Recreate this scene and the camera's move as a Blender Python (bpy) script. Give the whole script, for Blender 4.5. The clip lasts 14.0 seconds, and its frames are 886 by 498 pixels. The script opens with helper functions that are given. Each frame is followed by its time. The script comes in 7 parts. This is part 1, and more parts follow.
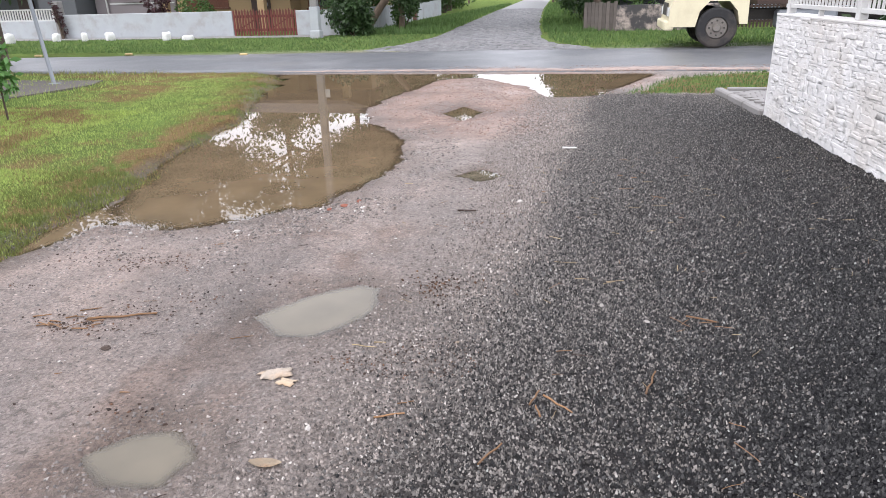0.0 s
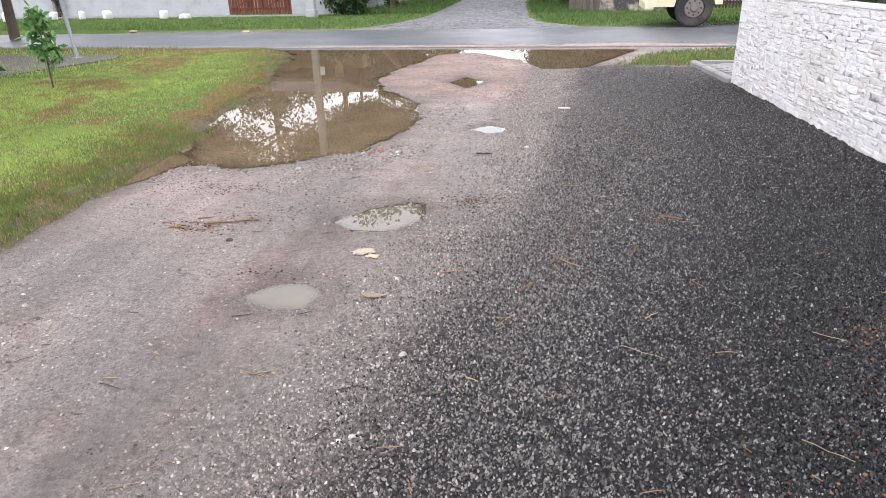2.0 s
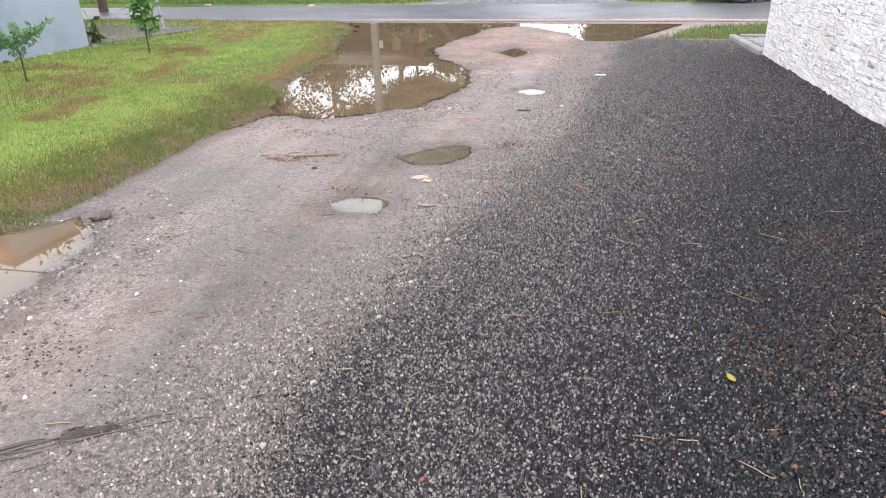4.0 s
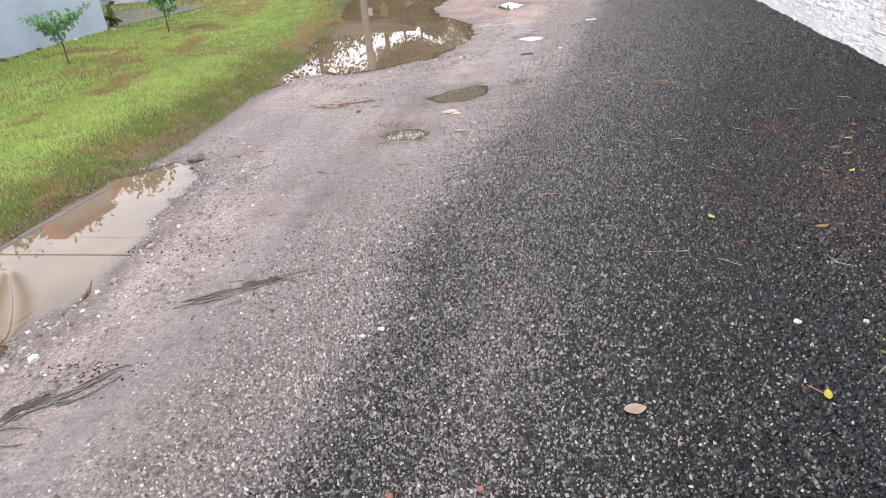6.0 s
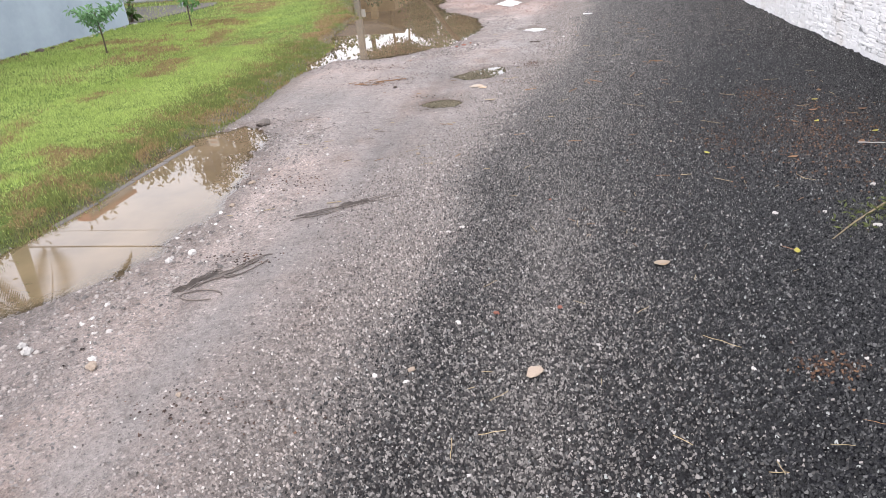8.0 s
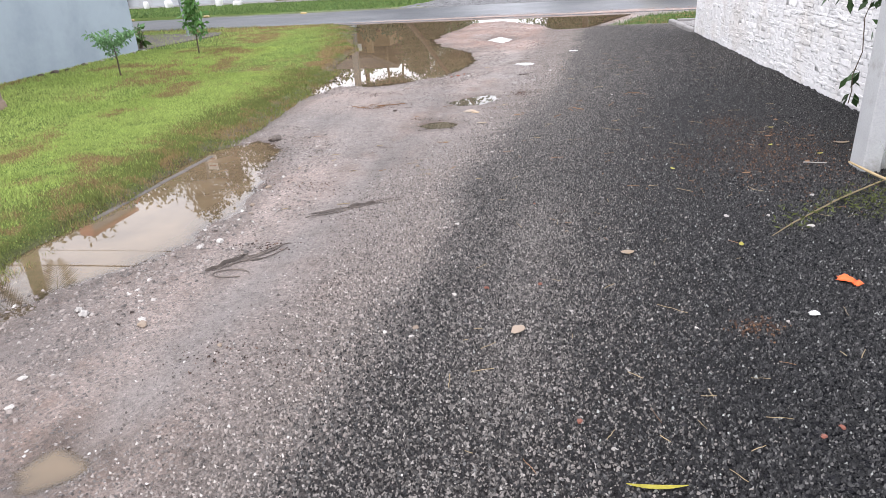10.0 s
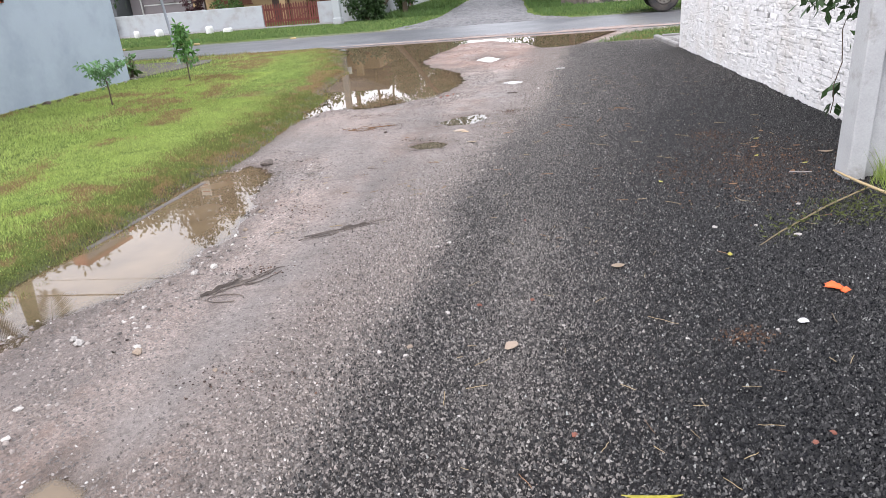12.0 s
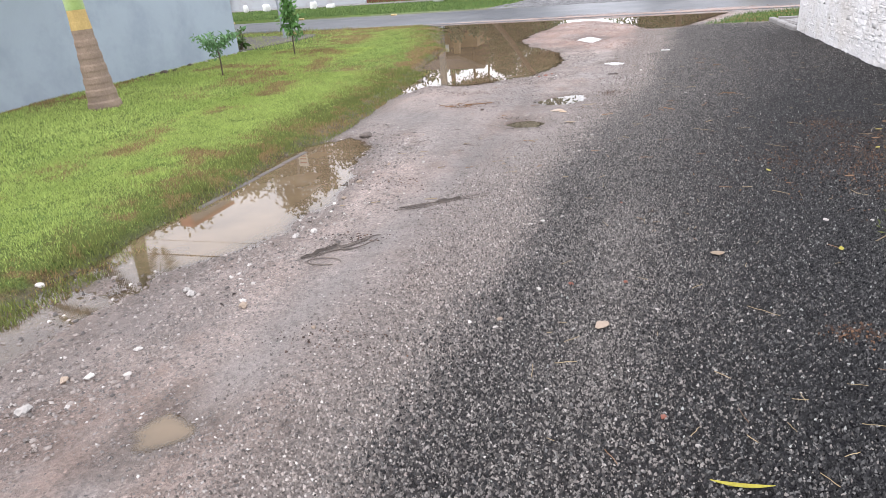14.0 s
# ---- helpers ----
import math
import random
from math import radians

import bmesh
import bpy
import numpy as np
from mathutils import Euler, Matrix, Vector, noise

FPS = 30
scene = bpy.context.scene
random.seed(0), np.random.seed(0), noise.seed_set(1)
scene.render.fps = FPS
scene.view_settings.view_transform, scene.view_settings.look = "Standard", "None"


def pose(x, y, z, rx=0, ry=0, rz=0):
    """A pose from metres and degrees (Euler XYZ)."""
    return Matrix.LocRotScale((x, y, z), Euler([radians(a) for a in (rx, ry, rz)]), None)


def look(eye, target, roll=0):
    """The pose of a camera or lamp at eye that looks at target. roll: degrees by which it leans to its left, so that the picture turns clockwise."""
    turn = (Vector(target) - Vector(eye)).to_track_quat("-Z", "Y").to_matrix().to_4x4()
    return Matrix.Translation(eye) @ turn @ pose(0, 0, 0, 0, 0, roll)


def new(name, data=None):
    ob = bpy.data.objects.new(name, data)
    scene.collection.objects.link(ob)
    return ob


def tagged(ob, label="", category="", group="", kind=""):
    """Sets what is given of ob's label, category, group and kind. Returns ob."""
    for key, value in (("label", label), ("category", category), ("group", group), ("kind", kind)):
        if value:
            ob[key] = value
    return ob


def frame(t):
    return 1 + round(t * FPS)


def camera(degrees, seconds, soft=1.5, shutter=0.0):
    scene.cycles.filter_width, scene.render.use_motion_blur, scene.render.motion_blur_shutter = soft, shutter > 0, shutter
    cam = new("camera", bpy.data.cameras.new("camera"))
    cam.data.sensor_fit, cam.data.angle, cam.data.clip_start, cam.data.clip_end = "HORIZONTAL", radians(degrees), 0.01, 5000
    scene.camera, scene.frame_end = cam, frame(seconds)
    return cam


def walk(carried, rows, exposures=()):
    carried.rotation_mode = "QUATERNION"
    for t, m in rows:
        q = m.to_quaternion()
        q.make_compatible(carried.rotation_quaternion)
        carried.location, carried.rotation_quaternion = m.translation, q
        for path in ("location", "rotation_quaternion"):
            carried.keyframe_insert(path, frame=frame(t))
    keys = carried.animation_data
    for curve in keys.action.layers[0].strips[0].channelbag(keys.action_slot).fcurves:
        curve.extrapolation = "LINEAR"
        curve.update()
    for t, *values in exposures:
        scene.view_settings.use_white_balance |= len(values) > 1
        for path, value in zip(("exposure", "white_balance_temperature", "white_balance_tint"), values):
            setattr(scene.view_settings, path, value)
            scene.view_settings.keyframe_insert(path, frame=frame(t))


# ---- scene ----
cam = camera(66.9, 14.0, soft=0.5)
PATH = [
    (0, (0.501, -0.183, 1.53), (0.088, 1.637, 0.809), -1.6),
    (0.5, (0.418, -0.488, 1.493), (0.16, 1.362, 0.776), -1.2),
    (1, (0.321, -0.799, 1.534), (-0.047, 1.04, 0.839), -1.8),
    (1.5, (0.389, -1.12, 1.494), (-0.027, 0.697, 0.768), -0.5),
    (2, (0.407, -1.407, 1.539), (0.047, 0.404, 0.771), -1.3),
    (2.5, (0.41, -1.739, 1.555), (0.076, 0.048, 0.722), -2.8),
    (3, (0.499, -2.012, 1.548), (0.085, -0.215, 0.775), -2.0),
    (3.2, (0.582, -2.108, 1.544), (0.171, -0.331, 0.725), -1.1),
    (5.3, (0.745, -3.174, 1.685), (0.122, -1.452, 0.881), -4.0),
    (5.5, (0.742, -3.296, 1.678), (0.151, -1.565, 0.871), -4.0),
    (6, (0.652, -3.632, 1.651), (0.169, -1.917, 0.742), -5.6),
    (6.5, (0.669, -3.915, 1.66), (0.128, -2.185, 0.815), -2.7),
    (7, (0.684, -4.206, 1.661), (0.265, -2.494, 0.715), -0.8),
    (7.5, (0.449, -4.538, 1.65), (0.051, -2.788, 0.766), -4.9),
    (8, (0.405, -4.765, 1.655), (-0.022, -3.03, 0.756), -5.1),
    (8.2, (0.456, -4.859, 1.648), (0.014, -3.108, 0.787), -4.2),
    (10.3, (0.477, -5.397, 1.682), (0.093, -3.599, 0.896), -3.5),
    (10.5, (0.481, -5.393, 1.696), (0.084, -3.586, 0.937), -4.3),
    (11, (0.478, -5.409, 1.702), (0.094, -3.58, 0.99), -4.9),
    (11.5, (0.492, -5.417, 1.685), (0.122, -3.593, 0.952), -4.6),
    (12, (0.497, -5.413, 1.682), (0.116, -3.602, 0.924), -4.8),
    (12.5, (0.488, -5.411, 1.692), (0.1, -3.598, 0.943), -4.6),
    (13, (0.488, -5.413, 1.695), (0.076, -3.596, 0.969), -4.8),
    (13.5, (0.488, -5.431, 1.686), (0.023, -3.633, 0.946), -4.8),
    (14, (0.46, -5.482, 1.666), (-0.163, -3.754, 0.875), -4.5),
]
walk(cam, [(t, look(eye, target, roll)) for t, eye, target, roll in PATH], exposures=[(0.0, 0.82, 6350, 14.0), (3.0, 0.94, 6350, 14.0), (7.5, 0.99, 6350, 14.0), (11.0, 0.88, 6350, 14.0), (14.0, 0.88, 6350, 14.0)])

# world and sun: bright overcast sky after rain
world = bpy.data.worlds.new("overcast_sky")
scene.world = world
world.use_nodes = True
wn, wl = world.node_tree.nodes, world.node_tree.links
sky = wn.new("ShaderNodeTexSky")
sky.sky_type, sky.sun_disc = "NISHITA", False
sky.sun_elevation, sky.sun_rotation = radians(50), radians(220)
sky.air_density, sky.dust_density, sky.ozone_density = 1.0, 6.0, 1.0
pale = wn.new("ShaderNodeMixRGB")
pale.inputs[0].default_value = 0.88
pale.inputs[2].default_value = (14.0, 14.3, 15.0, 1)
wl.new(sky.outputs[0], pale.inputs[1])
wl.new(pale.outputs[0], wn["Background"].inputs[0])
wn["Background"].inputs[1].default_value = 0.12
sun = new("sun", bpy.data.lights.new("sun", "SUN"))
sun.data.energy, sun.data.angle, sun.data.color = 0.8, radians(25), (1.0, 0.96, 0.9)
sun.matrix_world = look((0, 0, 30), (30 * math.cos(radians(50)) * math.sin(radians(40)), 30 * math.cos(radians(50)) * math.cos(radians(40)), 30 - 30 * math.sin(radians(50))))

# ---------------------------------------------------------------- materials


# lowers every base colour so sky reflections stand out under the raised exposure
EXPOSURE_TRIM = 0.78


def material(name, base, rough=0.7, vary=0.25, scale=8.0, fine=80.0, bump=0.2, metal=0.0, tint=None, tint_scale=1.5, tint_amount=0.5, spec=0.3, per_object=0.0, per_island=0.0, coat=0.0, tint_from=0.48):
    """Two-scale varied surface: base colour, blotches of tint, fine grain, bump. All base colours are scaled down
    against the raised exposure.
    """
    base = tuple(EXPOSURE_TRIM * c for c in base)
    tint = tuple(EXPOSURE_TRIM * c for c in tint) if tint else None
    m = bpy.data.materials.new(name)
    m.use_nodes = True
    n, l = m.node_tree.nodes, m.node_tree.links
    p = n["Principled BSDF"]
    tc = n.new("ShaderNodeTexCoord")
    big = n.new("ShaderNodeTexNoise")
    big.inputs["Scale"].default_value, big.inputs["Detail"].default_value = scale, 6
    l.new(tc.outputs["Object"], big.inputs["Vector"])
    small = n.new("ShaderNodeTexNoise")
    small.inputs["Scale"].default_value, small.inputs["Detail"].default_value = fine, 3
    l.new(tc.outputs["Object"], small.inputs["Vector"])
    ramp = n.new("ShaderNodeMapRange")
    ramp.inputs[1].default_value, ramp.inputs[2].default_value = 0.3, 0.7
    ramp.inputs[3].default_value, ramp.inputs[4].default_value = 1 - vary, 1 + vary
    add = n.new("ShaderNodeMath")
    add.operation = "MULTIPLY_ADD"
    add.inputs[1].default_value = 0.5
    half = n.new("ShaderNodeMath")
    half.operation = "MULTIPLY"
    half.inputs[1].default_value = 0.5
    l.new(small.outputs["Fac"], half.inputs[0])
    l.new(big.outputs["Fac"], add.inputs[0])
    l.new(half.outputs[0], add.inputs[2])
    l.new(add.outputs[0], ramp.inputs[0])
    col = n.new("ShaderNodeMixRGB")
    col.blend_type, col.inputs[0].default_value = "MULTIPLY", 1.0
    col.inputs[1].default_value = (*base, 1)
    source = None
    if tint:
        wide = n.new("ShaderNodeTexNoise")
        wide.inputs["Scale"].default_value, wide.inputs["Detail"].default_value = tint_scale, 8
        wide.inputs["Roughness"].default_value = 0.65
        l.new(tc.outputs["Object"], wide.inputs["Vector"])
        wr = n.new("ShaderNodeMapRange")
        wr.inputs[1].default_value, wr.inputs[2].default_value = tint_from, tint_from + 0.14
        wr.inputs[4].default_value = tint_amount
        l.new(wide.outputs["Fac"], wr.inputs[0])
        mix = n.new("ShaderNodeMixRGB")
        mix.inputs[1].default_value, mix.inputs[2].default_value = (*base, 1), (*tint, 1)
        l.new(wr.outputs[0], mix.inputs[0])
        l.new(mix.outputs[0], col.inputs[1])
    l.new(ramp.outputs[0], col.inputs[2])
    out = col
    for amount, node, socket in ((per_object, "ShaderNodeObjectInfo", "Random"), (per_island, "ShaderNodeNewGeometry", "Random Per Island")):
        if amount:
            info = n.new(node)
            r = n.new("ShaderNodeMapRange")
            r.inputs[3].default_value, r.inputs[4].default_value = 1 - amount, 1 + amount
            l.new(info.outputs[socket], r.inputs[0])
            c2 = n.new("ShaderNodeMixRGB")
            c2.blend_type, c2.inputs[0].default_value = "MULTIPLY", 1.0
            l.new(out.outputs[0], c2.inputs[1])
            l.new(r.outputs[0], c2.inputs[2])
            out = c2
    l.new(out.outputs[0], p.inputs["Base Color"])
    rr = n.new("ShaderNodeMapRange")
    rr.inputs[3].default_value, rr.inputs[4].default_value = max(0.03, rough - 0.12), min(1, rough + 0.12)
    l.new(big.outputs["Fac"], rr.inputs[0])
    l.new(rr.outputs[0], p.inputs["Roughness"])
    p.inputs["Metallic"].default_value = metal
    p.inputs["Specular IOR Level"].default_value = spec
    p.inputs["Coat Weight"].default_value = coat
    if bump:
        b = n.new("ShaderNodeBump")
        b.inputs["Strength"].default_value, b.inputs["Distance"].default_value = bump, 0.01
        l.new(add.outputs[0], b.inputs["Height"])
        l.new(b.outputs[0], p.inputs["Normal"])
    return m


M_WHITEWALL = material("aged_white_paint", (0.43, 0.455, 0.48), 0.75, 0.08, 3, 60, 0.3, tint=(0.34, 0.33, 0.31), tint_scale=1.6, tint_amount=0.6)
M_STONEPAINT = material("white_painted_stone", (0.70, 0.69, 0.69), 0.75, 0.13, 22, 75, 0.8, tint=(0.56, 0.51, 0.46), tint_scale=1.3, tint_amount=0.45, per_object=0.05)
M_WHITEPAINT = material("white_gloss_paint", (0.56, 0.56, 0.555), 0.5, 0.07, 6, 70, 0.15, tint=(0.50, 0.48, 0.45), tint_scale=2.2, tint_amount=0.5)
M_GREYWALL = material("blue_grey_render", (0.36, 0.42, 0.47), 0.8, 0.06, 2.5, 90, 0.15, tint=(0.26, 0.31, 0.36), tint_scale=0.9, tint_amount=0.55)
M_COPING = material("terracotta_coping", (0.52, 0.12, 0.06), 0.6, 0.2, 6, 60, 0.2)
M_ASPHALT = material("wet_asphalt", (0.11, 0.115, 0.125), 0.42, 0.25, 1.2, 140, 0.35, tint=(0.165, 0.165, 0.17), tint_scale=0.5, tint_amount=0.7)
M_RED = material("red_brown_wood_paint", (0.15, 0.040, 0.032), 0.65, 0.25, 7, 60, 0.3, per_object=0.2)
M_CONCRETE = material("grey_concrete", (0.25, 0.24, 0.235), 0.85, 0.15, 4, 70, 0.4, tint=(0.2, 0.19, 0.18), tint_amount=0.5)
M_OCHRE = material("ochre_house_paint", (0.40, 0.285, 0.16), 0.8, 0.06, 2, 60, 0.1, tint=(0.42, 0.3, 0.17), tint_amount=0.4)
M_PINK = material("greyish_pink_house_paint", (0.22, 0.195, 0.205), 0.8, 0.06, 2, 60, 0.1)
M_DARKGREY = material("dark_grey_house_paint", (0.11, 0.115, 0.125), 0.8, 0.1, 2, 60, 0.1)
M_DARKWOOD = material("dark_brown_wood", (0.055, 0.035, 0.028), 0.55, 0.3, 6, 60, 0.2)
M_SHUTTER = material("brown_shutter", (0.16, 0.06, 0.035), 0.55, 0.25, 6, 60, 0.2)
M_ROOF = material("roof_tile", (0.075, 0.06, 0.055), 0.7, 0.25, 5, 40, 0.5, tint=(0.05, 0.045, 0.045), tint_amount=0.6)
M_STEEL = material("galvanised_steel", (0.25, 0.27, 0.295), 0.6, 0.1, 4, 60, 0.1, metal=0.2)
M_BARK = material("bark", (0.10, 0.075, 0.055), 0.9, 0.35, 6, 50, 0.8)
M_OLDWALL = material("mildewed_plaster_wall", (0.44, 0.37, 0.33), 0.9, 0.2, 5, 60, 0.6, tint=(0.05, 0.05, 0.055), tint_scale=2.0, tint_amount=0.95, tint_from=0.42)
M_OLDWOOD = material("weathered_grey_wood", (0.14, 0.12, 0.11), 0.85, 0.3, 5, 50, 0.5, per_object=0.25)
M_GLASS = material("dark_window_glass", (0.02, 0.025, 0.03), 0.08, 0.1, 3, 20, 0.0, spec=0.6)
M_BLUEHOUSE = material("pale_blue_house_paint", (0.42, 0.53, 0.62), 0.8, 0.05, 2, 60, 0.1)


def leaf_material(name, base, vary=0.35, rough=0.45):
    m = material(name, base, rough, 0.15, 3, 30, 0.0, per_island=vary)
    n, l = m.node_tree.nodes, m.node_tree.links
    p = n["Principled BSDF"]
    t = n.new("ShaderNodeBsdfTranslucent")
    l.new(p.inputs["Base Color"].links[0].from_socket, t.inputs["Color"])
    mix = n.new("ShaderNodeMixShader")
    mix.inputs[0].default_value = 0.3
    l.new(p.outputs[0], mix.inputs[1])
    l.new(t.outputs[0], mix.inputs[2])
    l.new(mix.outputs[0], n["Material Output"].inputs["Surface"])
    return m


M_LEAF = leaf_material("dark_green_leaves", (0.045, 0.085, 0.03))
M_LEAF2 = leaf_material("mid_green_leaves", (0.075, 0.14, 0.035))
M_LEAF3 = leaf_material("bright_green_leaves", (0.12, 0.26, 0.07))
M_CEMENT = material("damp_dark_cement", (0.12, 0.105, 0.095), 0.85, 0.2, 4, 60, 0.4, tint=(0.09, 0.08, 0.07), tint_amount=0.6)
M_PALE = leaf_material("pale_blue_green_leaves", (0.16, 0.30, 0.13))
M_REDLEAF = leaf_material("dark_red_leaves", (0.07, 0.03, 0.035))
M_GRASS = leaf_material("mown_grass_blades", (0.40, 0.495, 0.14), 0.38, 0.7)
M_DEEPGRASS = leaf_material("deeper_green_mown_grass", (0.31, 0.405, 0.10), 0.38, 0.7)
M_EDGEGRASS = leaf_material("dark_olive_turf_edge", (0.18, 0.205, 0.06), 0.35, 0.75)
M_ROUGHGRASS = leaf_material("verge_grass_blades", (0.10, 0.175, 0.05), 0.3, 0.6)

# ---------------------------------------------------------------- builders


def part(name, bm, mat, parent=None, label="", smooth=False):
    me = bpy.data.meshes.new(name)
    bm.to_mesh(me)
    bm.free()
    me.materials.append(mat)
    if smooth:
        for f in me.polygons:
            f.use_smooth = True
    ob = new(name, me)
    if parent:
        ob.parent = parent
    if label:
        ob["label"] = label
    return ob


def shared(name, me, parent, m):
    """One more piece on the same mesh."""
    ob = new(name, me)
    ob.parent = parent
    ob.matrix_basis = m
    return ob


def raw(name, verts, faces, mat, parent=None, smooth=False):
    """A mesh from numpy arrays of verts and equal-sized faces."""
    verts, faces = np.asarray(verts, np.float32), np.asarray(faces, np.int32)
    me = bpy.data.meshes.new(name)
    me.vertices.add(len(verts))
    me.vertices.foreach_set("co", verts.ravel())
    k = faces.shape[1]
    me.loops.add(faces.size)
    me.loops.foreach_set("vertex_index", faces.ravel())
    me.polygons.add(len(faces))
    me.polygons.foreach_set("loop_start", np.arange(0, faces.size, k, dtype=np.int32))
    if smooth:
        me.polygons.foreach_set("use_smooth", np.ones(len(faces), bool))
    me.update(calc_edges=True)
    me.materials.append(mat)
    ob = new(name, me)
    if parent:
        ob.parent = parent
    return ob


def thing(name, m, label, category, group="", kind=""):
    ob = new(name)
    ob.matrix_basis = m
    ob.empty_display_size = 0.1
    return tagged(ob, label, category, group, kind)


def box(bm, x0, y0, z0, x1, y1, z1, bevel=0.0, m=None):
    """A box in bm, with bevelled edges."""
    r = bmesh.ops.create_cube(bm, size=1)
    vs = r["verts"]
    for v in vs:
        v.co = Vector(((x0 + x1) / 2 + v.co.x * (x1 - x0), (y0 + y1) / 2 + v.co.y * (y1 - y0), (z0 + z1) / 2 + v.co.z * (z1 - z0)))
        if m:
            v.co = m @ v.co
    if bevel:
        es = list({e for v in vs for e in v.link_edges})
        bmesh.ops.bevel(bm, geom=es, offset=bevel, segments=1, affect="EDGES")
    return bm


def boxm(*a, **k):
    return box(bmesh.new(), *a, **k)


def tube(bm, pts, radii, sides=8, cap=True):
    """A tapered tube along points."""
    rings = []
    pts = [Vector(p) for p in pts]
    for i, p in enumerate(pts):
        d = (pts[min(i + 1, len(pts) - 1)] - pts[max(i - 1, 0)]).normalized()
        a = d.cross(Vector((0, 0, 1)) if abs(d.z) < 0.9 else Vector((1, 0, 0))).normalized()
        b = d.cross(a)
        rings.append([bm.verts.new(p + radii[i] * (math.cos(t) * a + math.sin(t) * b)) for t in (2 * math.pi * k / sides for k in range(sides))])
    for r, s in zip(rings, rings[1:]):
        for k in range(sides):
            bm.faces.new((r[k], r[(k + 1) % sides], s[(k + 1) % sides], s[k]))
    if cap:
        bm.faces.new(rings[0])
        bm.faces.new(rings[-1][::-1])
    return bm


def prism(bm, poly, axis, a, b):
    """A polygon of 2D points pushed along an axis from a to b."""
    def put(p, h):
        return {"x": (h, p[0], p[1]), "y": (p[0], h, p[1]), "z": (p[0], p[1], h)}[axis]
    lo = [bm.verts.new(put(p, a)) for p in poly]
    hi = [bm.verts.new(put(p, b)) for p in poly]
    k = len(poly)
    for i in range(k):
        bm.faces.new((lo[i], lo[(i + 1) % k], hi[(i + 1) % k], hi[i]))
    bm.faces.new(lo[::-1])
    bm.faces.new(hi)
    bmesh.ops.recalc_face_normals(bm, faces=bm.faces)
    return bm


def leaf_cloud(rng, centres, spread, count, size, droop=0.3, aspect=0.45):
    """Diamond leaves scattered round clump centres: verts and quads."""
    centres = np.asarray(centres, float)
    pick = rng.integers(0, len(centres), count)
    d = rng.normal(size=(count, 3))
    d /= np.linalg.norm(d, axis=1)[:, None]
    pos = centres[pick, :3] + d * (spread * rng.random(count)[:, None] ** 0.45) * (centres[pick, 3:4] if centres.shape[1] > 3 else 1)
    u = rng.normal(size=(count, 3))
    u[:, 2] -= droop
    u /= np.linalg.norm(u, axis=1)[:, None]
    w = np.cross(u, rng.normal(size=(count, 3)))
    w /= np.linalg.norm(w, axis=1)[:, None]
    s = size * rng.uniform(0.6, 1.4, (count, 1))
    verts = np.stack([pos, pos + u * s * 0.5 + w * s * aspect / 2, pos + u * s, pos + u * s * 0.5 - w * s * aspect / 2], 1).reshape(-1, 3)
    return verts, np.arange(4 * count).reshape(-1, 4)


def value_noise(x, y, seed=0):
    """Smooth 2D noise, -1 to 1, for numpy arrays."""
    def h(i, j):
        v = np.sin(i * 127.1 + j * 311.7 + seed * 74.7) * 43758.5453
        return (v - np.floor(v)) * 2 - 1
    i, j = np.floor(x), np.floor(y)
    fx, fy = x - i, y - j
    fx, fy = fx * fx * (3 - 2 * fx), fy * fy * (3 - 2 * fy)
    return (h(i, j) * (1 - fx) + h(i + 1, j) * fx) * (1 - fy) + (h(i, j + 1) * (1 - fx) + h(i + 1, j + 1) * fx) * fy


def fractal(x, y, scale, seed=0, octaves=4):
    total, amp = 0, 1.0
    for k in range(octaves):
        total = total + amp * value_noise(x * scale, y * scale, seed + k)
        scale, amp = scale * 2.03, amp * 0.5
    return total / 1.9


def inside(x, y, poly):
    """Signed distance to a polygon, positive inside."""
    best = np.full(np.shape(x), 1e9)
    odd = np.zeros(np.shape(x), bool)
    for (ax, ay), (bx, by) in zip(poly, poly[1:] + poly[:1]):
        dx, dy = bx - ax, by - ay
        t = np.clip(((x - ax) * dx + (y - ay) * dy) / (dx * dx + dy * dy), 0, 1)
        best = np.minimum(best, np.hypot(x - ax - t * dx, y - ay - t * dy))
        if ay != by:
            odd ^= ((ay > y) != (by > y)) & (x < (bx - ax) * (y - ay) / (by - ay) + ax)
    return np.where(odd, best, -best)


def ramp(v, lo, hi):
    t = np.clip((v - lo) / (hi - lo), 0, 1)
    return t * t * (3 - 2 * t)

# ---------------------------------------------------------------- ground

ROAD_NEAR = lambda x: 13.25 + 0.03 * x
ROAD_FAR = lambda x: 18.2 + 0.085 * np.clip(x, -40, 40)
LAWN = [(-40, 12.2), (-6.3, 12.75), (-5.6, 12.3), (-4.75, 9.6), (-4.0, 7.6), (-3.75, 5.6), (-3.45, 3.6), (-3.3, 1.4), (-3.17, -0.5), (-3.2, -2.2), (-3.25, -9), (-40, -9)]
GRAVEL = [(0.25, 9.9), (1.2, 10.3), (2.3, 10.3), (2.55, 8.4), (3.6, 0.5), (6, 0.2), (6, -9), (-0.4, -9), (-0.35, -3.4), (-0.2, -2.0), (-0.3, -0.6), (0.05, 0.6), (0.2, 2.6), (0.3, 5), (0.2, 7)]
RED_SAND = [(-2.6, 12.6), (1.2, 12.9), (1.6, 12.6), (0.6, 9.9), (0.2, 7.6), (-0.5, 7.0), (-1.6, 7.4), (-2.4, 8.6), (-2.6, 10.5)]
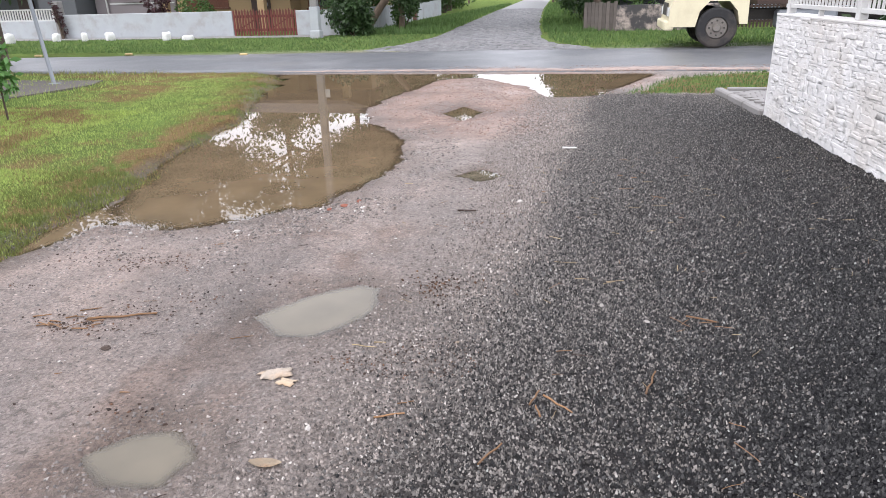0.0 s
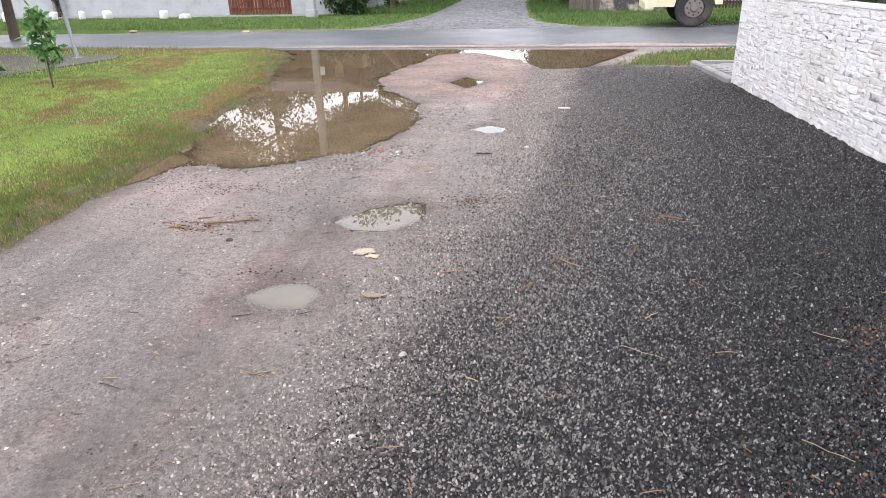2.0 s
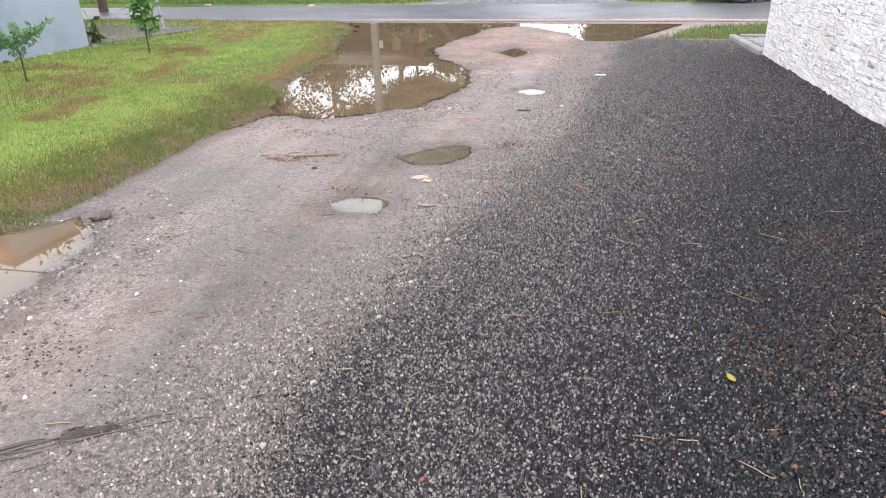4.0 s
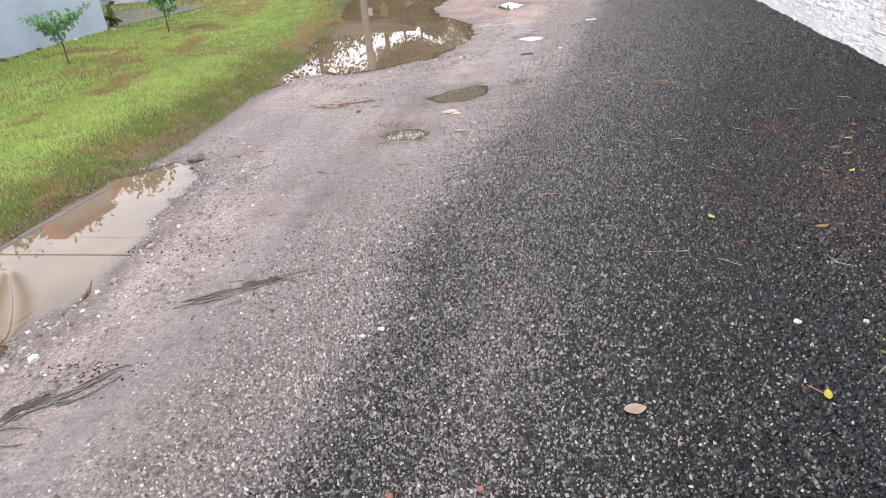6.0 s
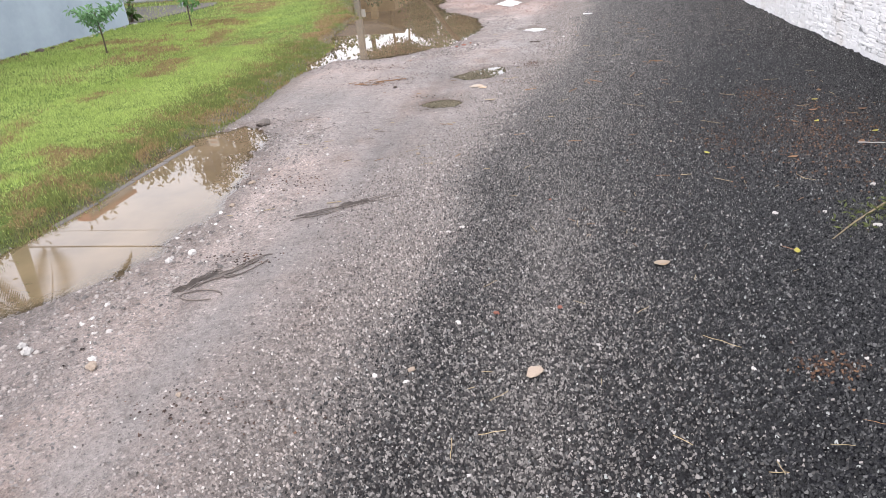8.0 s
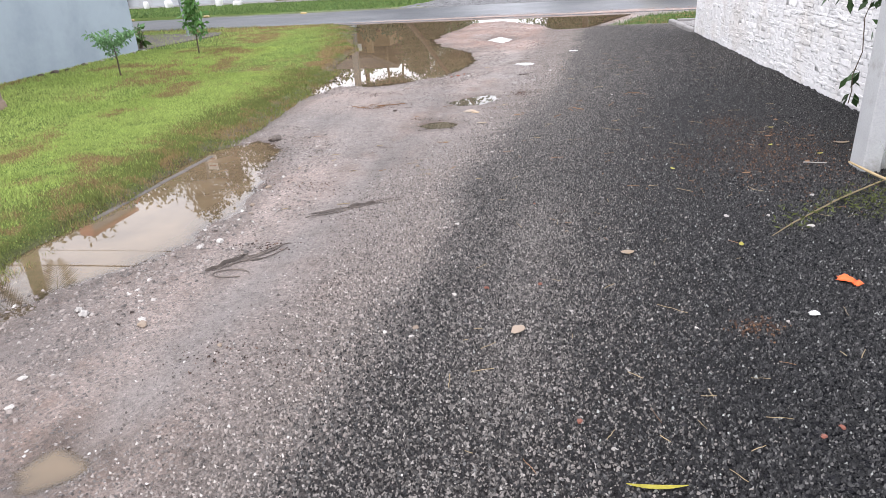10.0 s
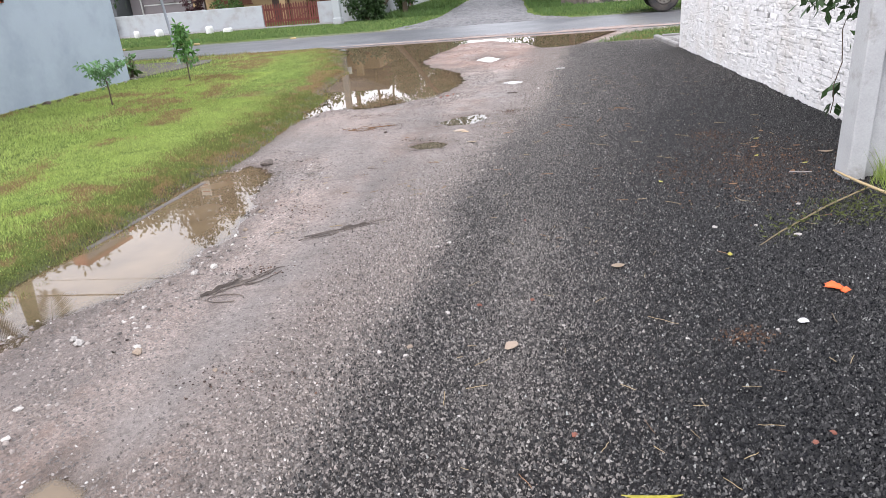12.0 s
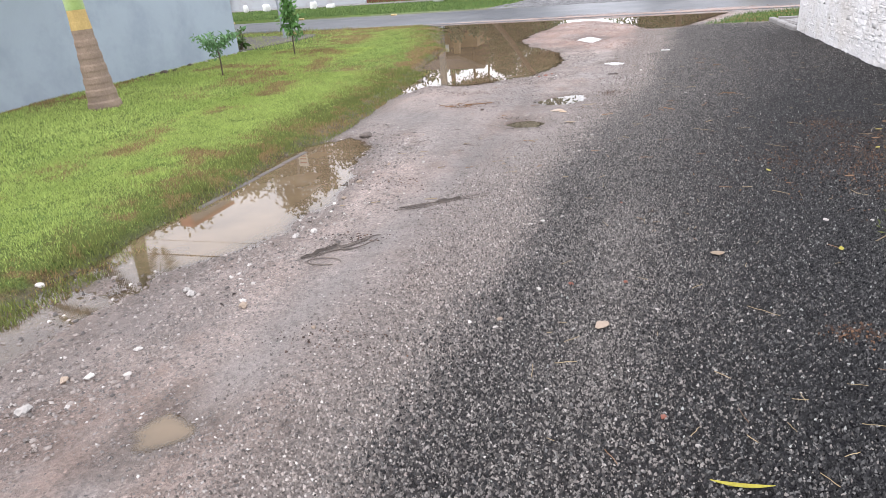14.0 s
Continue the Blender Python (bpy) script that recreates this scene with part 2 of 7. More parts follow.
PUDDLES = {
    "large": [(-2.25, 3.75), (-1.45, 4.45), (-1.25, 5.6), (-1.4, 6.9), (-2.15, 7.85), (-2.6, 8.9), (-2.45, 10.4), (-2.2, 12.0), (-1.6, 12.55), (-1.6, 13.05), (-6.4, 13.0), (-5.7, 12.4), (-4.75, 9.7), (-4.0, 7.7), (-3.7, 5.6), (-3.2, 4.2), (-2.9, 3.8)],
    "roadside": [(-2.4, 12.95), (1.7, 13.1), (1.35, 12.1), (0.55, 10.1), (-0.15, 10.05), (-0.65, 11.3), (-1.5, 12.3), (-2.3, 12.55)],
    "gutter": [(-3.32, 4.4), (-2.9, 4.0), (-2.96, 3.5), (-3.08, 3.15), (-3.2, 3.15), (-3.3, 3.6)],
    "side": [(-3.12, 0.4), (-2.75, 0.95), (-2.5, 0.75), (-2.1, -0.4), (-1.98, -1.1), (-2.1, -1.9), (-2.35, -2.5), (-2.45, -3.2), (-2.6, -4.2), (-3.0, -4.2), (-3.2, -2.6), (-3.1, -1.0)],
    "sand_hole": [(-1.42, 8.60), (-1.08, 8.14), (-0.93, 8.72), (-1.26, 9.16)],
    "small_white": [(-0.62, 5.48), (-0.42, 5.33), (-0.24, 5.53), (-0.45, 5.74)],
    "middle": [(-1.13, 2.63), (-0.95, 2.47), (-0.76, 2.48), (-0.60, 2.65), (-0.56, 2.86), (-0.60, 3.06), (-0.73, 3.09), (-0.95, 2.94)],
    "near_hole": [(-1.25, 1.48), (-1.08, 1.34), (-0.88, 1.40), (-0.84, 1.55), (-0.94, 1.67), (-1.12, 1.64)],
    "tiny": [(-1.58, -3.82), (-1.42, -3.89), (-1.33, -3.75), (-1.49, -3.66)],
}
WATER_Z = -0.009


def gravel_depth(x, y):
    """How far a place lies inside the gravel's ragged left and far edges."""
    left = np.interp(y, [-9, -3.4, -2, -1, -0.2, 0.7, 1.7, 2.4, 3.2, 5, 8.2, 9.9], [-0.5, -0.48, -0.43, -0.4, -0.46, -0.3, -0.24, -0.06, 0.1, 0.17, 0.36, 0.4])
    return np.minimum(x - left, 10.35 - y) + 0.14 * fractal(x, y, 1.6, 41) + 0.05 * fractal(x, y, 7, 45)


def blackness(x, y):
    """Share of black stone: a quick change at the edge near the lane's end, a slow one further on, with dusty wheel tracks."""
    d = gravel_depth(x, y)
    soft = np.interp(y, [-4, -1.2, 0.3, 1.5, 5, 10], [0.16, 0.2, 0.5, 0.85, 0.55, 0.4])
    dusty = 0.35 * np.exp(-((x - 0.22 - 0.05 * fractal(x, y, 0.9, 47)) / 0.2) ** 2) * ramp(-y, 0.2, 1.6)
    return np.clip(0.36 * ramp(d, -0.5 * soft, soft) + 0.64 * ramp(d, 0.3, 1.9) * (1 - 0.4 * ramp(y, 2.0, 6.0)) - dusty * ramp(fractal(x, y, 1.3, 48), -0.5, 0.3), 0, 1)


def axis(lo, hi, step, far, count):
    """Even steps from lo to hi, then growing ones out to far on both sides."""
    grow = np.linspace(0, 1, count + 1)[1:] ** 3.2
    return np.unique(np.concatenate([lo - (far + lo) * grow, np.arange(lo, hi, step), hi + (far - hi) * grow]))


gx = axis(-4.4, 3.4, 0.025, 900, 70)
gy = axis(-5.2, 13.4, 0.025, 900, 80)
X, Y = np.meshgrid(gx, gy)
wx = X + 0.10 * fractal(X, Y, 2.2, 3) + 0.03 * fractal(X, Y, 11, 9)
wy = Y + 0.10 * fractal(X, Y, 2.2, 5) + 0.03 * fractal(X, Y, 11, 12)
lawn = ramp(inside(wx, wy, LAWN), -0.14, 0.04)
gravel = np.clip(0.75 * ramp(gravel_depth(X, Y), -0.15, 0.3) + 0.25 * blackness(X, Y), 0, 1) * (inside(X, Y, GRAVEL) > -0.6)
mid = ramp(gravel_depth(X, Y) + 0.25 * fractal(X, Y, 1.3, 42), -1.2, 0.1) * (inside(X, Y, GRAVEL) > -1.6)
track_x = np.interp(Y, [-5, -3.5, -2.2, -0.7, 0.9, 2.7, 4], [-1.4, -1.36, -1.3, -1.27, -1.15, -0.95, -0.9])
rut = np.exp(-((wx - track_x) / 0.16) ** 2) + 0.9 * np.exp(-((wx + 0.80 + 0.05 * Y) / 0.12) ** 2) * ramp(Y, -1.2, -0.4) * (1 - ramp(Y, 1.2, 2.2))
rut = rut * ramp(-Y, -3.5, 0.5) * np.clip(0.75 + 0.35 * fractal(X, Y, 1.1, 44), 0, 1)
red = ramp(inside(wx, wy, RED_SAND), -0.5, 0.3)
Z = 0.006 * fractal(X, Y, 1.3, 1) + 0.006 * fractal(X, Y, 6, 2) * (1 - lawn) + 0.05 * lawn * (1 + 0.35 * fractal(X, Y, 1.1, 4)) + 0.016 * gravel - 0.010 * np.clip(rut, 0, 1)
lumpy = (1 - lawn) * (1 - 0.85 * np.clip(rut, 0, 1)) * ramp(fractal(X, Y, 0.9, 49), -0.5, 0.4)
Z = Z + lumpy * (0.0045 * fractal(X, Y, 14, 50) + 0.003 * np.abs(fractal(X, Y, 24, 51)))
# gravel and earth heaped unevenly against the foot of the stone wall
foot_gap = 2.5 + 0.0905 * (8.5 - Y) - X
Z = Z + (foot_gap > -0.1) * (Y > 0.1) * (Y < 8.6) * np.exp(-(np.clip(foot_gap, 0, 9) / 0.13) ** 2) * np.clip(0.016 + 0.016 * fractal(X, Y, 1.7, 56) + 0.022 * fractal(X, Y, 11, 57), 0, 0.07)
mound = 0.03 * red * ramp(inside(wx, wy, RED_SAND), 0, 0.8)
dip = np.zeros_like(X)
nearest = np.full_like(X, -9.0)
for key, poly in PUDDLES.items():
    deep, edge = (0.07, 0.35) if key in ("large", "roadside") else (0.05, 0.16) if key in ("side", "gutter") else (0.045, 0.12)
    warp = 1.0 if key in ("large", "roadside", "side") else 0.3
    d = inside(X + warp * (wx - X), Y + warp * (wy - Y), poly)
    if key in ("side", "large"):
        d = d + (0.07 * fractal(X, Y, 4.0, 84) + 0.045 * fractal(X, Y, 10, 85)) * (X > -2.95)
    if warp < 1 and key != "gutter":
        d = d + 0.03 * fractal(X, Y, 6.0, 81) + 0.02 * fractal(X, Y, 15, 83) + (0.06 if key in ("sand_hole", "small_white") else 0.035)
    nearest = np.maximum(nearest, d)
    mound *= 1 - ramp(d, -0.35, -0.05)
    dip = np.maximum(dip, ramp(d, -0.06 if warp == 1 else -0.02, edge) * deep * (1 - 0.72 * ramp(-Y, 1.7, 2.6) * (key == "side") - 0.4 * (key == "side") * ramp(X, -2.6, -2.1)))
    Z = np.where(d > -0.1, np.minimum(Z, Z * (1 - ramp(d, -0.1, 0.05)) + 0.004 * fractal(X, Y, 9, 2)), Z)
Z = Z - dip + mound
Z = Z + 0.010 * fractal(X, Y, 4.5, 87) * ramp(-Y, 1.3, 2.4) * (X < -1.7) * (X > -3.1)
near_water = np.maximum(ramp(dip, 0.0, 0.02), 0.85 * np.exp(-((wx + 3.02) / 0.2) ** 2) * ramp(Y, 0.8, 1.4) * (1 - ramp(Y, 3.6, 4.2)))
near_water = np.maximum(near_water, 0.7 * ramp(nearest + 0.08 * fractal(X, Y, 5, 89), -0.22, -0.02))
# dry land round the hollows stays above the water
dry = -0.004 + 0.003 * fractal(X, Y, 12, 88)
Z = np.where(nearest < -0.03, np.maximum(Z, dry), Z)
streak = fractal(wx * 1.0 + 0.06 * Y, Y * 0.10, 2.6, 90) + 0.6 * fractal(wx + 0.06 * Y, Y * 0.16, 6.5, 91)
verge = ramp(Y - ROAD_FAR(X), -0.2, 0.3) * 0.03
Z = np.where(Y > 15, verge, Z)
Z = np.where((Y > ROAD_NEAR(X) + 0.1) & (Y < ROAD_FAR(X) - 0.1), -0.03, Z)
nx, ny = len(gx), len(gy)
idx = np.arange(nx * ny).reshape(ny, nx)
quads = np.stack([idx[:-1, :-1], idx[:-1, 1:], idx[1:, 1:], idx[1:, :-1]], -1).reshape(-1, 4)


def ground_material():
    m = bpy.data.materials.new("wet_lane_ground")
    m.use_nodes = True
    n, l = m.node_tree.nodes, m.node_tree.links
    p = n["Principled BSDF"]
    tc = n.new("ShaderNodeTexCoord")

    def noise_fac(scale, detail, lo, hi, rough=0.6):
        t = n.new("ShaderNodeTexNoise")
        t.inputs["Scale"].default_value, t.inputs["Detail"].default_value, t.inputs["Roughness"].default_value = scale, detail, rough
        l.new(tc.outputs["Object"], t.inputs["Vector"])
        r = n.new("ShaderNodeMapRange")
        r.inputs[1].default_value, r.inputs[2].default_value = lo, hi
        l.new(t.outputs["Fac"], r.inputs[0])
        return r.outputs[0], t.outputs["Fac"]

    def mix(fac, a, b, blend="MIX"):
        x = n.new("ShaderNodeMixRGB")
        x.blend_type = blend
        for s, v in ((0, fac), (1, a), (2, b)):
            if isinstance(v, tuple):
                x.inputs[s].default_value = (*v, 1)
            elif isinstance(v, float):
                x.inputs[s].default_value = v
            else:
                l.new(v, x.inputs[s])
        return x.outputs[0]

    def attr(name):
        a = n.new("ShaderNodeAttribute")
        a.attribute_name = name
        return a.outputs["Fac"]

    blotch, _ = noise_fac(1.1, 8, 0.42, 0.6)
    grit, grit_raw = noise_fac(45, 4, 0.35, 0.68)
    fine, fine_raw = noise_fac(190, 3, 0.35, 0.7)
    mud = mix(blotch, (0.265, 0.202, 0.174), (0.186, 0.147, 0.131))
    broad, _ = noise_fac(0.45, 6, 0.4, 0.62)
    mud = mix(broad, mud, mix(0.6, mud, (0.126, 0.112, 0.106)))
    mud = mix(attr("rut"), mud, (0.175, 0.155, 0.146))
    mud = mix(grit, mud, mix(0.5, mud, (0.24, 0.21, 0.19)))
    redc = mix(blotch, (0.25, 0.168, 0.136), (0.165, 0.115, 0.096))
    black = mix(grit, (0.007, 0.007, 0.008), (0.028, 0.028, 0.031))
    soil = mix(blotch, (0.115, 0.165, 0.05), (0.095, 0.125, 0.042))
    track = n.new("ShaderNodeMapRange")
    track.inputs[3].default_value, track.inputs[4].default_value = 0.64, 1.36
    l.new(attr("streak"), track.inputs[0])
    mud = mix(1.0, mud, track.outputs[0], "MULTIPLY")
    mud = mix(attr("stain"), mud, mix(1.0, mud, (0.80, 0.72, 0.67), "MULTIPLY"))
    col = mix(attr("red"), mud, redc)
    midc = mix(grit, (0.072, 0.062, 0.057), (0.19, 0.163, 0.147))
    col = mix(attr("mid"), col, midc)
    col = mix(attr("gravel"), col, black)
    col = mix(attr("turf_edge"), col, mix(grit, (0.035, 0.036, 0.016), (0.075, 0.078, 0.032)))
    col = mix(attr("lawn"), col, mix(attr("worn"), soil, mix(grit, (0.13, 0.085, 0.045), (0.22, 0.155, 0.085))))
    vor = n.new("ShaderNodeTexVoronoi")
    vor.inputs["Scale"].default_value = 95
    l.new(tc.outputs["Object"], vor.inputs["Vector"])
    vr = n.new("ShaderNodeMapRange")
    vr.inputs[3].default_value, vr.inputs[4].default_value = 0.45, 1.65
    l.new(vor.outputs["Color"], vr.inputs[0])
    loose = n.new("ShaderNodeMapRange")
    loose.inputs[3].default_value, loose.inputs[4].default_value = 0.85, 0.30
    l.new(attr("trodden"), loose.inputs[0])
    col = mix(loose.outputs[0], col, vr.outputs[0], "MULTIPLY")
    chip = n.new("ShaderNodeTexVoronoi")
    chip.inputs["Scale"].default_value = 42
    l.new(tc.outputs["Object"], chip.inputs["Vector"])
    pick = n.new("ShaderNodeMapRange")
    pick.inputs[1].default_value, pick.inputs[2].default_value = 0.74, 0.82
    l.new(chip.outputs["Color"], pick.inputs[0])
    core = n.new("ShaderNodeMapRange")
    core.inputs[1].default_value, core.inputs[2].default_value, core.inputs[3].default_value, core.inputs[4].default_value = 0.22, 0.36, 1.0, 0.0
    l.new(chip.outputs["Distance"], core.inputs[0])
    both = n.new("ShaderNodeMath")
    both.operation = "MULTIPLY"
    l.new(pick.outputs[0], both.inputs[0])
    l.new(core.outputs[0], both.inputs[1])
    sparse = n.new("ShaderNodeMath")
    sparse.operation = "MULTIPLY"
    l.new(both.outputs[0], sparse.inputs[0])
    l.new(loose.outputs[0], sparse.inputs[1])
    col = mix(sparse.outputs[0], col, mix(grit, mix(1.0, col, (1.9, 1.9, 1.95), "MULTIPLY"), mix(1.0, col, (2.6, 2.6, 2.6), "MULTIPLY")))
    dark, _ = noise_fac(17, 5, 0.52, 0.66)
    col = mix(dark, col, mix(1.0, col, (0.66, 0.64, 0.63), "MULTIPLY"))
    fr = n.new("ShaderNodeMapRange")
    fr.inputs[3].default_value, fr.inputs[4].default_value = 0.75, 1.25
    l.new(fine_raw, fr.inputs[0])
    col = mix(1.0, col, fr.outputs[0], "MULTIPLY")
    col = mix(attr("wet"), col, mix(1.0, col, (0.62, 0.58, 0.54), "MULTIPLY"))
    l.new(col, p.inputs["Base Color"])
    rough = n.new("ShaderNodeMapRange")
    rough.inputs[3].default_value, rough.inputs[4].default_value = 0.66, 0.34
    wetter, _ = noise_fac(0.9, 6, 0.35, 0.65)
    l.new(wetter, rough.inputs[0])
    l.new(rough.outputs[0], p.inputs["Roughness"])
    sp = n.new("ShaderNodeMapRange")
    sp.inputs[3].default_value, sp.inputs[4].default_value = 0.42, 0.0
    dull = n.new("ShaderNodeMath")
    dull.operation = "MAXIMUM"
    l.new(attr("lawn"), dull.inputs[0])
    dull2 = n.new("ShaderNodeMath")
    dull2.operation = "MAXIMUM"
    l.new(attr("gravel"), dull2.inputs[0])
    l.new(attr("turf_edge"), dull2.inputs[1])
    l.new(dull2.outputs[0], dull.inputs[1])
    l.new(dull.outputs[0], sp.inputs[0])
    l.new(sp.outputs[0], p.inputs["Specular IOR Level"])
    hsum = n.new("ShaderNodeMath")
    hsum.operation = "MULTIPLY_ADD"
    hsum.inputs[1].default_value = 0.4
    l.new(vor.outputs["Distance"], hsum.inputs[0])
    l.new(fine_raw, hsum.inputs[2])
    b = n.new("ShaderNodeBump")
    b.inputs["Strength"].default_value, b.inputs["Distance"].default_value = 1.0, 0.016
    l.new(hsum.outputs[0], b.inputs["Height"])
    l.new(b.outputs[0], p.inputs["Normal"])
    return m


M_GROUND = ground_material()
ground = raw("ground", np.stack([X, Y, Z], -1).reshape(-1, 3), quads, M_GROUND, smooth=True)
trodden = np.clip(np.clip(rut, 0, 1) + 0.85 * ramp(fractal(X * 1.3, Y * 0.55, 1.1, 95), -0.05, 0.35) * (1 - mid * ramp(-Y, -0.3, 0.6)), 0, 1)
stain = ramp(fractal(X * 1.2, Y * 0.7, 1.5, 96) + 0.5 * fractal(X, Y, 5.5, 97), 0.05, 0.55) * (1 - 0.8 * np.clip(rut, 0, 1))
turf_edge = ramp(inside(wx, wy, LAWN), -0.45, -0.18) * (0.65 + 0.35 * fractal(X, Y, 5, 71))


def bare(x, y):
    """Where the turf is worn and brown."""
    edge = inside(x, y, LAWN)
    strip = np.exp(-((x + 5.15 + 0.25 * (y - 3) * (y > 3) + 0.2 * fractal(x, y, 0.8, 58)) / 0.24) ** 2)
    spots = ramp(fractal(x, y * 0.6, 0.55, 59), 0.0, 0.25) * ramp(fractal(x, y, 3.1, 53), -0.2, 0.3)
    return np.clip(1.5 * strip * ramp(fractal(x, y, 1.6, 52), -0.3, 0.15) + 1.1 * spots + 0.8 * (1 - ramp(edge, 0.2, 1.0)) * ramp(fractal(x, y, 7, 55) + 0.5 * fractal(x, y, 1.7, 66), -0.15, 0.4), 0, 1)


worn = bare(X, Y) * (Y < 14)
far_green = ramp(Y - ROAD_FAR(X), -0.3, 0.3)
far_green = np.maximum(far_green, ramp(inside(wx, wy, [(1.0, 10.3), (1.9, 12.3), (3.3, 13.1), (60, 13.6), (60, 10.6), (2.3, 10.45)]), -0.15, 0.1))
far_green = np.maximum(far_green, ramp(np.abs(X), 12, 14) * (Y > -60))
for key, values in (("lawn", np.maximum(lawn, far_green)), ("gravel", gravel), ("red", red), ("wet", near_water), ("rut", np.clip(rut, 0, 1)), ("mid", mid), ("turf_edge", turf_edge), ("worn", worn), ("streak", np.clip(0.5 + 0.55 * streak, 0, 1)), ("trodden", trodden), ("stain", stain)):
    ground.data.attributes.new(key, "FLOAT", "POINT").data.foreach_set("value", values.astype(np.float32).ravel())
tagged(ground, "wet muddy lane ground with dirt, red sand and turf", "ground", kind="structure")


def ground_z(x, y):
    """Height of the ground sheet at a place."""
    i, j = min(max(np.searchsorted(gx, x) - 1, 0), nx - 2), min(max(np.searchsorted(gy, y) - 1, 0), ny - 2)
    fx, fy = (x - gx[i]) / (gx[i + 1] - gx[i]), (y - gy[j]) / (gy[j + 1] - gy[j])
    return float((Z[j, i] * (1 - fx) + Z[j, i + 1] * fx) * (1 - fy) + (Z[j + 1, i] * (1 - fx) + Z[j + 1, i + 1] * fx) * fy)


def ground_zs(x, y):
    """The same for arrays, by the nearest lower-left cell."""
    i, j = np.clip(np.searchsorted(gx, x) - 1, 0, nx - 2), np.clip(np.searchsorted(gy, y) - 1, 0, ny - 2)
    fx, fy = (x - gx[i]) / (gx[i + 1] - gx[i]), (y - gy[j]) / (gy[j + 1] - gy[j])
    return (Z[j, i] * (1 - fx) + Z[j, i + 1] * fx) * (1 - fy) + (Z[j + 1, i] * (1 - fx) + Z[j + 1, i + 1] * fx) * fy




def water_material(name, mud):
    """Muddy water: silt hides the bed as the water deepens, and the surface mirrors by its angle."""
    m = bpy.data.materials.new(name)
    m.use_nodes = True
    n, l = m.node_tree.nodes, m.node_tree.links
    n.remove(n["Principled BSDF"])
    deep = n.new("ShaderNodeAttribute")
    deep.attribute_name = "depth"
    tc = n.new("ShaderNodeTexCoord")
    t = n.new("ShaderNodeTexNoise")
    t.inputs["Scale"].default_value, t.inputs["Detail"].default_value = 2.2, 5
    l.new(tc.outputs["Object"], t.inputs["Vector"])
    v = n.new("ShaderNodeMapRange")
    v.inputs[1].default_value, v.inputs[2].default_value, v.inputs[3].default_value, v.inputs[4].default_value = 0.3, 0.7, 0.8, 1.2
    l.new(t.outputs["Fac"], v.inputs[0])
    c = n.new("ShaderNodeMixRGB")
    c.blend_type, c.inputs[0].default_value, c.inputs[1].default_value = "MULTIPLY", 1.0, (*mud, 1)
    l.new(v.outputs[0], c.inputs[2])
    clear = n.new("ShaderNodeBsdfTransparent")
    clear.inputs["Color"].default_value = (0.86, 0.80, 0.72, 1)
    silt = n.new("ShaderNodeBsdfDiffuse")
    l.new(c.outputs[0], silt.inputs["Color"])
    body = n.new("ShaderNodeMixShader")
    l.new(deep.outputs["Fac"], body.inputs[0])
    l.new(clear.outputs[0], body.inputs[1])
    l.new(silt.outputs[0], body.inputs[2])
    mirror = n.new("ShaderNodeBsdfGlossy")
    mirror.inputs["Roughness"].default_value = 0.012
    fr = n.new("ShaderNodeFresnel")
    fr.inputs["IOR"].default_value = 1.40
    top = n.new("ShaderNodeMixShader")
    l.new(fr.outputs[0], top.inputs[0])
    l.new(body.outputs[0], top.inputs[1])
    l.new(mirror.outputs[0], top.inputs[2])
    l.new(top.outputs[0], n["Material Output"].inputs["Surface"])
    return m


M_WATER = water_material("muddy_water", (0.122, 0.088, 0.054))
M_MILKY = water_material("milky_puddle_water", (0.108, 0.092, 0.066))
# standing water, one level sheet in each hollow
for level, (key, poly) in enumerate(PUDDLES.items()):
    reach = 0.16 if key in ("large", "roadside", "side", "gutter") else 0.10
    i0, i1 = np.searchsorted(gx, min(p[0] for p in poly) - reach), np.searchsorted(gx, max(p[0] for p in poly) + reach)
    j0, j1 = np.searchsorted(gy, min(p[1] for p in poly) - reach), np.searchsorted(gy, min(13.3, max(p[1] for p in poly) + reach))
    wetX, wetY, bed = X[j0:j1, i0:i1], Y[j0:j1, i0:i1], Z[j0:j1, i0:i1]
    depth = WATER_Z - 0.0008 * level - bed
    near = (inside(wetX, wetY, poly) > -reach) & (depth > -0.012)
    kk = np.arange(wetX.size).reshape(wetX.shape)
    cells = np.stack([kk[:-1, :-1], kk[:-1, 1:], kk[1:, 1:], kk[1:, :-1]], -1)[near[:-1, :-1] & near[:-1, 1:] & near[1:, 1:] & near[1:, :-1]]
    used, cells = np.unique(cells.ravel(), return_inverse=True)
    sheet = raw("puddle", np.stack([wetX, wetY, np.full_like(wetX, WATER_Z - 0.0008 * level)], -1).reshape(-1, 3)[used], cells.reshape(-1, 4), M_MILKY if key in ("near_hole", "middle", "small_white") else M_WATER, smooth=True)
    sheet.data.attributes.new("depth", "FLOAT", "POINT").data.foreach_set("value", (1 - np.exp(-np.clip(depth, 0, 1) / 0.011)).ravel()[used].astype(np.float32))
    tagged(sheet, "pale milky rain puddle in a small pothole" if key in ("near_hole", "middle", "small_white") else "brown muddy rain puddle standing in the lane", "puddle", "puddles in the lane", kind="structure")

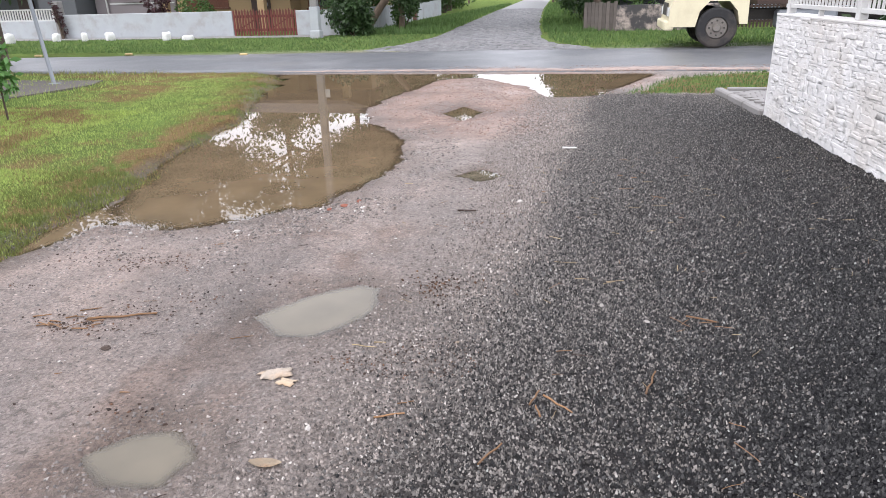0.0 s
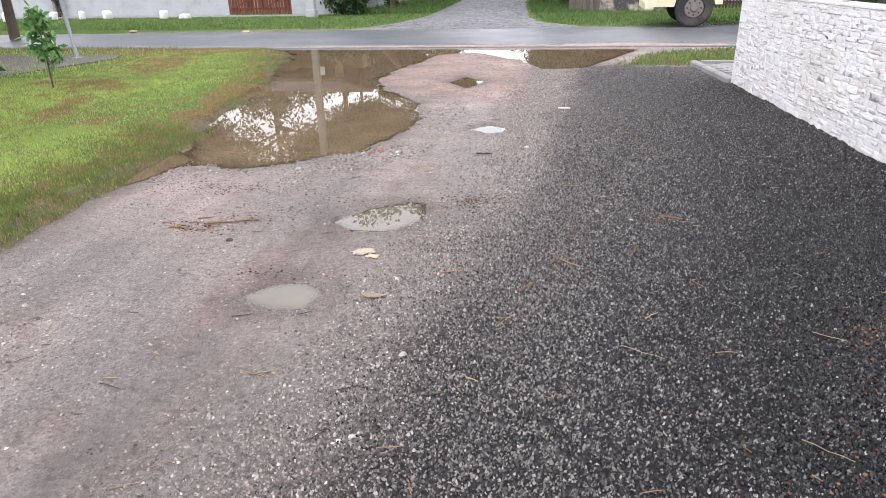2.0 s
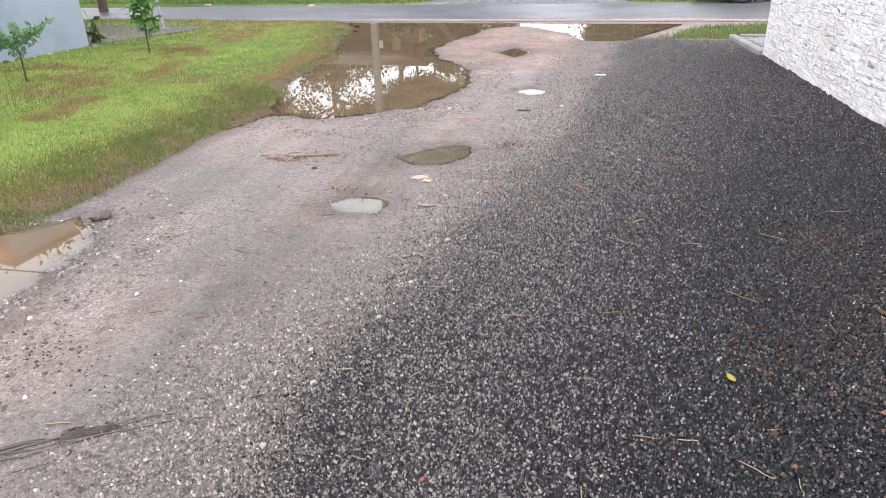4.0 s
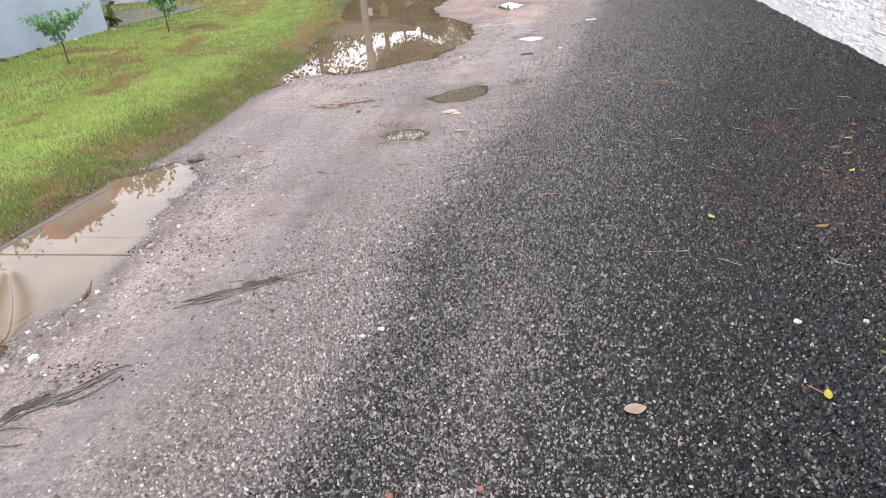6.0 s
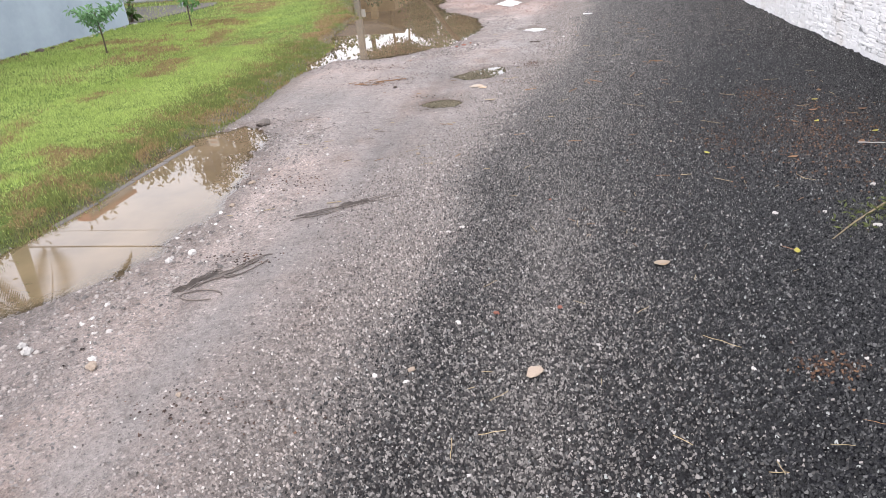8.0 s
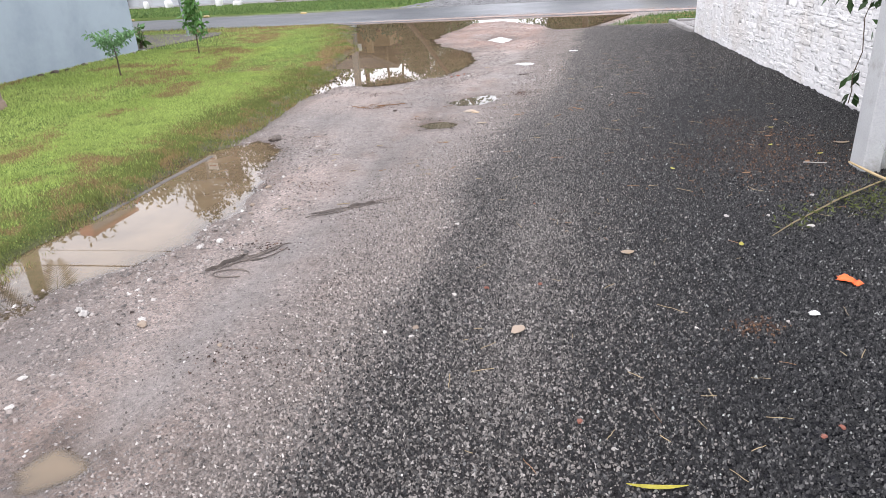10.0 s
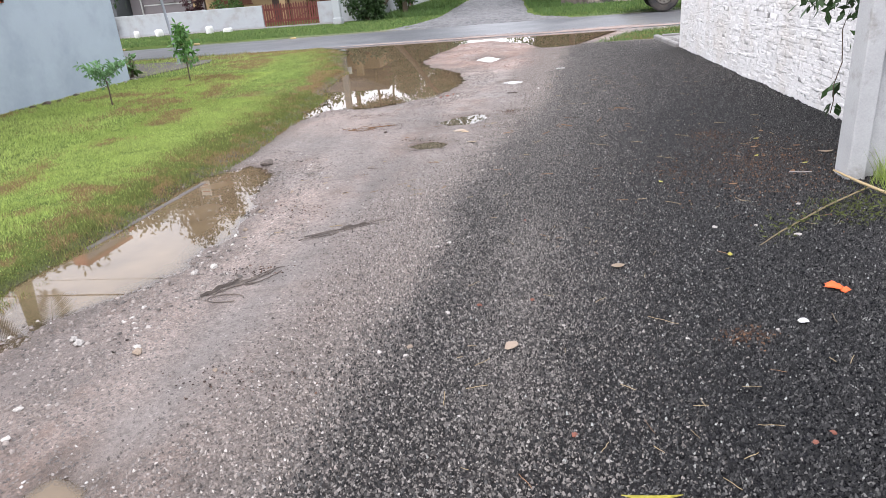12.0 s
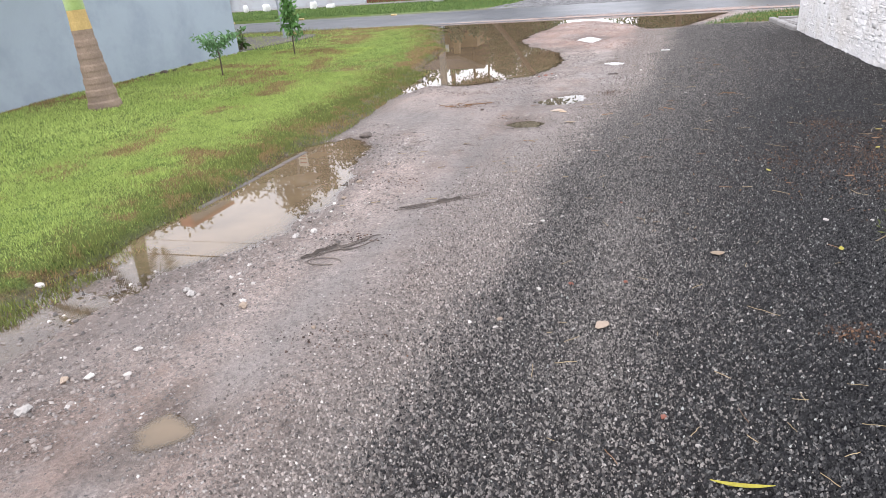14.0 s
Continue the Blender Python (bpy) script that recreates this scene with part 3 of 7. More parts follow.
# asphalt cross road, a slab with a ragged edge
xs = np.concatenate([np.linspace(-400, -42, 20), np.arange(-40, 40.1, 0.25), np.linspace(42, 400, 20)])
ragged = 0.09 * fractal(xs, xs * 0, 1.7, 21)
rows = []
for k, f in enumerate(np.linspace(0, 1, 9)):
    ynear, yfar = ROAD_NEAR(xs) + ragged, ROAD_FAR(xs) + ragged[::-1]
    rows.append(np.stack([xs, ynear + (yfar - ynear) * f, 0.012 + 0.035 * (1 - (2 * f - 1) ** 2) + 0 * xs], -1))
lo0, lo1 = rows[0].copy(), rows[-1].copy()
lo0[:, 2], lo1[:, 2] = -0.06, -0.06
rows = [lo0] + rows + [lo1]
V = np.concatenate(rows)
k = len(xs)
ii = np.arange(len(rows) * k).reshape(len(rows), k)
road = raw("road", V, np.stack([ii[:-1, :-1], ii[:-1, 1:], ii[1:, 1:], ii[1:, :-1]], -1).reshape(-1, 4), M_ASPHALT)
tagged(road, "wet grey asphalt road crossing the lane", "road", kind="structure")

# pale sand washed along the road's near edge
M_WASH = material("pale_pink_washed_sand", (0.33, 0.255, 0.225), 0.8, 0.25, 6, 90, 0.5, tint=(0.16, 0.14, 0.13), tint_scale=2.2, tint_amount=0.7)
sx = np.arange(-7.0, 9.0, 0.06)
width = np.clip(0.42 + 0.30 * fractal(sx, 0 * sx, 0.6, 23) + 0.14 * fractal(sx, 0 * sx, 4.0, 24), 0.06, 0.9) * ramp(sx, -7.0, -3.0)
rows = []
for f, lift in ((0.0, -0.012), (0.12, 0.004), (0.5, 0.006), (0.85, 0.004), (1.0, -0.006)):
    sy = ROAD_NEAR(sx) + 0.10 + width * f
    g = (sy - ROAD_NEAR(sx)) / (ROAD_FAR(sx) - ROAD_NEAR(sx))
    rows.append(np.stack([sx, sy, 0.012 + 0.035 * (1 - (2 * g - 1) ** 2) + lift], -1))
ii = np.arange(len(rows) * len(sx)).reshape(len(rows), len(sx))
strip = raw("sand_strip", np.concatenate(rows), np.stack([ii[:-1, :-1], ii[:-1, 1:], ii[1:, 1:], ii[1:, :-1]], -1).reshape(-1, 4), M_WASH)
tagged(strip, "pale pink sand washed along the road's edge", "sand", kind="structure")

# ---------------------------------------------------------------- white ledge-stone wall with a steel fence
WALL_M = pose(2.5, 8.5, 0, 0, 0, 5.17)
wall_east = part("wall_east", boxm(0.0035, -8.6, -0.3, 0.24, 0.0, 1.16), M_STONEPAINT)
wall_east.matrix_basis = WALL_M
tagged(wall_east, "white painted ledge-stone garden wall beside the gravel", "wall", kind="structure")
cope = part("coping", boxm(-0.004, -8.6, 1.161, 0.25, 0.01, 1.185, bevel=0.004), M_STONEPAINT, wall_east)

fence = thing("fence", WALL_M, "white painted steel railing standing on the stone wall", "fence")
fy = [-0.12 - 1.72 * k for k in range(6)]
bm = box(boxm(0.075, -8.6, 1.245, 0.135, -0.02, 1.285, bevel=0.004), 0.075, -8.6, 2.02, 0.135, -0.02, 2.06, bevel=0.004)
part("rail", bm, M_WHITEPAINT, fence)
post = part("post", boxm(-0.04, -0.04, 1.186, 0.04, 0.04, 2.12, bevel=0.006), M_WHITEPAINT, fence)
post.matrix_basis = pose(0.105, fy[0], 0)
for y in fy[1:-1]:
    shared("post", post.data, fence, pose(0.105, y, 0))
bal = part("baluster", boxm(-0.009, -0.009, 1.286, 0.009, 0.009, 2.019), M_WHITEPAINT, fence)
bal.matrix_basis = pose(0.105, -0.2, 0)
for k in range(1, 100):
    y = -0.2 - 0.083 * k
    if y > -8.5 and min(abs(y - p) for p in fy) > 0.06:
        shared("baluster", bal.data, fence, pose(0.105, y, 0))
foot = part("foot", boxm(-0.02, -0.02, 1.186, 0.02, 0.02, 1.244), M_WHITEPAINT, fence)
foot.matrix_basis = pose(0.105, -0.95, 0)
for k in range(1, 5):
    shared("foot", foot.data, fence, pose(0.105, -0.95 - 1.72 * k, 0))

# ---------------------------------------------------------------- white meter pillar
M_PILLAR = material("weathered_white_pillar_paint", (0.44, 0.445, 0.45), 0.7, 0.12, 5, 80, 0.35, tint=(0.25, 0.235, 0.21), tint_scale=4.5, tint_amount=0.7, tint_from=0.54)
pillar = thing("meter_pillar", pose(2.5, -0.02, 0, 0, 0, 4), "white painted concrete meter pillar with a recessed panel", "pillar")
part("column", boxm(0.0, -0.12, -0.2, 0.13, 0.10, 1.34, bevel=0.008), M_PILLAR, pillar)
part("panel", boxm(0.131, -0.06, -0.2, 1.1, 0.10, 0.93, bevel=0.006), M_PILLAR, pillar)
part("ledge", boxm(0.131, -0.13, 0.931, 1.1, 0.10, 0.97, bevel=0.008), M_PILLAR, pillar)
part("upper_panel", boxm(0.131, -0.09, 0.971, 1.1, 0.10, 1.34, bevel=0.006), M_PILLAR, pillar)
part("frame", boxm(0.20, -0.075, 0.80, 1.0, -0.061, 0.90, bevel=0.004), M_STEEL, pillar, "grey steel strip of the meter box")
part("base_block", boxm(-0.006, -0.126, -0.2, 0.136, 0.106, 0.03, bevel=0.012), M_CONCRETE, pillar, "bare concrete footing")
for k in range(9):
    part("slat", boxm(0.14 + 0.1 * k, -0.09, 1.341, 0.20 + 0.1 * k, -0.06, 1.9, bevel=0.004), M_STEEL, pillar)

# ---------------------------------------------------------------- blue-grey wall with terracotta coping
prof = [(-12, -0.3), (8.15, -0.3), (8.15, 1.80), (7.72, 1.80), (7.62, 1.98), (7.45, 2.35), (7.25, 2.72), (6.80, 2.90), (6.78, 3.06), (5.42, 3.06), (5.30, 2.70), (5.26, 1.80), (-12, 1.80)]
wall_west = part("wall_west", prism(bmesh.new(), prof, "x", -9.25, -9.03), M_GREYWALL)
tagged(wall_west, "blue-grey rendered garden wall with stepped top", "wall", kind="structure")
for a, b in (((8.19, 1.80), (7.70, 1.80)), ((7.70, 1.80), (7.58, 1.98)), ((7.58, 1.98), (7.40, 2.35)), ((7.40, 2.35), (7.22, 2.72)), ((7.22, 2.72), (6.80, 2.92)), ((6.83, 3.06), (5.38, 3.06)), ((5.42, 3.10), (5.28, 2.70)), ((5.28, 2.70), (5.24, 1.80)), ((5.24, 1.80), (2.0, 1.80)), ((2.0, 1.80), (-12, 1.80))):
    d = Vector((0, b[0] - a[0], b[1] - a[1]))
    o = Vector((0, -d.z, d.y)).normalized() * -0.07
    bm = prism(bmesh.new(), [a, b, (b[0] + o.y, b[1] + o.z), (a[0] + o.y, a[1] + o.z)], "x", -9.29, -8.99)
    part("coping_tile", bm, M_COPING, wall_west)

# ---------------------------------------------------------------- footpath slab and lamp post left of the lawn
slab = part("pavement", prism(bmesh.new(), [(-8.5, 10.75), (-8.75, 11.35), (-16, 11.35), (-16, 7.9), (-9.3, 8.25), (-8.95, 8.1)], "z", -0.05, 0.075), M_CEMENT)
tagged(slab, "weathered concrete slab at the lawn's end", "pavement", kind="structure")
lamp = thing("street_pole", pose(-9.4, 10.85, 0), "slim galvanised steel pole leaning slightly", "pole")
part("pole", tube(bmesh.new(), [(0, 0, 0), (-0.12, 0, 1.5), (-0.3, 0, 4.2)], [0.036, 0.034, 0.03], 12), M_STEEL, lamp, smooth=True)
M_NOTICE = material("faded_white_sign", (0.74, 0.73, 0.70), 0.5, 0.08, 9, 60, 0.1, tint=(0.55, 0.5, 0.46), tint_amount=0.4)
M_NOTICEBAR = material("faded_red_print", (0.42, 0.17, 0.13), 0.6, 0.15, 12, 60, 0.1)
plate = part("sign_plate", boxm(-0.16, -0.062, 3.02, 0.14, -0.05, 3.44, bevel=0.004), M_NOTICE, lamp, "small white notice plate clamped to the pole")
for z in (3.12, 3.20, 3.31):
    part("print_bar", boxm(-0.11, -0.066, z, 0.09, -0.0625, z + 0.035), M_NOTICEBAR, plate)
part("clamp", boxm(-0.27, -0.049, 3.19, -0.10, 0.03, 3.24, bevel=0.004), M_STEEL, lamp)
part("base_plate", boxm(-0.09, -0.09, 0.0, 0.09, 0.09, 0.085, bevel=0.01), M_STEEL, lamp)

# ---------------------------------------------------------------- kerb and pavers by the stone wall
kerb = thing("kerb", pose(2.3, 10.4, 0), "low worn concrete kerb at the gravel's edge", "kerb", kind="structure")
for k in range(3):
    a, b = k / 3, (k + 1) / 3
    m = Matrix.Translation((0.22 * a, -1.9 * a, 0)) @ pose(0, 0, 0, 0, 0, 6.6)
    part("kerb_stone", boxm(-0.07, -0.62, -0.08, 0.05, 0.0, 0.10, bevel=0.02, m=m), M_CONCRETE, kerb)
pav = part("pavement", prism(bmesh.new(), [(2.4, 10.4), (2.62, 8.5), (7, 8.9), (7, 10.75)], "z", -0.05, 0.03), M_CONCRETE)
tagged(pav, "grey concrete paver apron by the wall", "pavement", kind="structure")
brick = boxm(-0.098, -0.048, 0, 0.098, 0.048, 0.045, bevel=0.006)
first = None
for r in range(19):
    for c in range(9):
        x, y = 2.47 + 0.21 * c + (0.105 if r % 2 else 0) + 0.022 * (18 - r), 8.62 + 0.103 * r
        if y > 10.36 + 0.06 * c:
            continue
        m = pose(x, y, 0.012)
        if first is None:
            first = part("paver", brick, M_CONCRETE, pav)
            first.matrix_basis = m
        else:
            shared("paver", first.data, pav, m)
border = part("trim", boxm(2.42, 10.42, -0.05, 7, 10.52, 0.09, bevel=0.012), M_CONCRETE)
tagged(border, "concrete edging strip before the verge", "edging", kind="structure")

# ---------------------------------------------------------------- street beyond the road
M_STREET = material("grey_stone_paving", (0.165, 0.165, 0.17), 0.6, 0.3, 3, 9, 0.6, tint=(0.18, 0.175, 0.175), tint_scale=0.5, tint_amount=0.6, per_island=0.25)
ys = np.linspace(17.9, 220, 160)
lx = np.interp(ys, [17.9, 19, 21, 23, 49, 220], [-6.0, -5.2, -4.9, -4.75, -6.4, -16])
rx = np.interp(ys, [17.9, 19, 21, 31, 49, 220], [1.2, -0.3, -1.1, -2.0, -3.2, -12])
cols = []
for f in np.linspace(0, 1, 9):
    cols.append(np.stack([lx + (rx - lx) * f, ys, np.interp(ys, [17.9, 18.9], [-0.02, 0.045]) + 0.05 * (1 - (2 * f - 1) ** 2) * np.interp(ys, [18, 20], [0.3, 1])], -1))
V = np.concatenate(cols)
ii = np.arange(len(V)).reshape(9, len(ys))
street = raw("street", V, np.stack([ii[:-1, :-1], ii[1:, :-1], ii[1:, 1:], ii[:-1, 1:]], -1).reshape(-1, 4), M_STREET)
tagged(street, "grey stone-paved side street running away", "road", kind="structure")
rng = np.random.default_rng(5)
sv, sf = [], []
n = 5200
py = 18.1 + 34 * rng.random(n) ** 1.6
f = rng.uniform(0.01, 0.99, n)
px = np.interp(py, ys, lx) + f * (np.interp(py, ys, rx) - np.interp(py, ys, lx))
pz = np.interp(py, [17.9, 18.9], [-0.02, 0.045]) + 0.05 * (1 - (2 * f - 1) ** 2) * np.interp(py, [18, 20], [0.3, 1])
s = rng.uniform(0.05, 0.11, n)
cube = np.array([(-1, -1, -1), (1, -1, -1), (1, 1, -1), (-1, 1, -1), (-.7, -.7, 1), (.7, -.7, 1), (.7, .7, 1), (-.7, .7, 1)], float)
cf = np.array([(4, 5, 6, 7), (0, 1, 5, 4), (1, 2, 6, 5), (2, 3, 7, 6), (3, 0, 4, 7)])
a = rng.uniform(0, 6.28, n)
loc = cube[None] * np.stack([s, s * rng.uniform(0.7, 1.2, n), np.full(n, 0.018)], -1)[:, None]
rot = np.stack([loc[..., 0] * np.cos(a)[:, None] - loc[..., 1] * np.sin(a)[:, None], loc[..., 0] * np.sin(a)[:, None] + loc[..., 1] * np.cos(a)[:, None], loc[..., 2]], -1)
V = (rot + np.stack([px, py, pz], -1)[:, None]).reshape(-1, 3)
F = (cf[None] + 8 * np.arange(n)[:, None, None]).reshape(-1, 4)
ob = raw("paving_stones", V, F, M_STREET, street)
tagged(ob, kind="stuff")

# ---------------------------------------------------------------- low white wall, gate and lattice fence
wall_north = part("wall_north", boxm(-21.2, 25, -0.3, -13.36, 25.16, 0.97, bevel=0.012), M_WHITEWALL)
tagged(wall_north, "low white street wall with peeling grimy paint", "wall", kind="structure")
w = part("wall_north_2", boxm(-10.70, 25, -0.3, -8.85, 25.16, 0.95, bevel=0.012), M_WHITEWALL)
tagged(w, "low white street wall beside the red gate", "wall", kind="structure")
w = part("wall_north_3", boxm(-40, 25.02, -0.3, -21.22, 25.18, 0.75, bevel=0.012), M_WHITEWALL)
tagged(w, "lower white wall under a lattice fence", "wall", kind="structure")
w = part("wall_north_4", prism(bmesh.new(), [(-8.84, 25.0), (-8.66, 25.0), (-9.2, 44), (-9.38, 44)], "z", -0.3, 0.93), M_WHITEWALL)
tagged(w, "white boundary wall along the side street", "wall", kind="structure")
cornerpost = part("gate_post", boxm(-21.30, 24.9, -0.1, -21.0, 25.2, 1.5, bevel=0.02), M_CONCRETE)
tagged(cornerpost, "stained concrete post overgrown by a creeper", "post")
lat = thing("lattice_fence", pose(0, 0, 0), "white painted lattice fence on the low wall", "fence")
part("rail", box(boxm(-40, 25.07, 0.752, -21.35, 25.13, 0.80), -40, 25.07, 1.17, -21.35, 25.13, 1.22), M_WHITEPAINT, lat)
sl = part("slat", boxm(-0.025, 25.08, 0.80, 0.025, 25.12, 1.17), M_WHITEPAINT, lat)
sl.matrix_basis = pose(-21.5, 0, 0)
for k in range(1, 110):
    shared("slat", sl.data, lat, pose(-21.5 - 0.13 * k, 0, 0))
gate = thing("picket_gate", pose(-13.36, 25.06, 0), "red-brown painted wooden picket gate, closed", "gate")
pk = part("picket", prism(bmesh.new(), [(0, 0.06), (0.07, 0.06), (0.07, 0.95), (0.035, 1.02), (0, 0.95)], "y", -0.012, 0.012), M_RED, gate)
pk.matrix_basis = pose(0.03, -0.03, 0)
for k in range(1, 22):
    shared("picket", pk.data, gate, pose(0.03 + 0.122 * k, -0.03, 0.02 * math.sin(k * 2.1)))
for z in (0.22, 0.72):
    part("crossbar", boxm(0.01, -0.017, z, 2.64, 0.02, z + 0.09, bevel=0.004), M_RED, gate)
for x0 in (0.05, 1.36):
    part("brace", prism(bmesh.new(), [(x0, 0.22), (x0 + 0.09, 0.22), (x0 + 1.2, 0.8), (x0 + 1.11, 0.8)], "y", 0.021, 0.04), M_RED, gate)
walkway = part("pavement", boxm(-40, 24.0, -0.05, -9.3, 24.98, 0.05, bevel=0.01), M_CONCRETE)
tagged(walkway, "narrow concrete footpath along the white wall", "pavement", kind="structure")

# whitewashed marker stones
M_WHITESTONE = material("whitewashed_stone", (0.75, 0.75, 0.74), 0.8, 0.12, 9, 60, 0.4, tint=(0.45, 0.44, 0.4), tint_amount=0.4)
for i, (x, y, wd, h) in enumerate(((-21.5, 22.6, 0.34, 0.42), (-20.1, 23.4, 0.30, 0.36), (-18.9, 23.5, 0.26, 0.36), (-17.85, 23.6, 0.34, 0.36), (-15.2, 23.3, 0.32, 0.36), (-14.45, 23.5, 0.42, 0.2), (-24.2, 22.8, 0.34, 0.4))):
    wd, h = wd * 0.85, h * 0.85
    bm = boxm(-wd / 2, -wd / 2, -0.1, wd / 2, wd / 2, h, bevel=0.05)
    bmesh.ops.subdivide_edges(bm, edges=bm.edges[:], cuts=2, use_grid_fill=True)
    for v in bm.verts:
        v.co += 0.035 * noise.noise_vector(v.co * 5 + Vector((i * 3, 0, 0)))
    st = part("marker_stone", bm, M_WHITESTONE, smooth=True)
    st.matrix_basis = pose(x, y, 0.03, 0, 0, 20 * i)
    tagged(st, "whitewashed rough stone marker on the verge", "stone", "white stones along the verge")

# utility pole
up = thing("utility_pole", pose(-9.3, 23.5, 0), "grey concrete utility pole with whitewashed foot", "utility pole")
part("shaft", boxm(-0.13, -0.11, 1.1, 0.13, 0.11, 9.0, bevel=0.02), M_CONCRETE, up)
part("painted_foot", boxm(-0.16, -0.13, -0.2, 0.16, 0.13, 1.099, bevel=0.02), M_WHITEWALL, up, "whitewashed lower part")
part("kerb_block", boxm(-0.19, -0.16, -0.1, 0.19, 0.16, 0.30, bevel=0.03), M_WHITEWALL, up)
part("crossarm", boxm(-1.0, -0.17, 8.3, 1.0, -0.111, 8.42), M_DARKWOOD, up)
part("sign_plate", boxm(0.14, -0.02, 1.75, 0.32, 0.02, 2.05, bevel=0.005), M_WHITEPAINT, up, "small white plate")
M_CABLE = material("black_cable", (0.02, 0.02, 0.02), 0.5, 0.1, 5, 50, 0)
for k, (dz, dx) in enumerate(((8.45, -0.9), (8.45, 0.9), (7.4, 0), (7.1, 0))):
    pts = [(-60 + 6 * j, 23.4 - 0.085 * (50.7 - 6 * j) * 0.5, dz - 0.5 * math.sin(math.pi * ((6 * j) % 50.7) / 50.7)) for j in range(21)]
    c = part("overhead_cable", tube(bmesh.new(), pts, [0.02] * 21, 5), M_CABLE)
    tagged(c, "black overhead utility cable above the road", "cable", "overhead cables")

for y0, r0 in ((11.9, 0.022), (13.1, 0.007)):
    pts = [(-60 + 5 * j, y0 + 0.05 * (-60 + 5 * j + 10), 7.0 + 0.0009 * (-60 + 5 * j + 14) ** 2) for j in range(21)]
    c = part("overhead_cable", tube(bmesh.new(), pts, [r0] * 21, 6), M_CABLE)
    tagged(c, "black overhead cable along the road's near side", "cable", "overhead cables")

# ---------------------------------------------------------------- houses


def window(parent, x0, z0, x1, z1, y, frame_mat=M_WHITEPAINT, bars=2, shutter=None):
    win = part("window", boxm(x0, y - 0.05, z0, x1, y - 0.004, z1), frame_mat, parent)
    part("pane", boxm(x0 + 0.06, y - 0.055, z0 + 0.06, x1 - 0.06, y - 0.051, z1 - 0.06), shutter or M_GLASS, win)
    for k in range(bars):
        xx = x0 + (x1 - x0) * (k + 1) / (bars + 1)
        part("glazing_bar", boxm(xx - 0.018, y - 0.075, z0 + 0.05, xx + 0.018, y - 0.056, z1 - 0.05), frame_mat, win)
    part("sill", boxm(x0 - 0.06, y - 0.12, z0 - 0.07, x1 + 0.06, y - 0.003, z0 - 0.004), frame_mat, win)


def gable_roof(parent, x0, x1, y0, y1, z, rise, over=0.6):
    xm = (y0 + y1) / 2
    poly = [(y0 - over, z), (xm, z + rise), (y1 + over, z), (y1 + over, z + 0.14), (xm, z + rise + 0.16), (y0 - over, z + 0.14)]
    return part("roof", prism(bmesh.new(), poly, "x", x0 - over, x1 + over), M_ROOF, parent)


house = thing("house", pose(0, 0, 0), "ochre single-storey house with brown door and shutters", "house", "houses across the road")
part("wall", boxm(-18.5, 29.5, -0.2, -12.9, 36, 2.75), M_OCHRE, house)
gable_roof(house, -18.5, -10.3, 27.9, 36, 2.76, 1.2)
part("side_wall", boxm(-12.89, 30.6, -0.2, -9.7, 36, 2.75), M_OCHRE, house, "recessed ochre wall in the porch shade")
d = part("door", boxm(-14.75, 29.42, 0.1, -13.85, 29.496, 2.15), M_DARKWOOD, house, "dark brown wooden door")
part("handle", boxm(-14.0, 29.38, 1.05, -13.95, 29.419, 1.2), M_STEEL, d)
part("porch_column", boxm(-13.75, 28.0, -0.2, -13.45, 28.3, 2.75), M_OCHRE, house)
part("porch_column", boxm(-18.4, 28.0, -0.2, -18.1, 28.3, 2.75), M_OCHRE, house)
part("porch_column", boxm(-10.2, 28.0, -0.2, -9.9, 28.3, 2.75), M_OCHRE, house)
window(house, -18.0, 1.05, -15.9, 2.05, 29.5, M_SHUTTER, 3, M_SHUTTER)
window(house, -12.5, 0.9, -11.4, 2.0, 30.6, M_SHUTTER, 1)
window(house, -11.1, 0.9, -10.2, 2.0, 30.6, M_SHUTTER, 1)

h2 = thing("house", pose(0, 0, 0), "greyish-pink house with white gutter and downpipe", "house", "houses across the road")
part("wall", boxm(-23.0, 29.7, -0.2, -18.7, 37, 2.5), M_PINK, h2)
gable_roof(h2, -23.0, -19.0, 29.7, 37, 2.55, 1.5, 0.5)
part("gutter", boxm(-23.4, 29.05, 2.36, -18.75, 29.19, 2.54, bevel=0.02), M_WHITEPAINT, h2, "white eaves gutter")
part("downpipe", tube(bmesh.new(), [(-22.3, 29.2, 2.4), (-22.3, 29.55, 2.2), (-22.3, 29.62, 0)], [0.04] * 3, 8), M_WHITEPAINT, h2)
part("band", boxm(-22.2, 29.66, 1.28, -18.75, 29.699, 1.34), M_WHITEPAINT, h2)
window(h2, -21.3, 1.45, -20.4, 2.1, 29.7, M_PINK, 2)
window(h2, -19.9, 1.45, -19.2, 2.1, 29.7, M_PINK, 1)

h3 = thing("house", pose(0, 0, 0), "dark grey house with an open carport", "house", "houses across the road")
part("wall", boxm(-40, 31, -0.2, -23.2, 38, 2.6), M_DARKGREY, h3)
part("wing", boxm(-25.2, 28.6, -0.2, -23.2, 30.99, 2.6), M_DARKGREY, h3)
gable_roof(h3, -40, -24.2, 28.6, 38, 2.65, 1.6, 0.7)
part("door", boxm(-28.5, 30.93, 0.05, -27.6, 30.996, 2.1), M_DARKWOOD, h3)
window(h3, -32.5, 0.95, -30.6, 2.0, 31, M_WHITEPAINT, 2)

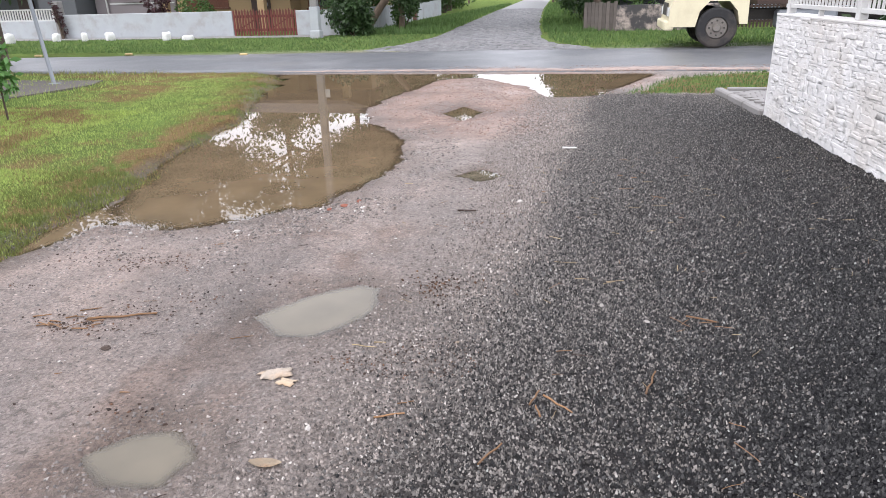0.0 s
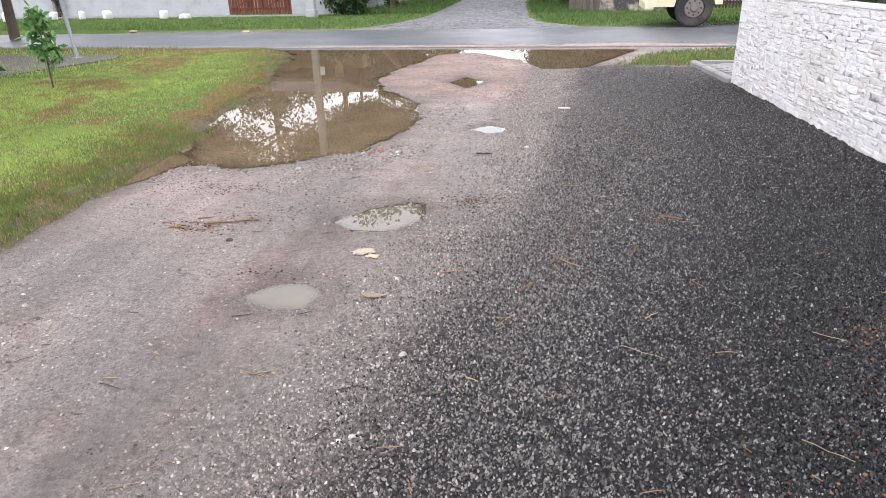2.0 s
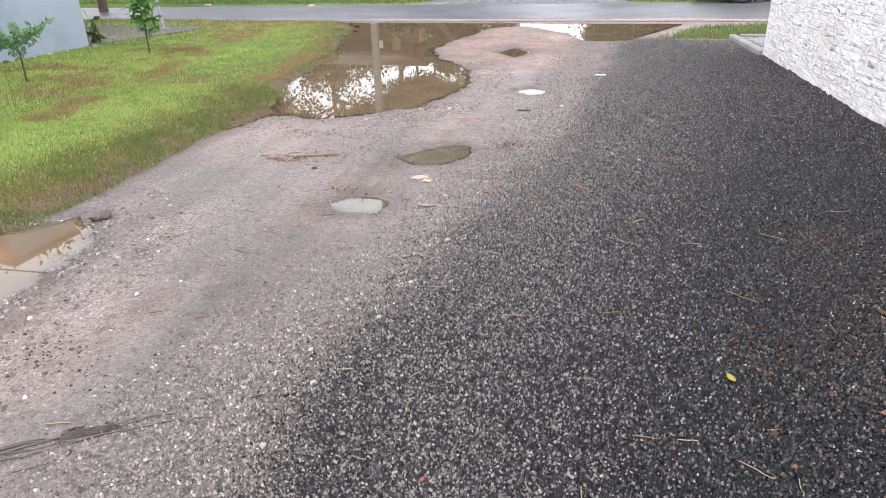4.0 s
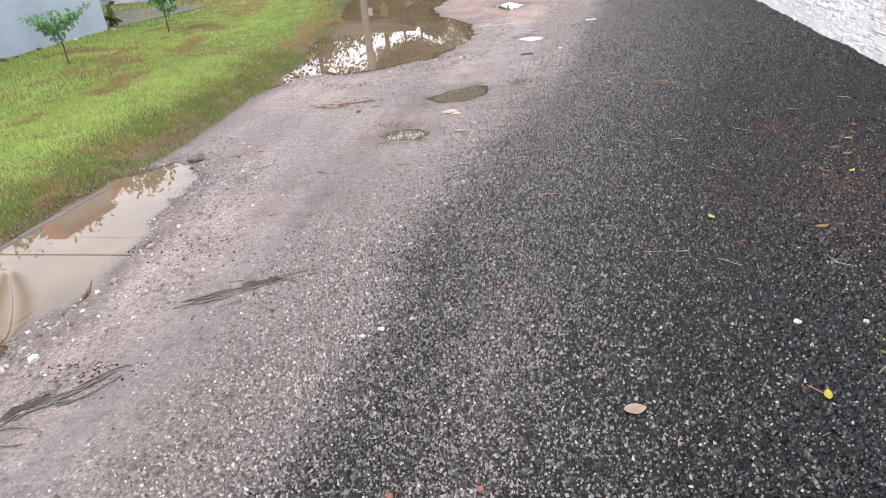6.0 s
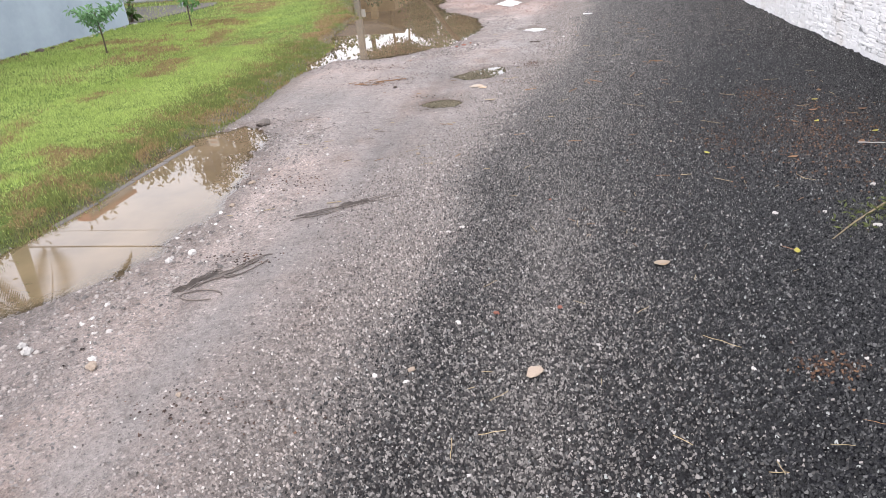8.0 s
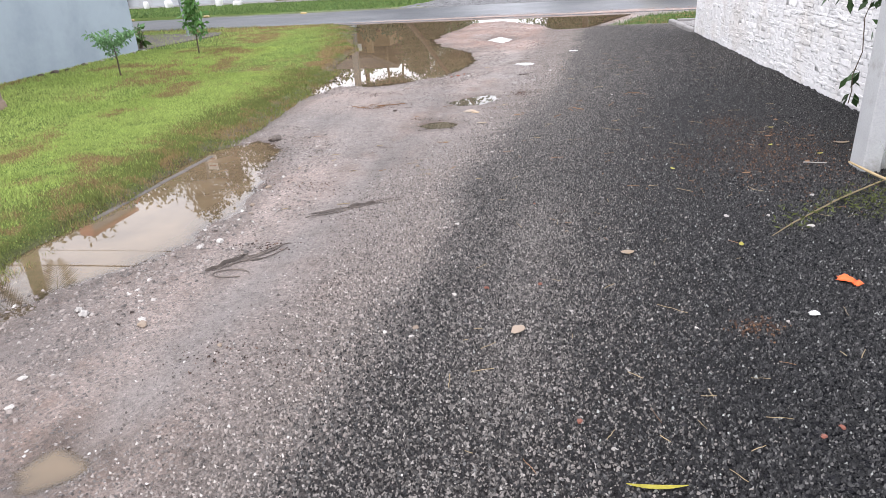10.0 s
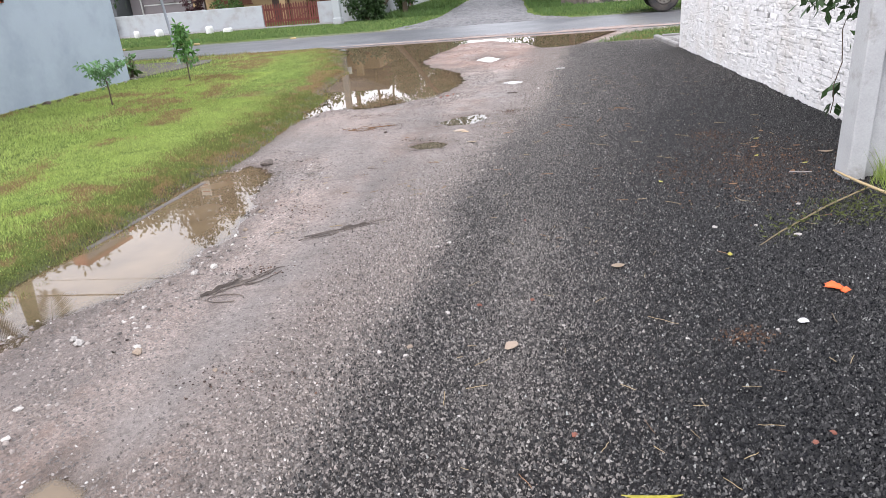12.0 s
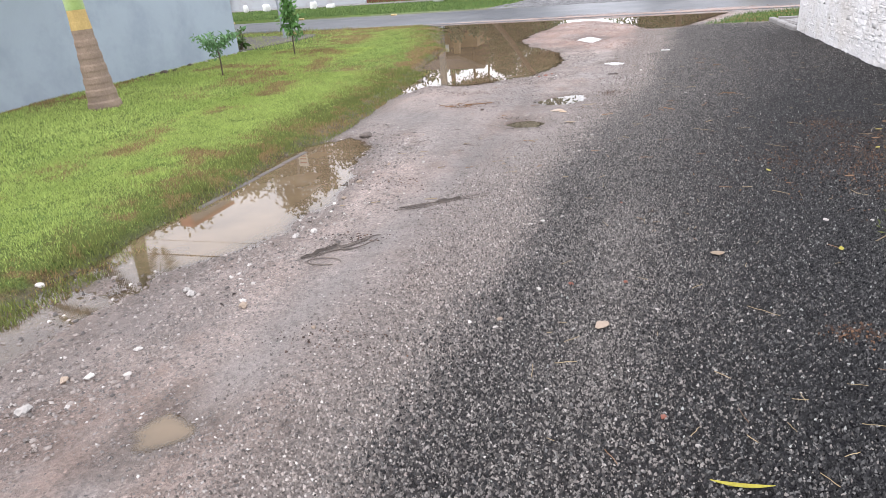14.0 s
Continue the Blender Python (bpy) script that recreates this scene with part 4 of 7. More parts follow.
# ---------------------------------------------------------------- corner plot right of the street
w = part("wall_corner", boxm(1.15, 25.2, -0.3, 5.03, 25.36, 0.88, bevel=0.01), M_OLDWALL)
tagged(w, "mildewed plaster wall with bare patches of brick", "wall", kind="structure")
M_BRICK = material("bare_red_brick", (0.42, 0.16, 0.09), 0.85, 0.2, 7, 60, 0.4, per_object=0.15)
bk = None
for r in range(6):
    for c in range(4):
        if (r, c) in ((0, 3), (5, 0), (5, 3), (4, 3)):
            continue
        m = pose(3.98 + 0.215 * c + (0.1 if r % 2 else 0), 25.2, 0.10 + 0.072 * r)
        if bk is None:
            bk = part("brick", boxm(-0.1, -0.012, 0, 0.1, 0.02, 0.062), M_BRICK, w)
            bk.matrix_basis = m
        else:
            shared("brick", bk.data, w, m)
pf = thing("plank_fence", pose(0, 0, 0), "weathered grey upright board fence at the street corner", "fence")
pl = None
for k in range(9):
    t = k / 8
    m = pose(0.1 + 1.02 * t, 25.75 - 0.5 * t, 0, 0, 0, -26)
    if pl is None:
        pl = part("board", boxm(-0.066, -0.012, -0.1, 0.066, 0.012, 0.98, bevel=0.004), M_OLDWOOD, pf)
        pl.matrix_basis = m
    else:
        m = m @ pose(0, 0, 0.03 * math.sin(k * 3.3))
        shared("board", pl.data, pf, m)
part("rail", prism(bmesh.new(), [(0.05, 25.80), (1.14, 25.265), (1.14, 25.31), (0.05, 25.845)], "z", 0.5, 0.58), M_OLDWOOD, pf)
pg = thing("slat_gate", pose(5.06, 25.28, 0), "dark weathered slatted yard gate, closed", "gate")
sl = part("slat", boxm(0, -0.012, 0.08, 0.06, 0.012, 0.95), M_DARKWOOD, pg)
for k in range(1, 34):
    shared("slat", sl.data, pg, pose(0.112 * k, 0, 0.01 * math.sin(k)))
for z in (0.25, 0.72):
    part("crossbar", boxm(-0.02, 0.013, z, 3.8, 0.04, z + 0.07), M_DARKWOOD, pg)
part("brace", prism(bmesh.new(), [(0.1, 0.3), (0.2, 0.3), (1.9, 0.74), (1.8, 0.74)], "y", 0.041, 0.06), M_DARKWOOD, pg)
h4 = thing("house", pose(0, 0, 0), "pale blue house behind the corner yard", "house", "houses across the road")
part("wall", boxm(5.2, 31, -0.2, 14, 38, 2.9), M_BLUEHOUSE, h4)
part("carport_post", boxm(2.9, 30.0, -0.2, 3.1, 30.2, 2.5), M_WHITEPAINT, h4)
part("carport_roof", boxm(-0.2, 29.2, 2.5, 5.19, 35, 2.64), M_CONCRETE, h4)
part("rear_wall", boxm(0.8, 34.8, -0.2, 5.19, 35, 2.5), M_DARKGREY, h4, "dim rear wall of the carport")
gable_roof(h4, 5.2, 14, 31, 38, 2.95, 1.5)
window(h4, 7.5, 1.0, 9.0, 2.1, 31)

# ---------------------------------------------------------------- vehicles
M_CARBLACK = material("black_car_paint", (0.018, 0.02, 0.024), 0.2, 0.1, 4, 60, 0, coat=0.6)
M_TYRE = material("tyre_rubber", (0.03, 0.03, 0.032), 0.85, 0.2, 6, 60, 0.2, tint=(0.12, 0.1, 0.085), tint_amount=0.5)
M_CREAM = material("cream_truck_paint", (0.72, 0.66, 0.47), 0.4, 0.07, 4, 60, 0.05, tint=(0.5, 0.42, 0.28), tint_amount=0.35)
M_CHASSIS = material("dusty_dark_chassis", (0.06, 0.055, 0.05), 0.75, 0.3, 6, 60, 0.3)
M_RIM = material("dusty_steel_rim", (0.22, 0.2, 0.18), 0.6, 0.25, 9, 60, 0.2, metal=0.3)
M_PALEGLASS = material("pale_grey_glass", (0.6, 0.62, 0.62), 0.12, 0.1, 9, 60, 0)


def wheel(parent, x, y, z, r, width, side):
    bm = bmesh.new()
    prof = [(r * 0.55, 0), (r * 0.9, 0), (r, 0.12), (r, 0.88), (r * 0.9, 1), (r * 0.55, 1)]
    n = 28
    ring = [[bm.verts.new((x + a * math.cos(t), y + (b - 0.5) * width, z + a * math.sin(t))) for a, b in prof] for t in (2 * math.pi * k / n for k in range(n))]
    for k in range(n):
        for j in range(len(prof) - 1):
            bm.faces.new((ring[k][j], ring[k][j + 1], ring[(k + 1) % n][j + 1], ring[(k + 1) % n][j]))
    bmesh.ops.recalc_face_normals(bm, faces=bm.faces)
    ob = part("wheel", bm, M_TYRE, parent, smooth=False)
    f = y + side * (width * 0.5 - 0.03)
    bm = tube(bmesh.new(), [(x, f - side * 0.10, z), (x, f - side * 0.03, z), (x, f, z)], [r * 0.56, r * 0.56, r * 0.5], 24)
    part("rim", bm, M_RIM, ob)
    part("hub", tube(bmesh.new(), [(x, f, z), (x, f + side * 0.05, z)], [r * 0.22, r * 0.17], 16), M_RIM, ob)
    for k in range(8):
        t = 2 * math.pi * k / 8
        cx, cz = x + r * 0.36 * math.cos(t), z + r * 0.36 * math.sin(t)
        part("bolt", tube(bmesh.new(), [(cx, f, cz), (cx, f + side * 0.03, cz)], [r * 0.05] * 2, 6), M_CHASSIS, ob)
    return ob


truck = thing("truck", pose(2.2, 17.75, 0.035), "cream flatbed truck with a dusty dark chassis", "truck")
cab = [(0.0, 0.62), (0.02, 0.95), (0.12, 1.25), (0.30, 2.25), (0.50, 2.38), (1.75, 2.38), (1.80, 0.55), (1.62, 0.55), (1.55, 0.85), (1.35, 1.08), (0.90, 1.08), (0.70, 0.85), (0.62, 0.50), (0.05, 0.50)]
bm = prism(bmesh.new(), cab, "y", 0.0, 2.1)
part("cab", bm, M_CREAM, truck)
part("side_window", prism(bmesh.new(), [(0.45, 1.5), (0.6, 2.15), (1.55, 2.15), (1.55, 1.5)], "y", -0.012, -0.003), M_GLASS, truck)
part("windscreen", prism(bmesh.new(), [(0.14, 1.45), (0.255, 2.12), (0.24, 2.12), (0.125, 1.45)], "y", 0.12, 1.98), M_GLASS, truck)
part("bumper", boxm(-0.10, 0.02, 0.42, 0.12, 2.08, 0.64, bevel=0.03), M_CREAM, truck)
part("grille", boxm(-0.012, 0.5, 0.75, 0.012, 1.6, 1.05, bevel=0.004), M_CHASSIS, truck)
part("headlight", boxm(-0.03, 0.10, 0.74, 0.05, 0.42, 0.95, bevel=0.015), M_PALEGLASS, truck)
part("headlight", boxm(-0.03, 1.68, 0.74, 0.05, 2.0, 0.95, bevel=0.015), M_PALEGLASS, truck)
part("mirror", boxm(0.18, -0.22, 1.5, 0.24, -0.06, 1.9, bevel=0.015), M_CHASSIS, truck)
part("frame_rail", box(boxm(0.4, 0.55, 0.62, 6.6, 0.68, 0.86), 0.4, 1.42, 0.62, 6.6, 1.55, 0.86), M_CHASSIS, truck)
part("fuel_tank", boxm(2.45, 0.05, 0.45, 3.75, 0.5, 0.85, bevel=0.05), M_STEEL, truck)
part("bed", boxm(1.95, -0.02, 0.98, 6.9, 2.15, 1.14, bevel=0.01), M_DARKWOOD, truck)
for x0 in (1.96, 3.6, 5.24):
    part("side_board", boxm(x0, -0.02, 1.141, x0 + 1.62, 0.03, 1.62, bevel=0.006), M_DARKWOOD, truck)
part("mudguard", boxm(4.55, 0.1, 0.9, 5.7, 0.5, 0.94, bevel=0.01), M_CHASSIS, truck)
for x in (1.12, 5.1):
    wheel(truck, x, 0.14, 0.47, 0.47, 0.26, -1)
    wheel(truck, x, 1.96, 0.47, 0.47, 0.26, 1)
part("axle", tube(bmesh.new(), [(5.1, 0.2, 0.47), (5.1, 1.9, 0.47)], [0.09, 0.09], 10), M_CHASSIS, truck)
part("axle", tube(bmesh.new(), [(1.12, 0.2, 0.47), (1.12, 1.9, 0.47)], [0.06, 0.06], 10), M_CHASSIS, truck)

car = thing("car", pose(1.9, 27.3, 0.03), "black hatchback parked behind the mildewed wall", "car")
body = [(0, 0.35), (0.02, 0.75), (0.5, 0.9), (1.05, 0.98), (3.9, 0.98), (4.05, 0.8), (4.05, 0.35)]
part("body", prism(bmesh.new(), body, "y", 0, 1.7), M_CARBLACK, car)
part("cabin", prism(bmesh.new(), [(1.05, 0.981), (1.75, 1.42), (3.3, 1.46), (3.85, 1.02), (3.88, 0.981)], "y", 0.12, 1.58), M_CARBLACK, car)
part("side_window", prism(bmesh.new(), [(1.35, 1.03), (1.8, 1.36), (2.5, 1.39), (2.5, 1.03)], "y", 0.105, 0.117), M_GLASS, car)
part("side_window", prism(bmesh.new(), [(2.58, 1.03), (2.58, 1.39), (3.2, 1.38), (3.5, 1.03)], "y", 0.105, 0.117), M_GLASS, car)
# rear window is coloured pale grey, unlike the dark side windows
part("rear_window", prism(bmesh.new(), [(3.35, 1.42), (3.83, 1.03), (3.86, 1.05), (3.38, 1.45)], "y", 0.2, 1.5), M_PALEGLASS, car)
for x in (0.8, 3.2):
    wheel(car, x, 0.1, 0.3, 0.3, 0.2, -1)
    wheel(car, x, 1.6, 0.3, 0.3, 0.2, 1)

# ---------------------------------------------------------------- trees and shrubs


def tree(x, y, height, crown, base, leaves, mat, label, seed, size=0.16, trunk_r=0.14, category="tree", group="", lean=0.0):
    r = np.random.default_rng(seed)
    t = thing("tree", pose(x, y, 0), label, category, group)
    bm = bmesh.new()
    top = height * 0.75
    pts = [(lean * k / 5 + 0.1 * r.normal() * k / 5, 0.1 * r.normal() * k / 5, -0.2 + (top + 0.2) * k / 5) for k in range(6)]
    tube(bm, pts, [trunk_r * (1 - 0.14 * k) for k in range(6)], 9)
    centres = []
    for k in range(11):
        zf = r.uniform(0, 1)
        a = r.uniform(0, 6.28)
        z0 = max(base * 0.8, 0.2) + (top - base * 0.8) * zf * 0.9
        u = np.interp(z0, [p[2] for p in pts], [p[0] for p in pts])
        reach = crown * r.uniform(0.45, 0.95) * (1 - 0.35 * zf)
        tip = (u + reach * math.cos(a), reach * math.sin(a), min(z0 + reach * r.uniform(0.3, 0.8), height))
        mid = (u + reach * 0.45 * math.cos(a + 0.2), reach * 0.45 * math.sin(a + 0.2), z0 + (tip[2] - z0) * 0.35)
        tube(bm, [(u, 0, z0), mid, tip], [trunk_r * 0.4, trunk_r * 0.25, trunk_r * 0.08], 5)
        for s in range(3):
            centres.append((*(np.array(mid) + (np.array(tip) - mid) * r.uniform(0.2, 1.15) + r.normal(size=3) * crown * 0.12), r.uniform(0.6, 1.25)))
    part("trunk", bm, M_BARK, t, smooth=True)
    centres = np.array(centres)
    centres[:, 2] = np.clip(centres[:, 2], base, height)
    v, f = leaf_cloud(r, centres, crown * 0.34, leaves, size)
    raw("crown", v, f, mat, t)
    return t


def shrub(x, y, height, width, leaves, mat, label, seed, size=0.12, category="shrub", z=0.0, low=0.1):
    r = np.random.default_rng(seed)
    t = thing("shrub", pose(x, y, z), label, category)
    bm = bmesh.new()
    centres = []
    for k in range(9):
        a, e = r.uniform(0, 6.28), r.uniform(0.15, 1)
        tip = (width * 0.45 * math.cos(a) * r.uniform(0.3, 1), width * 0.45 * math.sin(a) * r.uniform(0.3, 1), height * e)
        tube(bm, [(0, 0, -0.1), (tip[0] * 0.4, tip[1] * 0.4, tip[2] * 0.5), tip], [0.03, 0.02, 0.006], 5)
        centres += [(*tip, r.uniform(0.6, 1.2)), (tip[0] * 0.7, tip[1] * 0.7, tip[2] * 0.7, 1)]
    part("stem", bm, M_BARK, t)
    centres = np.array(centres)
    centres[:, 2] = np.maximum(centres[:, 2], low + 0.12)
    v, f = leaf_cloud(r, centres, width * 0.2, leaves, size)
    v[:, 2] = np.maximum(v[:, 2], 0.02)
    raw("foliage", v, f, mat, t)
    return t


G1 = "trees along the side street"
# the dense corner garden left of the street
tree(-7.6, 28.8, 4.8, 1.7, 1.2, 12000, M_LEAF, "dark leafy garden tree at the street corner", 11, 0.16, group=G1)
tree(-10.3, 32.0, 8.0, 3.2, 5.9, 26000, M_LEAF, "dark leafy garden tree beside the ochre house", 12, 0.18, group=G1)
tree(-10.8, 37.0, 9.0, 2.6, 6.6, 14000, M_LEAF2, "leafy street tree over the white wall", 13, 0.18, group=G1)
tree(-10.2, 44.5, 12.0, 3.2, 0.8, 4500, M_LEAF, "leafy street tree over the white wall", 14, 0.2, group=G1)
tree(-10.5, 53.0, 8.0, 2.6, 0.8, 4500, M_LEAF2, "tall roadside tree along the side street", 15, 0.22, group=G1)
tree(-12.5, 64.0, 8.5, 3.0, 0.8, 4500, M_LEAF, "tall roadside tree along the side street", 16, 0.26, group=G1)
tree(-13.5, 78.0, 9.0, 3.2, 0.8, 4500, M_LEAF2, "tall roadside tree along the side street", 17, 0.3, group=G1)
tree(-8.7, 26.6, 7.5, 4.2, 6.6, 26000, M_LEAF, "broad leafy tree leaning over the street corner", 18, 0.26, 0.17, group=G1, lean=4.4)
tree(-10.0, 48.5, 7.4, 2.6, 6.4, 9000, M_LEAF, "leafy tree leaning over the side street", 19, 0.26, 0.15, group=G1, lean=1.2)
# right of the street
tree(0.5, 25.9, 6.0, 1.7, 1.6, 4000, M_LEAF, "tree with a dark trunk by the board fence", 21, 0.16, 0.16, group=G1)
tree(3.0, 40.0, 8.5, 2.6, 1.0, 5000, M_LEAF2, "leafy yard tree behind the carport", 22, 0.2, group=G1)
tree(7.2, 28.0, 6.5, 2.3, 1.7, 5000, M_LEAF2, "leafy yard tree over the slatted gate", 23, 0.18, group=G1)
tree(0.0, 33.0, 6.5, 1.9, 0.5, 4500, M_LEAF, "dark roadside tree along the side street", 24, 0.18, group=G1)
tree(-0.8, 46.0, 7.0, 2.2, 0.5, 4500, M_LEAF2, "leafy roadside tree along the side street", 25, 0.22, group=G1)
tree(-1.8, 58.0, 8.0, 2.6, 0.5, 4500, M_LEAF, "leafy roadside tree along the side street", 26, 0.26, group=G1)
tree(-4.0, 74.0, 8.0, 3.0, 0.5, 4500, M_LEAF2, "leafy roadside tree along the side street", 27, 0.3, group=G1)
# tall trees behind the houses
for k, (x, y, h) in enumerate(((-15.0, 41, 5.6), (-19.5, 42, 8.2), (-24.5, 41, 7.4), (-30, 42, 8.5), (12, 46, 11), (19, 44, 10))):
    tree(x, y, h + 0.8, 3.4, 2.5, 6500, M_LEAF if k % 2 else M_LEAF2, "tall spreading tree behind the houses", 31 + k, 0.3, 0.28, group="tall trees behind the houses")
for k, (x, y, h) in enumerate(((-16.5, 47, 17), (-22.5, 48, 22), (-29, 47, 21), (-36, 49, 22))):
    tree(x, y, h, 5.4, 11.0, 12000, M_LEAF, "very tall bare-stemmed tree behind the houses", 81 + k, 0.36, 0.3, group="very tall trees behind the houses")
# tree and bushes behind the blue-grey wall
tree(-11.6, 10.1, 4.3, 2.1, 3.0, 9000, M_LEAF2, "low leafy garden tree behind the blue-grey wall", 47, 0.15, 0.09)
tree(-12.6, 9.0, 5.0, 2.3, 2.6, 9000, M_LEAF2, "leafy garden tree behind the blue-grey wall", 41, 0.15, 0.1)
tree(-14.5, 15.0, 7.8, 2.8, 1.5, 10000, M_LEAF, "leafy garden tree behind the blue-grey wall", 45, 0.2, 0.14)
tree(-17.5, 10.5, 9.0, 3.0, 1.5, 4500, M_LEAF2, "leafy garden tree behind the blue-grey wall", 46, 0.2, 0.14)
shrub(-9.95, 7.6, 2.0, 1.3, 1500, M_LEAF2, "green creeper bush behind the blue-grey wall", 42, 0.11)
shrub(-10.1, 4.9, 2.1, 1.6, 1500, M_LEAF2, "green creeper bush behind the blue-grey wall", 43, 0.11)
shrub(-9.2, 8.45, 0.5, 0.35, 40, M_LEAF2, "small broad-leaved plant at the wall's end", 44, 0.16)
# garden shrubs across the road
shrub(-8.25, 24.55, 1.5, 1.9, 2600, M_LEAF, "dense dark shrub before the white wall", 51, 0.17)
shrub(-15.6, 26.2, 1.45, 1.9, 2000, M_LEAF2, "rounded green garden shrub behind the wall", 52, 0.13)
shrub(-17.4, 26.2, 1.6, 1.0, 900, M_REDLEAF, "dark red-leaved garden shrub behind the wall", 53, 0.15)
shrub(-20.95, 24.75, 1.5, 0.5, 420, M_REDLEAF, "straggly dry creeper on the concrete post", 54, 0.1)
shrub(-9.6, 27.0, 2.0, 1.6, 1700, M_LEAF, "dark garden shrub behind the white wall", 55, 0.16)
shrub(2.0, 26.2, 1.25, 1.1, 800, M_LEAF2, "green yard shrub behind the mildewed wall", 56, 0.14)
shrub(-7.9, 30.5, 1.7, 1.5, 1400, M_LEAF2, "green shrub along the side street wall", 57, 0.15)

for k, (x, y) in enumerate(((-10.2, 31.5), (-10.4, 35), (-10.5, 39), (-10.6, 43), (-9.9, 48), (-10.4, 52), (-11, 57), (-12.5, 62))):
    shrub(x, y, 2.3, 2.8, 1900, M_LEAF if k % 2 else M_LEAF2, "dense dark hedge behind the side street wall", 100 + k, 0.2, "hedge")
for k, (x, y) in enumerate(((0.6, 29.0), (0.2, 36.5), (-0.6, 40.5), (-1.2, 50.5), (-2.4, 63))):
    shrub(x, y, 2.2, 2.2, 1500, M_LEAF2 if k % 2 else M_LEAF, "dense green hedge along the side street", 120 + k, 0.2, "hedge")
# shrub row added behind the railing so the gaps between balusters read dark
for k, yy in enumerate((7.4, 6.0, 4.6, 3.2, 1.8, 0.9)):
    shrub(3.55 + 0.09 * (8.5 - yy), yy, 2.15, 1.5, 900, M_LEAF, "dark hedge added behind the white railing to darken its gaps", 130 + k, 0.13, "hedge")
gg = thing("garden_gate", pose(-9.02, 35.6, 0), "small red-brown panel gate in the street wall", "gate")
part("panel", boxm(0.0, 0.06, 0.05, 0.05, 1.14, 1.05, bevel=0.01), M_RED, gg)
for y0 in (-0.1, 1.15):
    part("gate_post", boxm(-0.02, y0, -0.1, 0.12, y0 + 0.15, 1.15, bevel=0.015), M_WHITEWALL, gg)
# far woods closing the street and the horizon
r = np.random.default_rng(77)
a = r.uniform(0, 2 * math.pi, 900)
d = r.uniform(150, 260, 900)
c = np.stack([d * np.sin(a), 20 + d * np.cos(a), r.uniform(0.5, 7.5, 900), r.uniform(0.8, 1.3, 900)], -1)
v, f = leaf_cloud(r, c, 3.8, 42000, 1.7, 0.2, 0.8)
v[:, 2] = np.maximum(v[:, 2], 0)
woods = raw("far_woods", v, f, M_LEAF)
tagged(woods, "dim green woods closing the far distance", "woods", kind="stuff")

# ---------------------------------------------------------------- palm on the lawn
M_PALMTRUNK = material("ringed_brown_palm_trunk", (0.27, 0.20, 0.15), 0.85, 0.3, 6, 50, 0.5, tint=(0.13, 0.1, 0.08), tint_amount=0.6)
M_PALMBAND = material("dry_yellow_leaf_sheath", (0.52, 0.37, 0.14), 0.7, 0.2, 8, 50, 0.3)
M_PALMGREEN = material("smooth_green_crownshaft", (0.24, 0.33, 0.10), 0.45, 0.15, 5, 40, 0.1)
PZ = ground_z(-7.35, 2.25)
palm = thing("palm", pose(-7.35, 2.25, PZ, 0, -3, 0), "young palm with ringed brown trunk and green crownshaft", "palm tree")
zs = [-0.1] + [0.02 + 0.085 * k for k in range(13)]
bm = bmesh.new()
pts, rad = [], []
for k, z in enumerate(zs):
    base_r = 0.235 - 0.10 * min(1, max(z, 0) / 1.05) ** 0.7
    pts += [(0, 0, z), (0, 0, z + 0.06)]
    rad += [base_r * (1.02 if k % 2 else 0.97), base_r * (0.99 if k % 2 else 0.95)]
tube(bm, pts, rad, 16)
part("trunk", bm, M_PALMTRUNK, palm, smooth=False)
part("sheath_band", tube(bmesh.new(), [(0, 0, 1.08), (0, 0, 1.18), (0, 0, 1.19), (0, 0, 1.36)], [0.138, 0.132, 0.128, 0.122], 16), M_PALMBAND, palm, "dry yellow leaf sheath rings")
part("crownshaft", tube(bmesh.new(), [(0, 0, 1.34), (0, 0, 1.9), (0, 0, 2.7), (0, 0, 3.3)], [0.124, 0.125, 0.09, 0.04], 16), M_PALMGREEN, palm, "smooth green crownshaft", smooth=True)
r = np.random.default_rng(8)
for k in range(11):
    a = k * 2.399 + 0.3
    up0 = 1.25 - 0.09 * k
    spine = []
    for j in range(11):
        s = j / 10
        e = up0 - 1.7 * s
        if j == 0:
            p = np.array((0, 0, 3.1))
        else:
            p = p + 0.17 * np.array((math.cos(a) * math.cos(e), math.sin(a) * math.cos(e), math.sin(e)))
        spine.append(p.copy())
    bm = tube(bmesh.new(), spine, [0.018 * (1 - 0.085 * j) for j in range(11)], 5)
    side = Vector((-math.sin(a), math.cos(a), 0))
    for j in range(1, 40):
        s = 1 + j / 40 * 9
        i0 = int(s)
        q = Vector(spine[i0]) .lerp(Vector(spine[min(i0 + 1, 10)]), s - i0)
        fwd = (Vector(spine[min(i0 + 1, 10)]) - Vector(spine[i0 - 1])).normalized()
        ln = 0.5 * math.sin(math.pi * (0.12 + 0.82 * j / 40))
        for sgn in (-1, 1):
            tip = q + side * sgn * ln * 0.8 + fwd * ln * 0.5 + Vector((0, 0, -0.25 * ln))
            m1 = q + (tip - q) * 0.5 + fwd * 0.018
            m2 = q + (tip - q) * 0.5 - fwd * 0.018
            vs = [bm.verts.new(c) for c in (q, m1, tip, m2)]
            bm.faces.new(vs)
    part("frond", bm, M_LEAF2, palm)

# ---------------------------------------------------------------- saplings on the lawn


